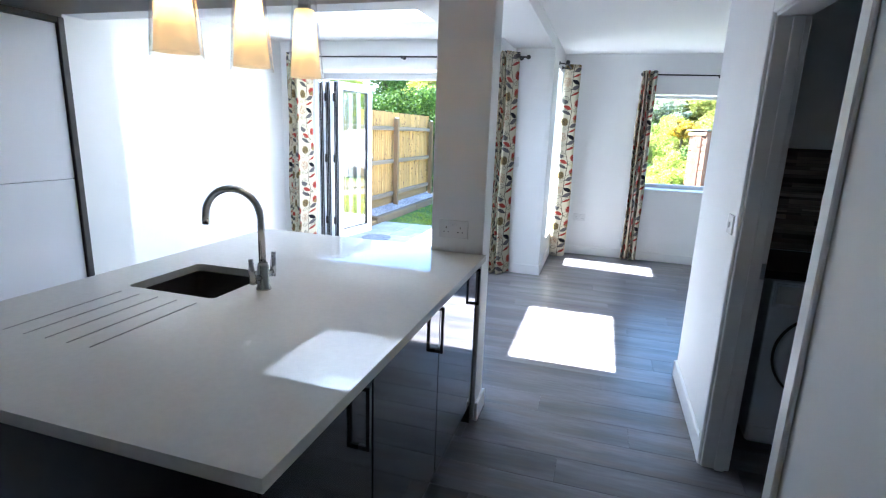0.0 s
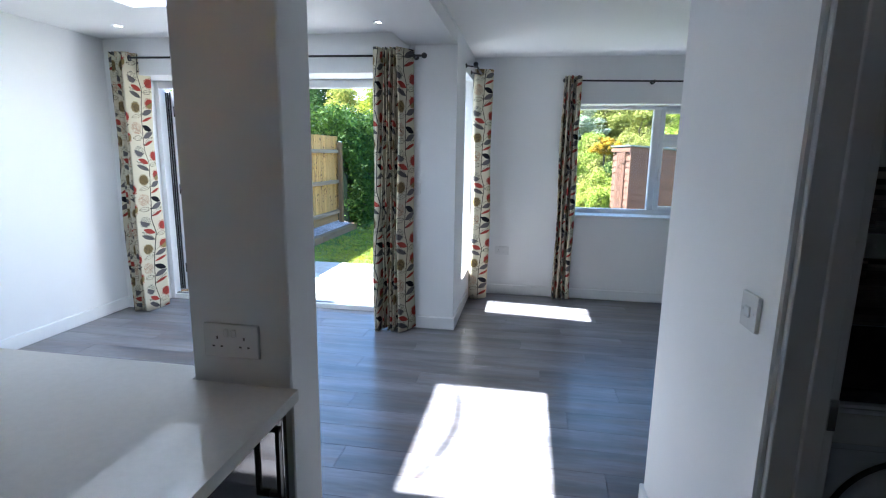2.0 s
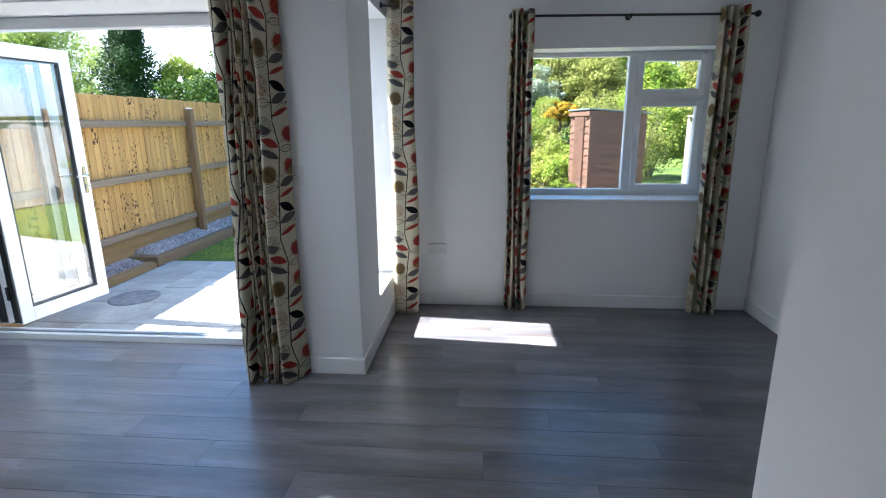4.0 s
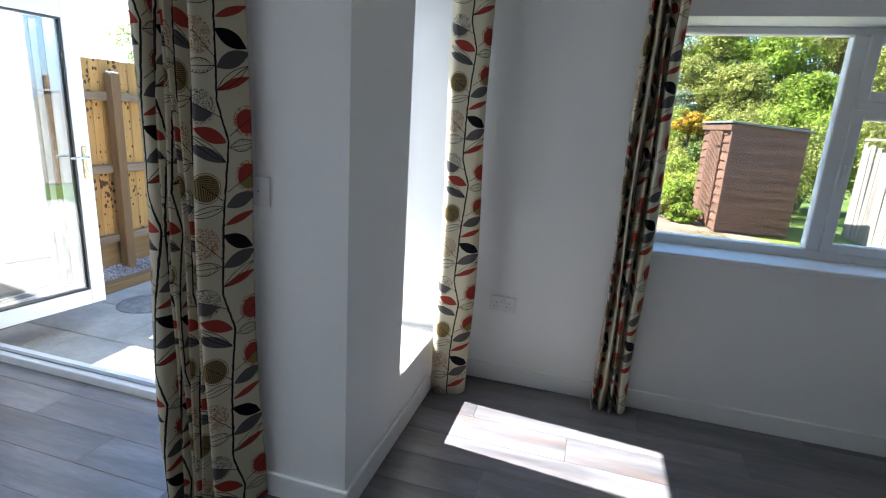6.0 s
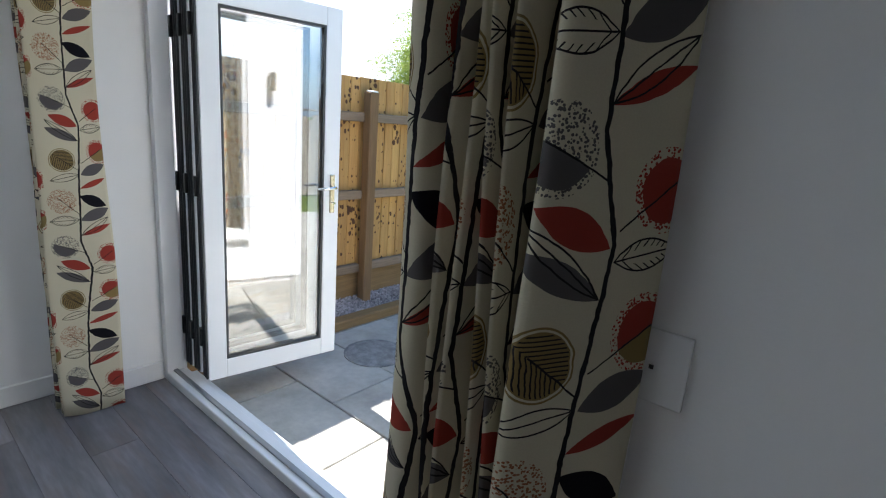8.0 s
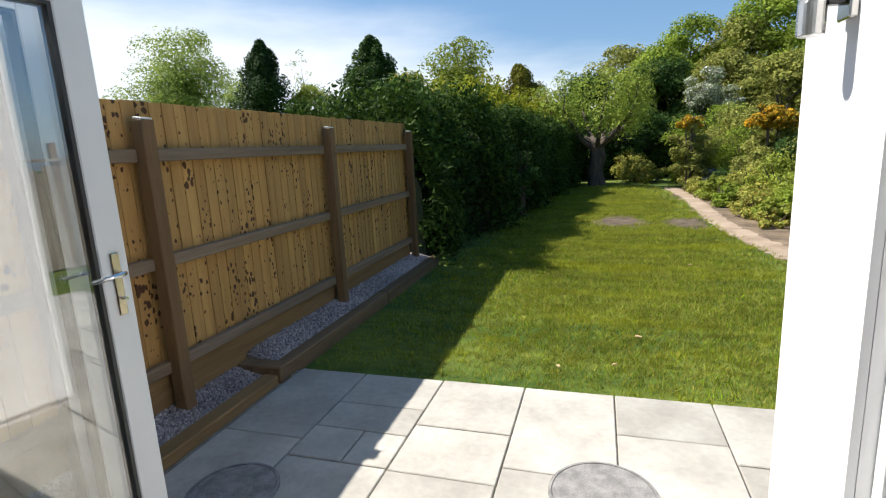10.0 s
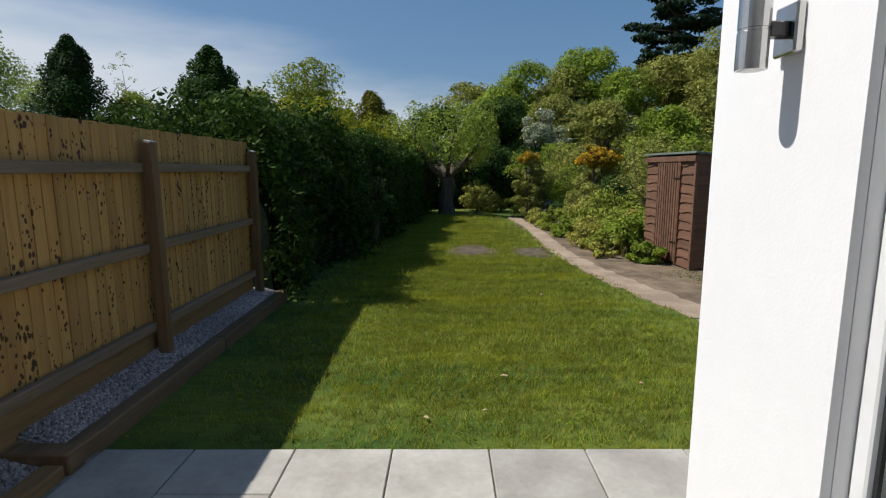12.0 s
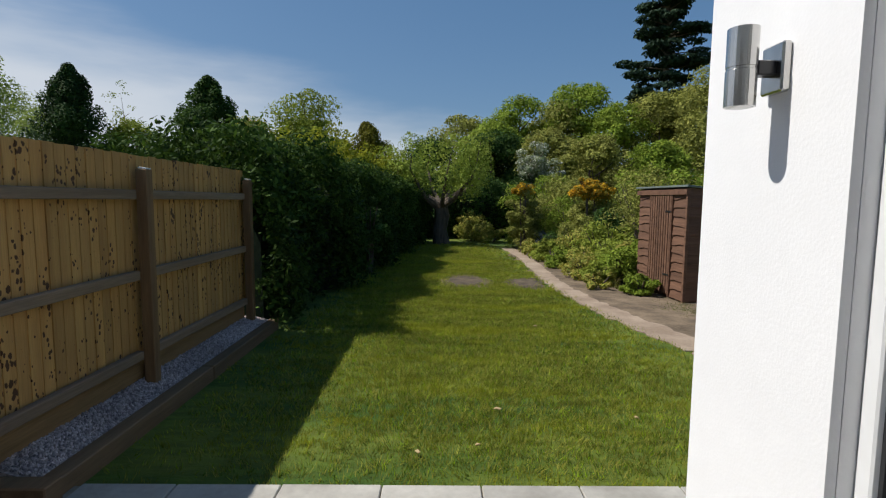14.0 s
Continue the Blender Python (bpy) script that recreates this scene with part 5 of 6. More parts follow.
part("cylinder", lathe([(0.026, 0.0), (0.03, 0.0), (0.03, 0.073), (0.0285, 0.074), (0.0285, 0.079), (0.03, 0.08), (0.03, 0.158), (0.026, 0.158)], (-0.543, 7.083, 1.672), 28), M["steel"], ol, smooth=False)
part("lens", lathe([(0.026, 0.0), (0.02, -0.002)], (-0.543, 7.083, 1.672), 24), M["plastic"], ol)

# ---- garden ground ----
structure("ground", "green lawn ground reaching the horizon", box(-400, 400, -300, 700, GROUND - 0.3, GROUND), M["lawn"], "ground")
patio = structure("patio", "pale sandstone slab patio with grey joints", box(-3.3, 3.2, BIF_OUT + 0.03, 8.79, GROUND - 0.1, -0.172), M["mortar"], "patio")

# raised gravel bed along the fence
def banked(x0, x1, y0, y1, z0, z1):
    """A bed whose surface rises from z1 at x1 to z0 at x0."""
    bm = bmesh.new()
    vs = [bm.verts.new((x, y, z)) for y in (y0, y1) for x, z in ((x0, GROUND - 0.05), (x1, GROUND - 0.05), (x1, z1), (x0, z0))]
    for q in ((0, 1, 2, 3), (7, 6, 5, 4), (3, 2, 6, 7), (0, 3, 7, 4), (1, 5, 6, 2), (0, 4, 5, 1)):
        bm.faces.new([vs[i] for i in q])
    bmesh.ops.recalc_face_normals(bm, faces=bm.faces)
    return bm


structure("gravel_bed", "mauve-grey gravel bed by the patio", banked(-3.64, -3.361, 5.6, 8.549, -0.07, -0.125), M["gravel"], "gravel")
structure("gravel_bed_upper", "mauve-grey gravel bed behind timber edging", banked(-3.64, -3.366, 8.681, 12.5, -0.01, -0.085), M["gravel"], "gravel")
ed = thing("timber_edging", "brown timber sleepers edging the gravel bed", "edging", (-3.25, 9, GROUND))
part("sleeper", box(-3.36, -3.24, 5.7, 8.54, GROUND - 0.02, -0.10, bevel=0.008), M["gravelboard"], ed, "paler ochre-brown sleeper")
part("sleeper", box(-3.365, -3.245, 8.69, 10.6, GROUND - 0.02, -0.07, bevel=0.008), M["sleeper"], ed)
part("sleeper", box(-3.365, -3.245, 10.61, 12.5, GROUND - 0.02, -0.07, bevel=0.008), M["sleeper"], ed)
part("sleeper", box(-3.6, -3.225, 8.55, 8.68, GROUND - 0.02, -0.05, bevel=0.008), M["sleeper"], ed)

# loose stones on the beds
rs = np.random.RandomState(4)
def scatter_stones(name, x0, x1, y0, y1, z, rise, n, label):
    verts, faces = [], []
    base = np.array([(1, 0, 0), (-1, 0, 0), (0, 1, 0), (0, -1, 0), (0, 0, 1), (0, 0, -1)], float)
    tri = [(0, 2, 4), (2, 1, 4), (1, 3, 4), (3, 0, 4), (2, 0, 5), (1, 2, 5), (3, 1, 5), (0, 3, 5)]
    for i in range(n):
        s = rs.uniform(0.007, 0.016) * rs.uniform(0.6, 1.3, 3)
        a = rs.uniform(0, 6.28)
        R = np.array([(math.cos(a), -math.sin(a), 0), (math.sin(a), math.cos(a), 0), (0, 0, 1)])
        x = rs.uniform(x0, x1)
        c = (x, rs.uniform(y0, y1), z + rise * (x1 - x) / (x1 - x0) + rs.uniform(0.0, 0.008))
        o = len(verts)
        verts += [tuple(v) for v in ((base * s + rs.uniform(-0.003, 0.003, (6, 3))) @ R.T + c)]
        faces += [(o + p, o + q, o + r) for p, q, r in tri]
    tagged(new(name, mesh_from(name, verts, faces, STONE)), label, "gravel", kind="stuff")


STONE = foliage("gravel_stones", (0.19, 0.165, 0.168), (0.58, 0.51, 0.5), trans=0.0)
scatter_stones("gravel_stones", -3.62, -3.365, 6.4, 8.54, -0.123, 0.05, 4800, "loose mauve-grey gravel stones by the patio")
scatter_stones("gravel_stones", -3.62, -3.37, 8.7, 12.45, -0.083, 0.07, 7000, "loose mauve-grey gravel stones behind the edging")

# beaten path, bare patches, border soil
def ribbon(name, label, mid, widths, z, material, category):
    bm = bmesh.new()
    left, right = [], []
    ks = np.linspace(0, len(mid) - 1, len(mid) * 9)
    rr = random.Random(len(mid))
    at = np.arange(len(mid))
    widths = [w * rr.uniform(0.82, 1.16) for w in np.interp(ks, at, widths)]
    mid = [(x + rr.uniform(-0.025, 0.025), y) for x, y in zip(np.interp(ks, at, [p[0] for p in mid]), np.interp(ks, at, [p[1] for p in mid]))]
    for i, (p, w) in enumerate(zip(mid, widths)):
        a, b = Vector(mid[max(i - 1, 0)]), Vector(mid[min(i + 1, len(mid) - 1)])
        d = (b - a).normalized()
        n_ = Vector((-d.y, d.x))
        left.append(Vector(p) + n_ * w); right.append(Vector(p) - n_ * w)
    pts = left + right[::-1]
    hi = [bm.verts.new((p.x, p.y, z)) for p in pts]
    lo = [bm.verts.new((p.x, p.y, GROUND - 0.02)) for p in pts]
    k = len(pts)
    bm.faces.new(hi); bm.faces.new(lo[::-1])
    for i in range(k):
        bm.faces.new((lo[i], lo[(i + 1) % k], hi[(i + 1) % k], hi[i]))
    return structure(name, label, bm, material, category)


ribbon("path", "pinkish beaten earth path curving along the border", [(2.3, 10.6), (2.0, 11.4), (1.72, 12.2), (1.5, 13.2), (1.32, 14.3), (1.2, 15.6), (1.2, 17.2), (1.28, 19), (1.34, 21.5), (1.2, 24)], [0.3, 0.26, 0.24, 0.24, 0.22, 0.2, 0.2, 0.2, 0.2, 0.2], GROUND + 0.012, M["path"], "path")
def patch(name, label, cx, cy, rx, ry, seed, z, material):
    rr = random.Random(seed)
    out = []
    for i in range(60):
        a = 2 * math.pi * i / 60
        k = 1 + 0.16 * math.sin(3 * a + seed) + rr.uniform(-0.16, 0.16)
        out.append((cx + rx * k * math.cos(a), cy + ry * k * math.sin(a)))
    return structure(name, label, prism(out, GROUND - 0.02, z), material, "soil")


patch("soil_patch", "bare dry earth patch in the lawn", -0.62, 16.55, 0.56, 0.9, 3, GROUND + 0.008, M["soil"])
patch("soil_patch_far", "bare dry earth patch beside the path", 0.58, 16.3, 0.4, 0.7, 5, GROUND + 0.008, M["soil"])
ribbon("border_soil", "dry earth border round the shed", [(3.1, 11.5), (2.65, 13.2), (2.3, 15), (2.4, 18), (3.0, 24)], [1.15, 1.15, 1.15, 1.3, 1.8], GROUND + 0.006, M["sandy"], "soil")

# ---- grass ----
def grass(name, label, n, x0, x1, y0, y1, h, w, keep, seed, material="grass"):
    r = np.random.RandomState(seed)
    t = r.uniform(0, 1, n * 2) ** 1.5
    y = y0 + (y1 - y0) * t
    x = r.uniform(x0, x1, n * 2)
    ok = keep(x, y)
    x, y = x[ok][:n], y[ok][:n]
    n = len(x)
    # blades stand in small tufts that lean together
    tuft = r.randint(0, n // 9 + 1, n)
    x, y = 0.35 * x + 0.65 * x[tuft] + r.normal(0, 0.02, n), 0.35 * y + 0.65 * y[tuft] + r.normal(0, 0.02, n)
    far = np.hypot(x - x[tuft], y - y[tuft]) > 0.09
    x, y = np.where(far, x[tuft] + r.normal(0, 0.028, n), x), np.where(far, y[tuft] + r.normal(0, 0.028, n), y)
    ok = keep(x, y) & (y > y0)
    x, y, tuft = x[ok], y[ok], tuft[ok]
    tx_, ty_ = r.normal(0, 0.5, n)[tuft], r.normal(0, 0.5, n)[tuft]
    n = len(x)
    a = r.uniform(0, 2 * math.pi, n)
    grow = 0.8 + 0.05 * (y - y0)
    hh, ww = h * r.uniform(0.5, 1.2, n) * np.minimum(grow, 1.6), w * r.uniform(0.7, 1.3, n) * grow
    lx, ly = (r.normal(0, 0.3, n) + tx_) * hh, (r.normal(0, 0.3, n) + ty_) * hh
    V = np.zeros((n, 3, 3))
    V[:, 0] = np.stack([x - np.cos(a) * ww, y - np.sin(a) * ww, np.full(n, GROUND - 0.004)], 1)
    V[:, 1] = np.stack([x + np.cos(a) * ww, y + np.sin(a) * ww, np.full(n, GROUND - 0.004)], 1)
    V[:, 2] = np.stack([x + lx, y + ly, GROUND + hh], 1)
    me = bpy.data.meshes.new(name)
    me.from_pydata(V.reshape(-1, 3).tolist(), [], np.arange(3 * n).reshape(-1, 3).tolist())
    me.materials.append(F[material])
    tagged(new(name, me), label, "grass", kind="stuff")


def lawn_keep(x, y):
    edge = np.interp(y, [8, 11, 12.2, 14.3, 17, 21, 30], [3.0, 2.0, 1.55, 1.15, 1.02, 1.1, 1.2])
    hedge = np.interp(y, [8, 12.4, 27], [-3.285, -3.285, -2.2])
    u = np.random.RandomState(8).uniform(-0.9, 0.75, len(x))
    p1 = ((x + 0.62) / 0.6) ** 2 + ((y - 16.55) / 0.95) ** 2 + u > 1.0
    p2 = ((x - 0.58) / 0.42) ** 2 + ((y - 16.3) / 0.75) ** 2 + u > 1.0
    edge = edge + 0.12 * u
    return (x < edge) & (x > hedge) & p1 & p2


grass("grass", "short mown lawn grass", 330000, -3.3, 2.2, 8.81, 26.0, 0.05, 0.0036, lawn_keep, 11)
worn = lambda x, y: (x > np.interp(y, [11, 12.2, 14], [2.55, 2.15, 1.95])) & (x < 3.1) & (np.sin(x * 5.1) + np.sin(y * 4.3 + x * 2) + np.random.RandomState(2).normal(0, 0.8, len(x)) > 0.1)
grass("dry_grass", "thin dry grass on the bare earth by the shed", 9000, 1.9, 3.1, 10.8, 15.2, 0.035, 0.004, worn, 12, "straw")
tall = lambda x, y: (x > np.interp(y, [15, 17, 21, 25], [1.75, 1.5, 1.6, 1.5])) & (x < np.interp(y, [15, 17, 21, 25], [2.5, 3.1, 3.3, 2.6])) & (np.sin(x * 6.0) + np.sin(y * 3.7 + 2.0 * x) > 0.2)
grass("border_leaves", "long narrow leaves standing among the border plants", 4200, 1.5, 3.3, 15.2, 25.0, 0.34, 0.011, tall, 15, "border")
bald = lambda x, y: np.sin(x * 2.3 + 1.0) + np.sin(y * 3.1 + x * 1.7) + np.random.RandomState(3).normal(0, 0.7, len(x)) > 1.1
grass("dry_grass", "straw-coloured thin patches in the lawn", 9000, -2.0, 1.6, 8.82, 15.0, 0.034, 0.003, lambda x, y: bald(x, y) & lawn_keep(x, y), 13, "straw")

# ---- trees and shrubs ----
def leaves(n, centres, radii, size, r, flat=0.0):
    """n leaves, each a folded diamond, spread over clumps; returns points and faces."""
    k = r.randint(0, len(centres), n)
    d = r.normal(0, 1, (n, 3))
    d /= np.linalg.norm(d, axis=1)[:, None]
    d[:, 2] = np.where(r.uniform(0, 1, n) < 0.55, np.abs(d[:, 2]), d[:, 2])
    c = centres[k] + d * (radii[k] * (r.uniform(0.3, 1.0, n) ** 0.5)[:, None])
    face = d * 0.8 + r.normal(0, 0.5, (n, 3)) + np.array((0, 0, 0.35))
    u = np.cross(face, r.normal(0, 1, (n, 3))); u /= np.linalg.norm(u, axis=1)[:, None] + 1e-9
    v = np.cross(face, u); v /= np.linalg.norm(v, axis=1)[:, None] + 1e-9
    s = size * r.uniform(0.6, 1.4, n)[:, None]
    V = np.stack([c - u * s, c - v * s * 0.45, c + u * s, c + v * s * 0.45], 1)
    return V.reshape(-1, 3)


def crown_mesh(name, V, material):
    me = bpy.data.meshes.new(name)
    n = len(V) // 4
    me.vertices.add(4 * n); me.loops.add(4 * n); me.polygons.add(n)
    me.vertices.foreach_set("co", np.ascontiguousarray(V, dtype=np.float32).ravel())
    me.loops.foreach_set("vertex_index", np.arange(4 * n, dtype=np.int32))
    me.polygons.foreach_set("loop_start", np.arange(0, 4 * n, 4, dtype=np.int32))
    me.update(calc_edges=True)
    me.materials.append(material)
    return me


def clumps(centre, radius, n, r, clump, shell=0.5):
    d = r.normal(0, 1, (n, 3)); d /= np.linalg.norm(d, axis=1)[:, None]
    f = r.uniform(shell, 1.0, n)[:, None]
    c = np.array(centre) + d * np.array(radius) * f
    return c, np.repeat((clump * r.uniform(0.6, 1.3, n))[:, None], 3, 1) * np.array([1, 1, 0.8])


def tree(name, label, base, height, width, crown_low, leaf, material, seed, n=4500, nclump=46, trunk_r=0.12, shape="round", shell=0.45, clump=None, category="tree"):
    r = np.random.RandomState(seed)
    rr = random.Random(seed)
    bx, by, bz = base
    t = thing(name, label, category, base)
    top = bz + height
    tr = tube([(bx, by, bz - 0.1), (bx + 0.05 * width * rr.uniform(-1, 1), by, bz + height * 0.3), (bx + 0.08 * width * rr.uniform(-1, 1), by, bz + height * 0.62), (bx, by, top - height * 0.12)], [trunk_r, trunk_r * 0.8, trunk_r * 0.45, trunk_r * 0.12], 9)
    for i in range(7):
        f = 0.28 + 0.55 * i / 7
        a = rr.uniform(0, 6.28)
        L = width * 0.42 * (1.15 - f)
        p = Vector((bx, by, bz + height * f))
        q = p + Vector((math.cos(a) * L, math.sin(a) * L, L * 0.75))
        tube([p, (p + q) / 2 + Vector((0, 0, -0.06 * L)), q], [trunk_r * 0.4, trunk_r * 0.28, trunk_r * 0.1], 6, bm=tr)
    part("trunk", tr, M["bark"], t)
    lo = bz + crown_low
    cz, rz = (lo + top) / 2, (top - lo) / 2
    clump = clump or width * (0.165 if shape == "dome" else 0.15)
    if shape == "dome":
        f = r.uniform(0, 1, nclump)
        prof = np.sqrt(1 - np.clip((f - 0.35) / 0.66, 0, 1) ** 2)
        a = r.uniform(0, 6.28, nclump)
        q = r.uniform(shell, 1, nclump) ** 0.6 * prof * (width / 2 - clump * 0.4) * (1 + 0.15 * np.sin(3 * a + seed))
        c = np.stack([bx + q * np.cos(a), by + q * np.sin(a), lo + f * (top - lo - clump * 0.5)], 1)
        rad = np.repeat((clump * r.uniform(0.7, 1.3, nclump))[:, None], 3, 1) * np.array([1, 1, 0.8])
    elif shape == "round":
        c, rad = clumps((bx, by, cz), (width / 2 - clump * 0.6, width / 2 - clump * 0.6, rz - clump * 0.5), nclump, r, clump, shell)
    else:
        f = r.uniform(0, 1, nclump) ** (0.8 if shape == "cone" else 1.0)
        prof = (1 - f) ** 0.75 if shape == "cone" else np.minimum(1.0, 2.2 * (1 - f)) ** 0.8 * np.minimum(1, 0.55 + 2 * f)
        a = r.uniform(0, 6.28, nclump)
        q = r.uniform(shell, 1, nclump) * prof * (width / 2 - clump * 0.4)
        c = np.stack([bx + q * np.cos(a), by + q * np.sin(a), lo + f * (top - lo - clump * 0.4)], 1)
        rad = np.repeat((clump * (0.5 + 0.6 * prof))[:, None], 3, 1) * np.array([1, 1, 1.4])
    part("crown", crown_mesh("crown", leaves(int(n * 1.7), c, rad, leaf * 0.9, r), material), None, t)
    return t


def shrub(name, label, centre, radius, leaf, material, seed, n=2500, nclump=26, category="shrub"):
    r = np.random.RandomState(seed)
    x, y, z = centre
    t = thing(name, label, category, (x, y, GROUND))
    st = bmesh.new()
    rr = random.Random(seed)
    for i in range(6):
        a = rr.uniform(0, 6.28)
        tube([(x + 0.05 * math.cos(a), y + 0.05 * math.sin(a), GROUND - 0.05), (x + radius[0] * 0.3 * math.cos(a), y + radius[1] * 0.3 * math.sin(a), z), (x + radius[0] * 0.6 * math.cos(a), y + radius[1] * 0.6 * math.sin(a), z + radius[2] * 0.6)], [0.03, 0.02, 0.006], 6, bm=st)
    part("woody_base", st, M["bark"], t)
    n = int(n * 2.2)
    cl = min(radius) * 0.42
    c, rad = clumps(centre, tuple(q - cl * 0.4 for q in radius), nclump, r, cl, 0.3)
    rad *= r.uniform(0.55, 1.2, len(c))[:, None]
    c[:, 2] = np.maximum(c[:, 2], GROUND + cl * 0.6)
    part("foliage", crown_mesh("foliage", leaves(n, c, rad, leaf * 0.8, r), material), None, t)
    return t


def spot(px_x, px_z, depth):
    """A place at that depth in y, from its bearing (x per metre of y) and rise (z per metre of y), seen from the threshold."""
    return (-1.16 + px_x * depth, 6.0 + depth, 1.47 + px_z * depth)


def tree_at(name, label, bearing, rise, span, depth, leaf, material, seed, **k):
    x, y, top = spot(bearing, rise, depth)
    return tree(name, label, (x, y, GROUND), top - GROUND, span * depth, k.pop("low", 0.6), leaf, material, seed, **k)


tree_at("tree", "pale green willow low behind the fence", -0.80, 0.17, 0.2, 24, 0.07, F["willow"], 30, n=8000, nclump=70, low=0.4, shape="dome")
tree_at("tree", "pale green birch behind the neighbour's garden", -0.93, 0.315, 0.33, 26, 0.085, F["willow"], 21, n=24000, nclump=130, low=0.6, shell=0.15)
tree_at("conifer", "dark narrow conifer behind the fence", -0.708, 0.248, 0.165, 19, 0.06, F["conifer"], 22, n=34000, nclump=150, shape="flame", shell=0.05, low=0.2, clump=0.46, category="conifer")
tree_at("tree", "thin sparse sapling with few leaves", -0.61, 0.225, 0.09, 24, 0.06, F["spring"], 23, n=500, nclump=34, low=1.0, trunk_r=0.05)
tree_at("tree", "rounded dark evergreen tree behind the hedge", -0.445, 0.228, 0.215, 27, 0.085, F["deep"], 24, n=32000, nclump=170, low=0.2, shell=0.05, shape="flame", clump=0.55)
tree_at("tree", "light yellow-green tree in fresh leaf", -0.265, 0.222, 0.175, 25, 0.08, F["spring"], 25, n=17000, nclump=110, low=0.6, shell=0.15)
tree_at("conifer", "olive-gold conical conifer beyond the hedge", -0.145, 0.145, 0.20, 27, 0.06, F["gold_conifer"], 26, n=26000, nclump=110, shape="flame", shell=0.05, low=0.1, clump=0.6, category="conifer")
tree_at("tree", "pale green small tree over the hedge", -0.585, 0.15, 0.13, 20, 0.065, F["spring"], 27, n=7000, nclump=50, low=0.3, shape="dome")
tree_at("tree", "bushy light green tree by the hedge end", -0.36, 0.15, 0.14, 22, 0.07, F["lime"], 28, n=8000, nclump=50, low=0.3, shape="dome")
tree_at("tree", "light green tree over the middle of the hedge", -0.20, 0.12, 0.12, 20, 0.065, F["spring"], 29, n=7000, nclump=50, low=0.3, shape="dome")
# wooded end of the garden
tree_at("tree", "broad green woodland tree at the garden's end", 0.045, 0.165, 0.15, 37, 0.12, F["olive"], 31, n=15000, nclump=90, low=0.2, shape="dome")
tree_at("tree", "broad green woodland tree at the garden's end", 0.155, 0.197, 0.17, 38, 0.12, F["green"], 32, n=17000, nclump=90, low=0.2, shape="dome")
tree_at("tree", "bright green maple-like tree at the garden's end", 0.268, 0.222, 0.19, 36, 0.12, F["green"], 33, n=20000, nclump=90, low=0.2, shape="dome")
tree_at("tree", "olive bushy tree beyond the shed", 0.42, 0.21, 0.2, 34, 0.11, F["olive"], 34, n=15000, nclump=90, low=0.2, shape="dome")
tree_at("tree", "olive bushy tree beyond the shed", 0.55, 0.27, 0.24, 30, 0.11, F["olive"], 35, n=16000, nclump=90, low=0.2, shape="dome")
tree_at("tree", "tall green tree beyond the shed", 0.74, 0.30, 0.26, 30, 0.12, F["green"], 36, n=16000, nclump=90, low=0.2, shape="dome")
tree_at("tree", "tall dark green tree far beyond the shed", 0.98, 0.30, 0.28, 30, 0.12, F["olive"], 37, n=16000, nclump=90, low=0.2, shape="dome")
tree_at("tree", "dark tree closing the end of the lawn", -0.02, 0.115, 0.14, 33, 0.1, F["deep"], 38, n=15000, nclump=70, low=0.0, shape="dome")
tree_at("tree", "dark tree closing the end of the lawn", 0.10, 0.13, 0.16, 32, 0.1, F["deep"], 39, n=17000, nclump=70, low=0.0, shape="dome")
tree_at("tree", "dark green tree behind the shrubs", 0.21, 0.14, 0.16, 31, 0.1, F["olive"], 41, n=17000, nclump=70, low=0.0, shape="dome")
tree_at("tree", "olive-green shrubby tree behind the border", 0.30, 0.125, 0.15, 27, 0.09, F["olive"], 42, n=14000, nclump=70, low=0.0, shape="dome")
tree_at("tree", "green shrubby tree behind the shed", 0.42, 0.115, 0.15, 24, 0.08, F["green"], 43, n=14000, nclump=70, low=0.0, shape="dome")
shrub("shrub", "green bushes under the white blossom", (2.9, 28.6, 0.9), (1.7, 1.0, 1.9), 0.065, F["green"], 101, 5200, 50)
tree_at("tree", "white-flowering hawthorn among green shrubs", 0.18, 0.122, 0.125, 24, 0.05, F["blossom"], 40, n=9000, nclump=52, low=1.6, shell=0.1, clump=0.34)
tree_at("tree", "rolling green canopy filling the garden's end", 0.10, 0.155, 0.15, 34, 0.11, F["green"], 44, n=14000, nclump=70, low=0.0, shape="dome")
tree_at("tree", "rolling olive canopy filling the garden's end", 0.225, 0.185, 0.16, 35, 0.11, F["olive"], 45, n=14000, nclump=70, low=0.0, shape="dome")
tree_at("tree", "rolling green canopy behind the hawthorn", 0.34, 0.185, 0.16, 33, 0.11, F["green"], 46, n=14000, nclump=70, low=0.0, shape="dome")
tree_at("tree", "half-bare olive tree under the pine", 0.48, 0.235, 0.14, 36, 0.09, F["olive"], 47, n=4200, nclump=60, low=1.5)
# tall pine with flat tiers
px, py, ptop = spot(0.43, 0.40, 40)
pine = thing("pine_tree", "tall dark pine with open flat tiers", "tree", (px, py, GROUND))
part("trunk", tube([(px, py, GROUND - 0.1), (px + 0.2, py, 6), (px - 0.1, py, 12), (px, py, ptop)], [0.32, 0.26, 0.17, 0.05], 10), M["bark"], pine)
rp = np.random.RandomState(50)
pc, pr = [], []
for i in range(150):
    f = round(rp.uniform(0.36, 1.0) * 16) / 16 + rp.uniform(-0.012, 0.012)
    a = rp.uniform(0, 6.28)
    L = rp.uniform(0.1, 1.0) ** 0.7 * (5.2 * (1.06 - f) ** 0.5 + 0.5) * (0.75 + 0.25 * math.sin(2.3 * a + 9 * f))
    pc.append((px + L * math.cos(a), py + L * math.sin(a), GROUND + f * (ptop - GROUND)))
    pr.append((0.85, 0.85, 0.26))
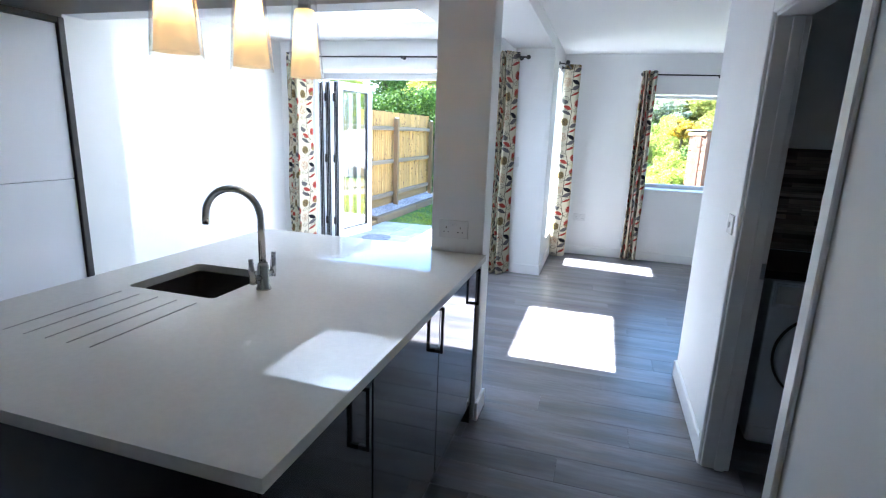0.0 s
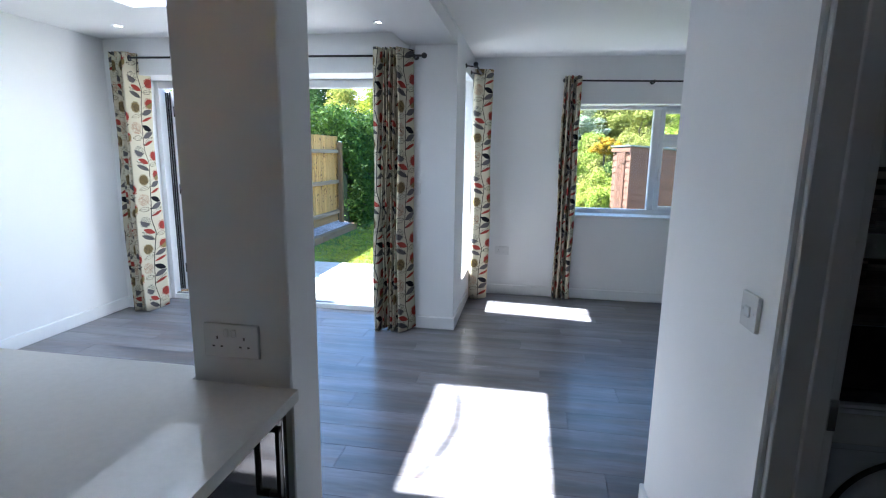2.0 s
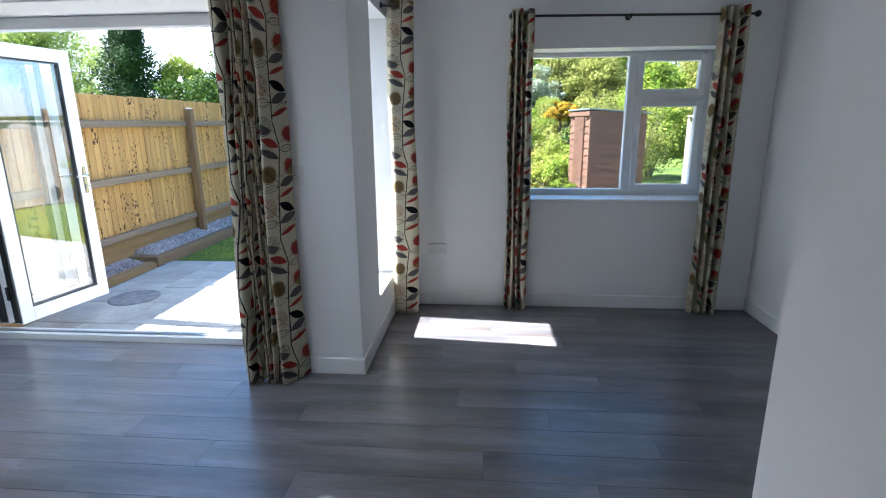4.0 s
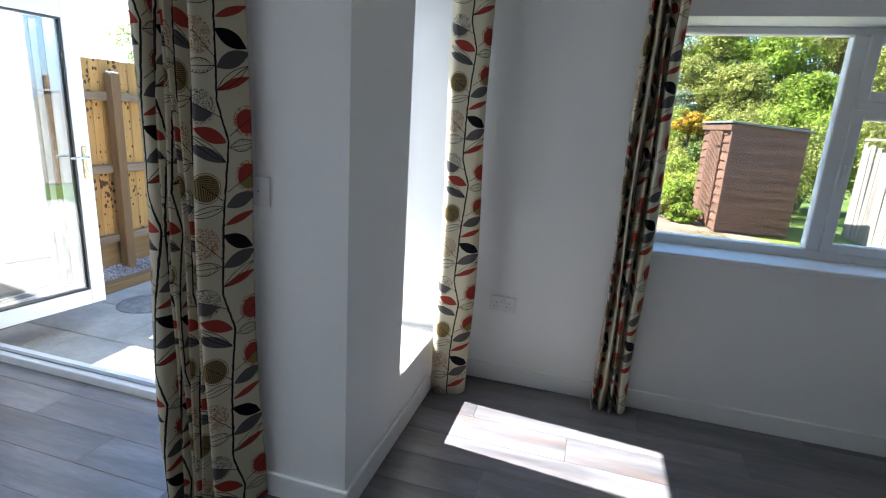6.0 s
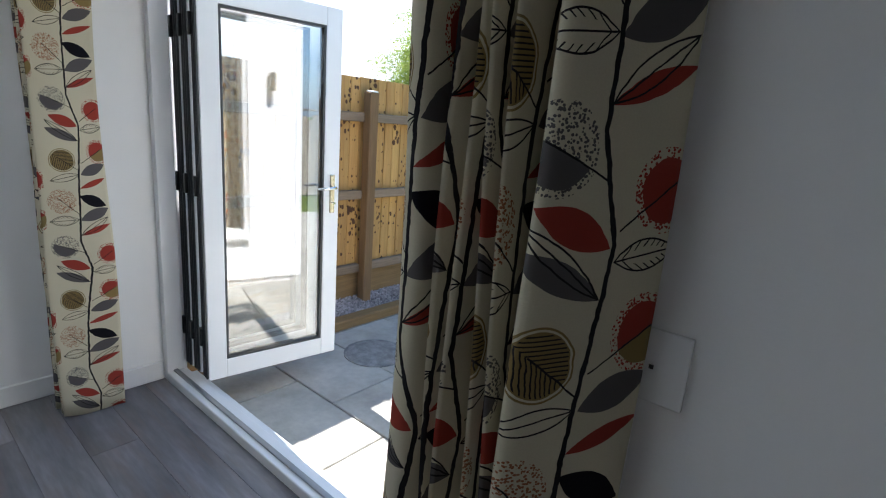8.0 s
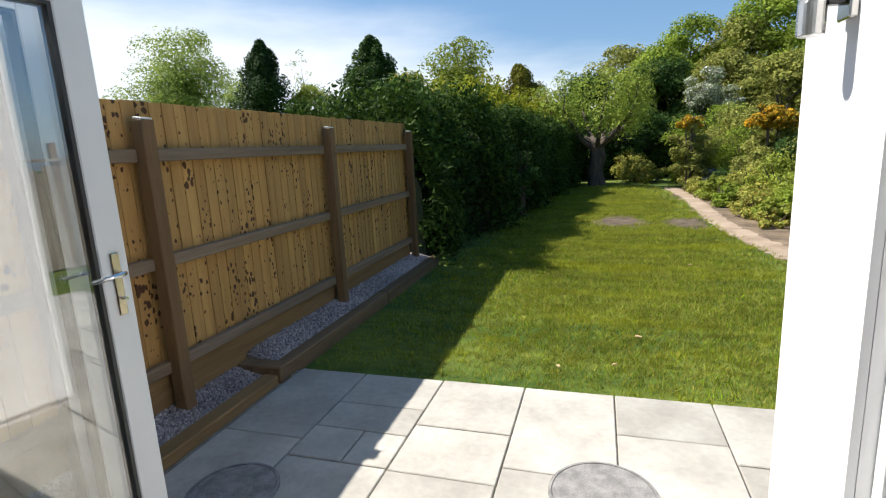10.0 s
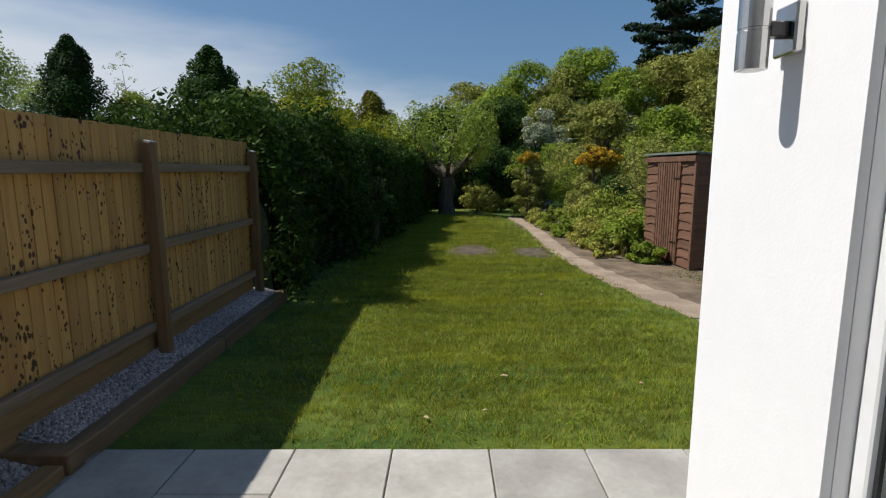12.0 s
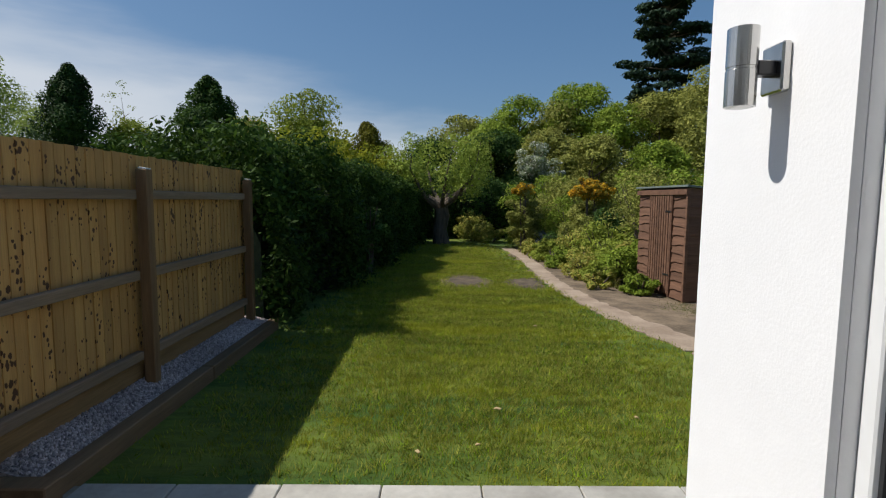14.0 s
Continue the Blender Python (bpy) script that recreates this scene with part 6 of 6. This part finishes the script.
part("crown", crown_mesh("crown", leaves(30000, np.array(pc), np.array(pr), 0.16, rp), F["pine"]), None, pine)
limbs = bmesh.new()
for c in pc[::2]:
    tube([(px, py, c[2] - 0.3), c], [0.07, 0.02], 5, bm=limbs)
part("branchwork", limbs, M["bark"], pine)

# gnarled apple tree on the lawn
AX, AY = -1.2, 25.6
ap = thing("apple_tree", "old gnarled apple tree with a leaning trunk", "tree", (AX, AY, GROUND))
at_ = tube([(AX + 0.1, AY, GROUND - 0.1), (AX + 0.02, AY, 0.35), (AX + 0.12, AY, 0.9), (AX + 0.05, AY, 1.35)], [0.36, 0.27, 0.29, 0.24], 10)
rr = random.Random(61)
ac = []
for i in range(11):
    a = 2 * math.pi * i / 11 + rr.uniform(-0.3, 0.3)
    L = rr.uniform(1.0, 2.0)
    p0 = Vector((AX + 0.05, AY, 1.25 + rr.uniform(-0.2, 0.1)))
    p1 = p0 + Vector((math.cos(a) * L * 0.5, math.sin(a) * L * 0.5, 0.45))
    p2 = p0 + Vector((math.cos(a) * L, math.sin(a) * L, rr.uniform(0.7, 1.9)))
    p3 = p2 + Vector((rr.uniform(-0.3, 0.3), rr.uniform(-0.3, 0.3), rr.uniform(0.5, 1.3)))
    tube([p0, p1, p2, p3], [0.11, 0.075, 0.035, 0.008], 7, bm=at_)
    ac += [tuple(p1.lerp(p2, 0.6)), tuple(p2), tuple(p2.lerp(p3, 0.6)), tuple(p3)]
part("trunk", at_, M["bark"], ap)
ra_ = np.random.RandomState(62)
part("crown", crown_mesh("crown", leaves(11000, np.array(ac), np.full((len(ac), 3), 0.55), 0.055, ra_), F["apple"]), None, ap)

# hedge along the boundary
def hedge(name, label, x0, y0, x1, y1, h0, h1, thick, n, leaf, material, seed):
    """A lumpy dense hedge: a thick skin of leaves over a dark core painted as its inner shade."""
    r = np.random.RandomState(seed)
    t = thing(name, label, "hedge", ((x0 + x1) / 2, (y0 + y1) / 2, GROUND))
    L = math.hypot(x1 - x0, y1 - y0)
    dx, dy = (x1 - x0) / L, (y1 - y0) / L

    def skin(f, a, out):
        """f runs along the hedge, a from one foot over the top to the other."""
        h = h0 + (h1 - h0) * f
        lump = 0.16 * np.sin(f * L * 1.9 + seed) + 0.12 * np.sin(f * L * 4.3 + 2.7 * a) + 0.10 * np.sin(7.0 * a + f * L * 2.2)
        side = np.sign(np.cos(a)) * np.abs(np.cos(a)) ** 0.6 * (thick + lump) * out
        z = GROUND + np.abs(np.sin(a)) ** 0.55 * h * (1 + 0.35 * lump) * (0.5 + 0.5 * out)
        return np.stack([x0 + dx * L * f + dy * side, y0 + dy * L * f - dx * side, z], -1)

    # added solid core, coloured as the shade between the leaves
    nf, na = int(L * 3) + 2, 12
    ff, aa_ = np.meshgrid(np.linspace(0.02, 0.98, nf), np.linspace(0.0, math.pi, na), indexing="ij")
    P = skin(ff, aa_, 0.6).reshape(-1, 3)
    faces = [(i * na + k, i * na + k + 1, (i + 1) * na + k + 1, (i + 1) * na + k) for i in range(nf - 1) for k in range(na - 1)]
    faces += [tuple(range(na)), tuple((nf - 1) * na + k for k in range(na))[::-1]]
    part("heart", mesh_from("heart", P.tolist(), faces, M["heart"]), None, t, "dark solid core standing for the shade inside the hedge")
    # as many leaves low on the flanks as over the top
    a_ = 0.5 * math.pi * r.uniform(0, 1, n // 12) ** 1.6
    a_ = np.where(r.uniform(0, 1, n // 12) < 0.65, a_, math.pi - a_)
    c = skin(r.uniform(0, 1, n // 12), a_, r.uniform(0.82, 1.12, n // 12))
    part("foliage", crown_mesh("foliage", leaves(n, c, np.full((len(c), 3), 0.20), leaf, r), material), None, t)


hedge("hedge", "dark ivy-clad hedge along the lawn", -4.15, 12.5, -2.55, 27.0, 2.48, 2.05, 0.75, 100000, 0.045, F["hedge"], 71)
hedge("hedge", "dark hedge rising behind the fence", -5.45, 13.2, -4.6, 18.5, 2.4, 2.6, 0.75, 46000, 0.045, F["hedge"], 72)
# extra hedge strip, its sunlit look painted into the leaf colour
hedge("hedge", "hedge top with sunlight put into its yellow-green leaves", -4.6, 17.5, -3.3, 27, 3.15, 2.85, 0.6, 26000, 0.055, F["hedge_top"], 73)
hedge("hedge", "dark shrubbery closing the end of the lawn", -4.5, 28.6, 3.4, 30.2, 2.3, 2.6, 0.9, 26000, 0.06, F["deep"], 74)
# shrubs of the border
shrub("shrub", "yellow and orange flowering shrub", (3.35, 21.2, 1.82), (0.68, 0.5, 0.42), 0.05, F["yellow"], 81, 4200, 34)
shrub("shrub", "small yellow shrub among greenery", (1.62, 23.1, 1.85), (0.42, 0.3, 0.28), 0.05, F["yellow"], 82, 1500)
shrub("shrub", "olive bush carrying the orange flowers", (3.45, 21.6, 0.85), (1.0, 0.75, 1.1), 0.05, F["olive"], 99, 6000, 50)
shrub("shrub", "green bush below the small yellow shrub", (1.7, 23.3, 0.85), (0.7, 0.6, 1.1), 0.05, F["olive"], 100, 5200, 50)
shrub("shrub", "low yellow-green bush behind the apple tree", (0.2, 28.5, 0.35), (0.8, 0.7, 0.6), 0.05, F["lime"], 83, 2200)
shrub("shrub", "olive feathery shrub in the border", (3.9, 25.5, 1.3), (1.6, 1.4, 1.7), 0.06, F["olive"], 84, 5000, 40)
shrub("shrub", "dark glossy shrub near the shed", (3.6, 20.0, 0.6), (0.9, 0.9, 1.0), 0.05, F["deep"], 85, 3800, 30)
shrub("shrub", "green shrub at the shed's side", (3.1, 17.2, 0.25), (0.6, 0.7, 0.6), 0.045, F["lime"], 86, 2200)
shrub("shrub", "green shrub beyond the shed", (5.6, 19.0, 1.0), (1.5, 1.5, 1.4), 0.06, F["green"], 87, 4500, 40)
shrub("shrub", "olive shrub beyond the shed", (7.5, 18.5, 1.2), (1.6, 1.6, 1.6), 0.06, F["olive"], 88, 4500, 40)
shrub("border_plants", "low lime-green flowering border plants", (2.2, 18.0, 0.0), (0.55, 1.1, 0.4), 0.04, F["lime"], 89, 2600, 30, "plants")
shrub("border_plants", "blue-mauve flowers in the border", (2.5, 22.5, 0.1), (1.2, 1.0, 0.45), 0.05, F["mauve"], 90, 2200, 30, "plants")
shrub("border_plants", "green border plants by the path", (1.9, 20.2, 0.0), (0.5, 1.4, 0.45), 0.05, F["spring"], 91, 2200, 30, "plants")
shrub("border_plants", "low green plants beside the shed", (1.95, 15.9, -0.1), (0.35, 0.7, 0.25), 0.04, F["lime"], 92, 1200, 22, "plants")
shrub("border_plants", "mixed green plants under the trees", (0.9, 26.5, 0.1), (1.1, 1.0, 0.5), 0.06, F["lime"], 93, 2000, 26, "plants")
for k, (x, y, z, rx, ry, rz, fm, lb) in enumerate((
    (1.95, 17.0, 0.0, 0.4, 0.7, 0.42, "lime", "yellow-green flowering plants spilling to the path"),
    (2.7, 16.4, 0.15, 0.6, 0.6, 0.6, "green", "leafy green plants beside the shed"),
    (2.9, 18.6, 0.3, 0.8, 0.9, 0.75, "spring", "bright green leafy plants in the border"),
    (1.75, 21.8, 0.0, 0.45, 0.9, 0.4, "lime", "low yellow-green plants by the path"),
    (2.9, 20.8, 0.35, 0.9, 0.9, 0.8, "olive", "olive-green bushy plants in the border"),
    (3.3, 23.4, 0.7, 1.2, 1.0, 1.2, "green", "tall green bushes behind the flowers"),
    (1.9, 24.6, 0.2, 0.8, 0.9, 0.6, "spring", "light green bushes at the path's end"),
    (0.2, 27.2, 0.2, 0.9, 0.7, 0.6, "lime", "low leafy plants behind the apple tree"),
    (4.6, 17.0, 0.9, 1.0, 1.2, 1.3, "olive", "tall olive shrub behind the shed"),
    (4.9, 22.0, 1.0, 1.4, 1.2, 1.6, "olive", "large olive shrub in the border"),
    (2.45, 15.1, -0.05, 0.35, 0.4, 0.25, "green", "green weeds at the foot of the shed"),
    (1.85, 18.9, 0.0, 0.4, 0.7, 0.35, "green", "leafy green plants edging the path"),
    (2.75, 17.4, 0.2, 0.55, 0.7, 0.6, "spring", "upright iris-like leaves in the border"),
    (2.35, 21.0, 0.15, 0.6, 0.9, 0.5, "deep", "dark green clump in the border"),
    (2.15, 16.3, 0.0, 0.45, 0.5, 0.3, "spring", "grassy green leaves at the border's edge"),
    (2.55, 19.6, 0.25, 0.7, 0.8, 0.65, "lime", "pale yellow-green flowering plants in the border"),
    (3.4, 15.9, 0.5, 0.55, 0.6, 0.95, "green", "leafy green shrub against the shed"),
    (4.0, 18.8, 1.1, 1.1, 1.1, 1.4, "olive", "tall feathery olive shrub behind the flowers"),
    (2.3, 24.4, 0.8, 0.95, 0.8, 1.25, "olive", "olive bushes at the far end of the path"),
    (3.2, 26.6, 1.3, 1.3, 1.1, 1.6, "green", "tall green bushes under the hawthorn"))):
    shrub("border_plants", lb, (x, y, z), (rx, ry, rz), 0.045, F[fm], 120 + k, 2800, 40, "plants")
shrub("shrub", "dark red-leaved shrub above the pale fence", (6.0, 13.2, 1.9), (1.0, 1.2, 0.6), 0.06, F["plum"], 98, 3200, 34)
shrub("climber", "green climber by the pale fence", (4.75, 11.8, 0.7), (0.35, 0.6, 1.0), 0.05, F["green"], 94, 2400, 26, "climber")
shrub("shrub", "dark shrub spilling over the gravel's end", (-3.5, 13.4, 0.2), (0.5, 0.8, 0.55), 0.05, F["hedge"], 95, 2600, 26)
shrub("shrub", "grey-green flowering shrub in the hedge", (-2.75, 17.5, 0.9), (0.45, 1.2, 0.7), 0.05, F["deep"], 96, 2400, 26)
shrub("shrub", "small upright evergreen bush", (0.6, 31.0, 0.5), (0.6, 0.6, 0.9), 0.06, F["conifer"], 97, 1500)

# ---- shed ----
shed = thing("garden_shed", "red-brown lap-boarded garden shed with a boarded door", "shed", (3.0, 14.9, GROUND))
HX, HY = 2.88, 14.35
SROT = Matrix.Translation((HX, HY, 0)) @ Matrix.Rotation(radians(6), 4, "Z")
sb = lambda *a, **k: box(*a, m=SROT, **k)
SD, SW = 1.6, 1.2
part("wall", sb(0.03, SW, 0.02, SD, GROUND - 0.02, 1.6), M["shedwood"], shed)
part("roof", box(-0.06, SW + 0.06, -0.06, SD + 0.06, 0, 0.035, bevel=0.004, m=SROT @ Matrix.Translation((0, 0, 1.72)) @ Matrix.Rotation(radians(4.5), 4, "Y")), M["felt"], shed, "green-grey felted roof")
rb = random.Random(7)
bh = 0.155
def wavy_board(seed, length):
    """A lap board with a sawn straight top and a wavy lower edge, thicker below."""
    r = random.Random(seed)
    bm = bmesh.new()
    ph, amp, k = r.uniform(0, 6.28), r.uniform(0.006, 0.016), max(6, int(length * 14))
    rows = []
    for i in range(k + 1):
        x = length * i / k
        lo = amp * math.sin(ph + x * 9) + 0.5 * amp * math.sin(2 * ph + x * 23)
        rows.append([bm.verts.new(p) for p in ((x, -0.034, lo), (x, -0.012, 0.17), (x, 0.0, 0.17), (x, 0.0, lo))])
    for a, b in zip(rows, rows[1:]):
        for q in range(4):
            bm.faces.new((a[q], b[q], b[(q + 1) % 4], a[(q + 1) % 4]))
    bm.faces.new(rows[0][::-1]); bm.faces.new(rows[-1])
    bmesh.ops.recalc_face_normals(bm, faces=bm.faces)
    return to_mesh(bm, "board", M["shedwood"])


long_boards = [wavy_board(k, SW) for k in range(4)]
short_boards = {n: [wavy_board(20 + k, w) for k in range(5)] for n, w in (("near", 0.40), ("far", SD - 1.16))}
for i in range(12):
    z = GROUND + 0.03 + i * bh
    if z > 1.62:
        break
    piece("board", long_boards[i % 4], shed, SROT @ Matrix.Translation((0.0, 0.018, z)))
    for n_, y1 in (("near", 0.41), ("far", SD)):
        piece("board", short_boards[n_][rb.randrange(5)], shed, SROT @ Matrix.Translation((0.028, y1, z)) @ Matrix.Rotation(radians(-90), 4, "Z") @ Matrix.Rotation(radians(rb.uniform(-1.2, 1.2)), 4, "Y"))
part("fascia", sb(-0.045, -0.02, -0.03, SD + 0.03, 1.60, 1.69, bevel=0.003), M["shedwood"], shed)
part("corner_post", sb(-0.02, 0.03, -0.02, 0.03, GROUND, 1.70, bevel=0.003), M["shedwood"], shed)
dd = part("door", sb(-0.004, 0.016, 0.43, 1.13, GROUND + 0.06, 1.60), M["shedwood"], shed, "boarded shed door")
for i in range(9):
    y = 0.44 + i * 0.077
    part("door_board", sb(-0.034, -0.005, y, y + 0.052, GROUND + 0.08, 1.585, bevel=0.003), M["shedwood"], dd)
for y in (0.412, 1.132):
    part("door_frame", sb(-0.03, 0.02, y, y + 0.024, GROUND + 0.03, 1.598, bevel=0.002), M["shedwood"], shed)
for z in (0.2, 1.3):
    part("hinge", sb(-0.041, -0.035, 0.42, 0.60, z, z + 0.03), M["black_metal"], dd)

# ---- fences ----
def close_board_fence():
    f = thing("close_board_fence", "pale knotty close-board timber fence with brown posts", "fence", (-3.6, 9, GROUND))
    post_me = to_mesh(box(-0.045, 0.045, -0.045, 0.045, -0.3, 1.70, bevel=0.006), "post", M["post"])
    cap_me = to_mesh(box(-0.03, 0.03, -0.04, 0.04, 0.0, 0.012, bevel=0.002), "post_cap", M["plastic"])
    for y in (5.95, 7.98, 10.12, 12.31):
        piece("post", post_me, f, Matrix.Translation((-3.53, y, 0)))
        piece("post_cap", cap_me, f, Matrix.Translation((-3.525, y, 1.702)) @ Matrix.Rotation(radians(8), 4, "Y"))
    for y0, y1 in ((6.0, 7.93), (8.03, 10.04), (10.14, 12.26)):
        for z in (0.21, 0.86, 1.5):
            part("rail", box(-3.605, -3.545, y0, y1, z - 0.04, z + 0.035, bevel=0.006), M["rail"], f, "greyed arris rail")
        part("gravel_board", box(-3.64, -3.61, y0 - 0.0495, y1 + 0.0495, -0.16, 0.16, bevel=0.004), M["gravelboard"], f, "ochre-brown gravel board")
    meshes = []
    rr_ = random.Random(5)
    for w in (0.112, 0.12, 0.105):
        b = bmesh.new()
        vs = [b.verts.new(p) for p in ((0, 0, 0), (0.014, 0, 0), (0.006, w, 0), (0, w, 0), (0, 0, 1.65), (0.014, 0, 1.65), (0.006, w, 1.65), (0, w, 1.65))]
        for q in ((0, 1, 2, 3), (4, 5, 6, 7), (0, 1, 5, 4), (1, 2, 6, 5), (2, 3, 7, 6), (3, 0, 4, 7)):
            b.faces.new([vs[i] for i in q])
        meshes.append(to_mesh(b, "board", M["fence"]))
    y = 5.7
    i = 0
    while y < 12.33:
        piece("board", meshes[i % 3], f, Matrix.Translation((-3.628 + rr_.uniform(-0.002, 0.002), y, 0.165 + rr_.uniform(-0.005, 0.004))))
        y += 0.097
        i += 1


close_board_fence()


def lap_fence():
    f = thing("board_fence", "sun-bleached, ragged vertical board fence along the far boundary", "fence", (5.2, 12, GROUND))
    rb_ = random.Random(14)
    boards = [to_mesh(box(-0.009, 0.009, 0.002, 0.148, 0, h, bevel=0.002), "board", M["lapfence"]) for h in (1.62, 1.7, 1.55, 1.66, 1.74)]
    post_me = to_mesh(box(-0.05, 0.05, -0.05, 0.05, -0.2, 1.85, bevel=0.005), "post", M["sleeper"])
    for k in range(4):
        y0 = 7.6 + k * 1.93
        piece("post", post_me, f, Matrix.Translation((5.27, y0 - 0.055, 0)))
        for z in (0.25, 1.2):
            part("rail", box(5.212, 5.26, y0, y0 + 1.82, z, z + 0.08, bevel=0.004), M["lapfence"], f)
        for i in range(12):
            piece("board", boards[rb_.randrange(5)], f, Matrix.Translation((5.2 + rb_.uniform(-0.006, 0.004), y0 + i * 0.154, GROUND + 0.03)) @ Matrix.Rotation(radians(rb_.uniform(-1.6, 1.6)), 4, "X"))
    part("capping", box(5.17, 5.25, 7.6, 15.2, 1.56, 1.6, bevel=0.004), M["lapfence"], f, "weathered capping rail")


lap_fence()
thing("garden_pole", "thin pale timber pole leaning at the fence", "pole", (4.7, 11, GROUND), bm=tube([(4.6, 10.6, GROUND), (5.05, 11.9, 1.75)], 0.02, 8), material=M["lapfence"])
tagged(new("field_backdrop", mesh_from("field_backdrop", [(-120, 60, GROUND), (120, 60, GROUND), (120, 60.4, 3.2), (-120, 60.4, 3.2)], [(0, 1, 2, 3)], M["lawn"])), "distant green rise behind the trees", "backdrop", kind="structure")

# manhole covers and fallen leaves
for cx, cy, r in ((-2.74, 7.42, 0.225), (-0.99, 7.79, 0.25)):
    c = thing("manhole_cover", "round grey cement-filled drain cover set in the patio", "drain cover", (cx, cy, -0.16))
    part("rim", lathe([(r, -0.01), (r, 0.006), (r - 0.015, 0.008), (r - 0.015, -0.01)], (cx, cy, -0.155), 40), M["cover"], c)
    part("fill", lathe([(r - 0.017, -0.01), (r - 0.018, 0.006), (0.01, 0.007)], (cx, cy, -0.155), 40), M["cover"], c)
rl_ = random.Random(9)
for x, y in ((-1.3, 9.2), (0.35, 9.75), (-0.9, 9.3), (0.1, 12.6), (0.4, 8.95), (0.5, 9.1), (-0.7, 9.9)):
    s = rl_.uniform(0.02, 0.04)
    b = bmesh.new()
    a = rl_.uniform(0, 6.28)
    pts = [(s, 0, 0.0), (s * 0.3, s * 0.5, 0.012), (-s * 0.6, s * 0.35, 0.006), (-s, 0, 0.014), (-s * 0.5, -s * 0.4, 0.005), (s * 0.4, -s * 0.45, 0.014)]
    vs = [b.verts.new((x + p[0] * math.cos(a) - p[1] * math.sin(a), y + p[0] * math.sin(a) + p[1] * math.cos(a), GROUND + 0.03 + p[2])) for p in pts]
    lo2 = [b.verts.new(v.co - Vector((0, 0, 0.003))) for v in vs]
    b.faces.new(vs); b.faces.new(lo2[::-1])
    for i in range(6):
        b.faces.new((vs[i], vs[(i + 1) % 6], lo2[(i + 1) % 6], lo2[i]))
    thing("fallen_leaf", "dry curled leaf lying on the lawn", "leaf", bm=b, material=M["fallen"], group="fallen leaves")

# ---- paving slabs, floor planks and wall tiles ----
slab_cache = {}
def slab(x0, x1, y0, y1):
    key = (round(x1 - x0, 3), round(y1 - y0, 3))
    if key not in slab_cache:
        slab_cache[key] = to_mesh(box(-key[0] / 2 + 0.004, key[0] / 2 - 0.004, -key[1] / 2 + 0.004, key[1] / 2 - 0.004, -0.03, 0.0, bevel=0.005), "slab", M["slab"])
    piece("slab", slab_cache[key], patio, pose((x0 + x1) / 2, (y0 + y1) / 2, -0.157 + random.uniform(-0.0015, 0.0015), random.uniform(-0.12, 0.12), random.uniform(-0.12, 0.12), 0))


random.seed(3)
XS = [-3.2, -2.66, -2.06, -1.485, -0.915, -0.35, 0.23, 0.82, 1.4, 2.0, 2.6, 3.2]
CUTS = [(8.8, 7.92, 7.3), (8.8, 8.37, 8.07), (8.8, 8.2, 7.75, 7.3), (8.8, 7.9, 7.3), (8.8, 8.33, 7.75, 7.3), (8.8, 8.17, 7.75, 7.3), (8.8, 8.3, 7.8, 7.4), (8.8, 8.1, 7.4), (8.8, 8.4, 7.9, 7.4), (8.8, 8.2, 7.4), (8.8, 8.0, 7.4)]
for (x0, x1), ys in zip(zip(XS, XS[1:]), CUTS):
    for y1, y0 in zip(ys, ys[1:]):
        slab(x0, x1, y0, y1)
slab(-2.66, -2.33, 7.76, 8.07)
slab(-2.33, -2.06, 7.76, 8.07)
slab(-2.66, -2.06, 7.3, 7.76)
for y0, y1, edges in ((6.78, 7.3, (-3.2, -2.4, -1.85, -1.0, -0.475)), (6.27, 6.78, (-3.2, -2.75, -1.95, -1.4, -0.8, -0.475))):
    for a, b in zip(edges, edges[1:]):
        slab(a, b, y0, y1)

plank_cache = {}
PW, PL = 0.192, 1.285
def plank(parent, x0, x1, y0, w):
    key = (round(x1 - x0, 3), round(w, 3))
    if key not in plank_cache:
        plank_cache[key] = to_mesh(box(0.0006, key[0] - 0.0006, 0.0008, key[1] - 0.0008, -0.004, 0.0, bevel=0.0008), "plank", M["floor"])
    piece("plank", plank_cache[key], parent, Matrix.Translation((x0, y0, 0.0)))


y, k = -0.35, 0
while y < BACK:
    x = LEFT - (k * 0.37 % 1.0) * PL
    w = min(PW, BACK - y)
    while x < RIGHT:
        a, b = max(x, LEFT), min(x + PL, RIGHT)
        if y + w > PIER - 0.3 and b <= SIDE_IN - 0.4 and y > PIER:
            pass
        elif y + w / 2 > PIER and a < SIDE_IN:
            if b > SIDE_IN:
                plank(floor, SIDE_IN, b, y, w)
        elif b - a > 0.02:
            plank(floor, a, b, y, w)
        x += PL
    y += PW
    k += 1
y = -0.35 + PW * 32
for w in (PW, 6.095 - y - PW):
    x = BIF_L
    while x < BIF_R:
        plank(floor, x, min(x + PL, BIF_R), y, w)
        x += PL
    y += w
part("underlay_rear", box(LEFT, RIGHT, -2.0, -0.352, -0.0038, 0.0), M["floor"], floor)

tile_cache = {}
rt = random.Random(2)
z = 0.916
while z < 1.45:
    h = rt.choice((0.012, 0.018, 0.026))
    x = PART_X2 + 0.004
    while x < 2.2:
        w = rt.choice((0.15, 0.22, 0.3))
        if (w, h) not in tile_cache:
            tile_cache[w, h] = to_mesh(box(0.0008, w - 0.0008, -0.006, 0, 0.0008, h - 0.0008, bevel=0.001), "tile", M["mosaic"])
        piece("tile", tile_cache[w, h], tl, Matrix.Translation((x, PART_END - 0.1185 - rt.uniform(0, 0.002), z)))
        x += w
    z += h
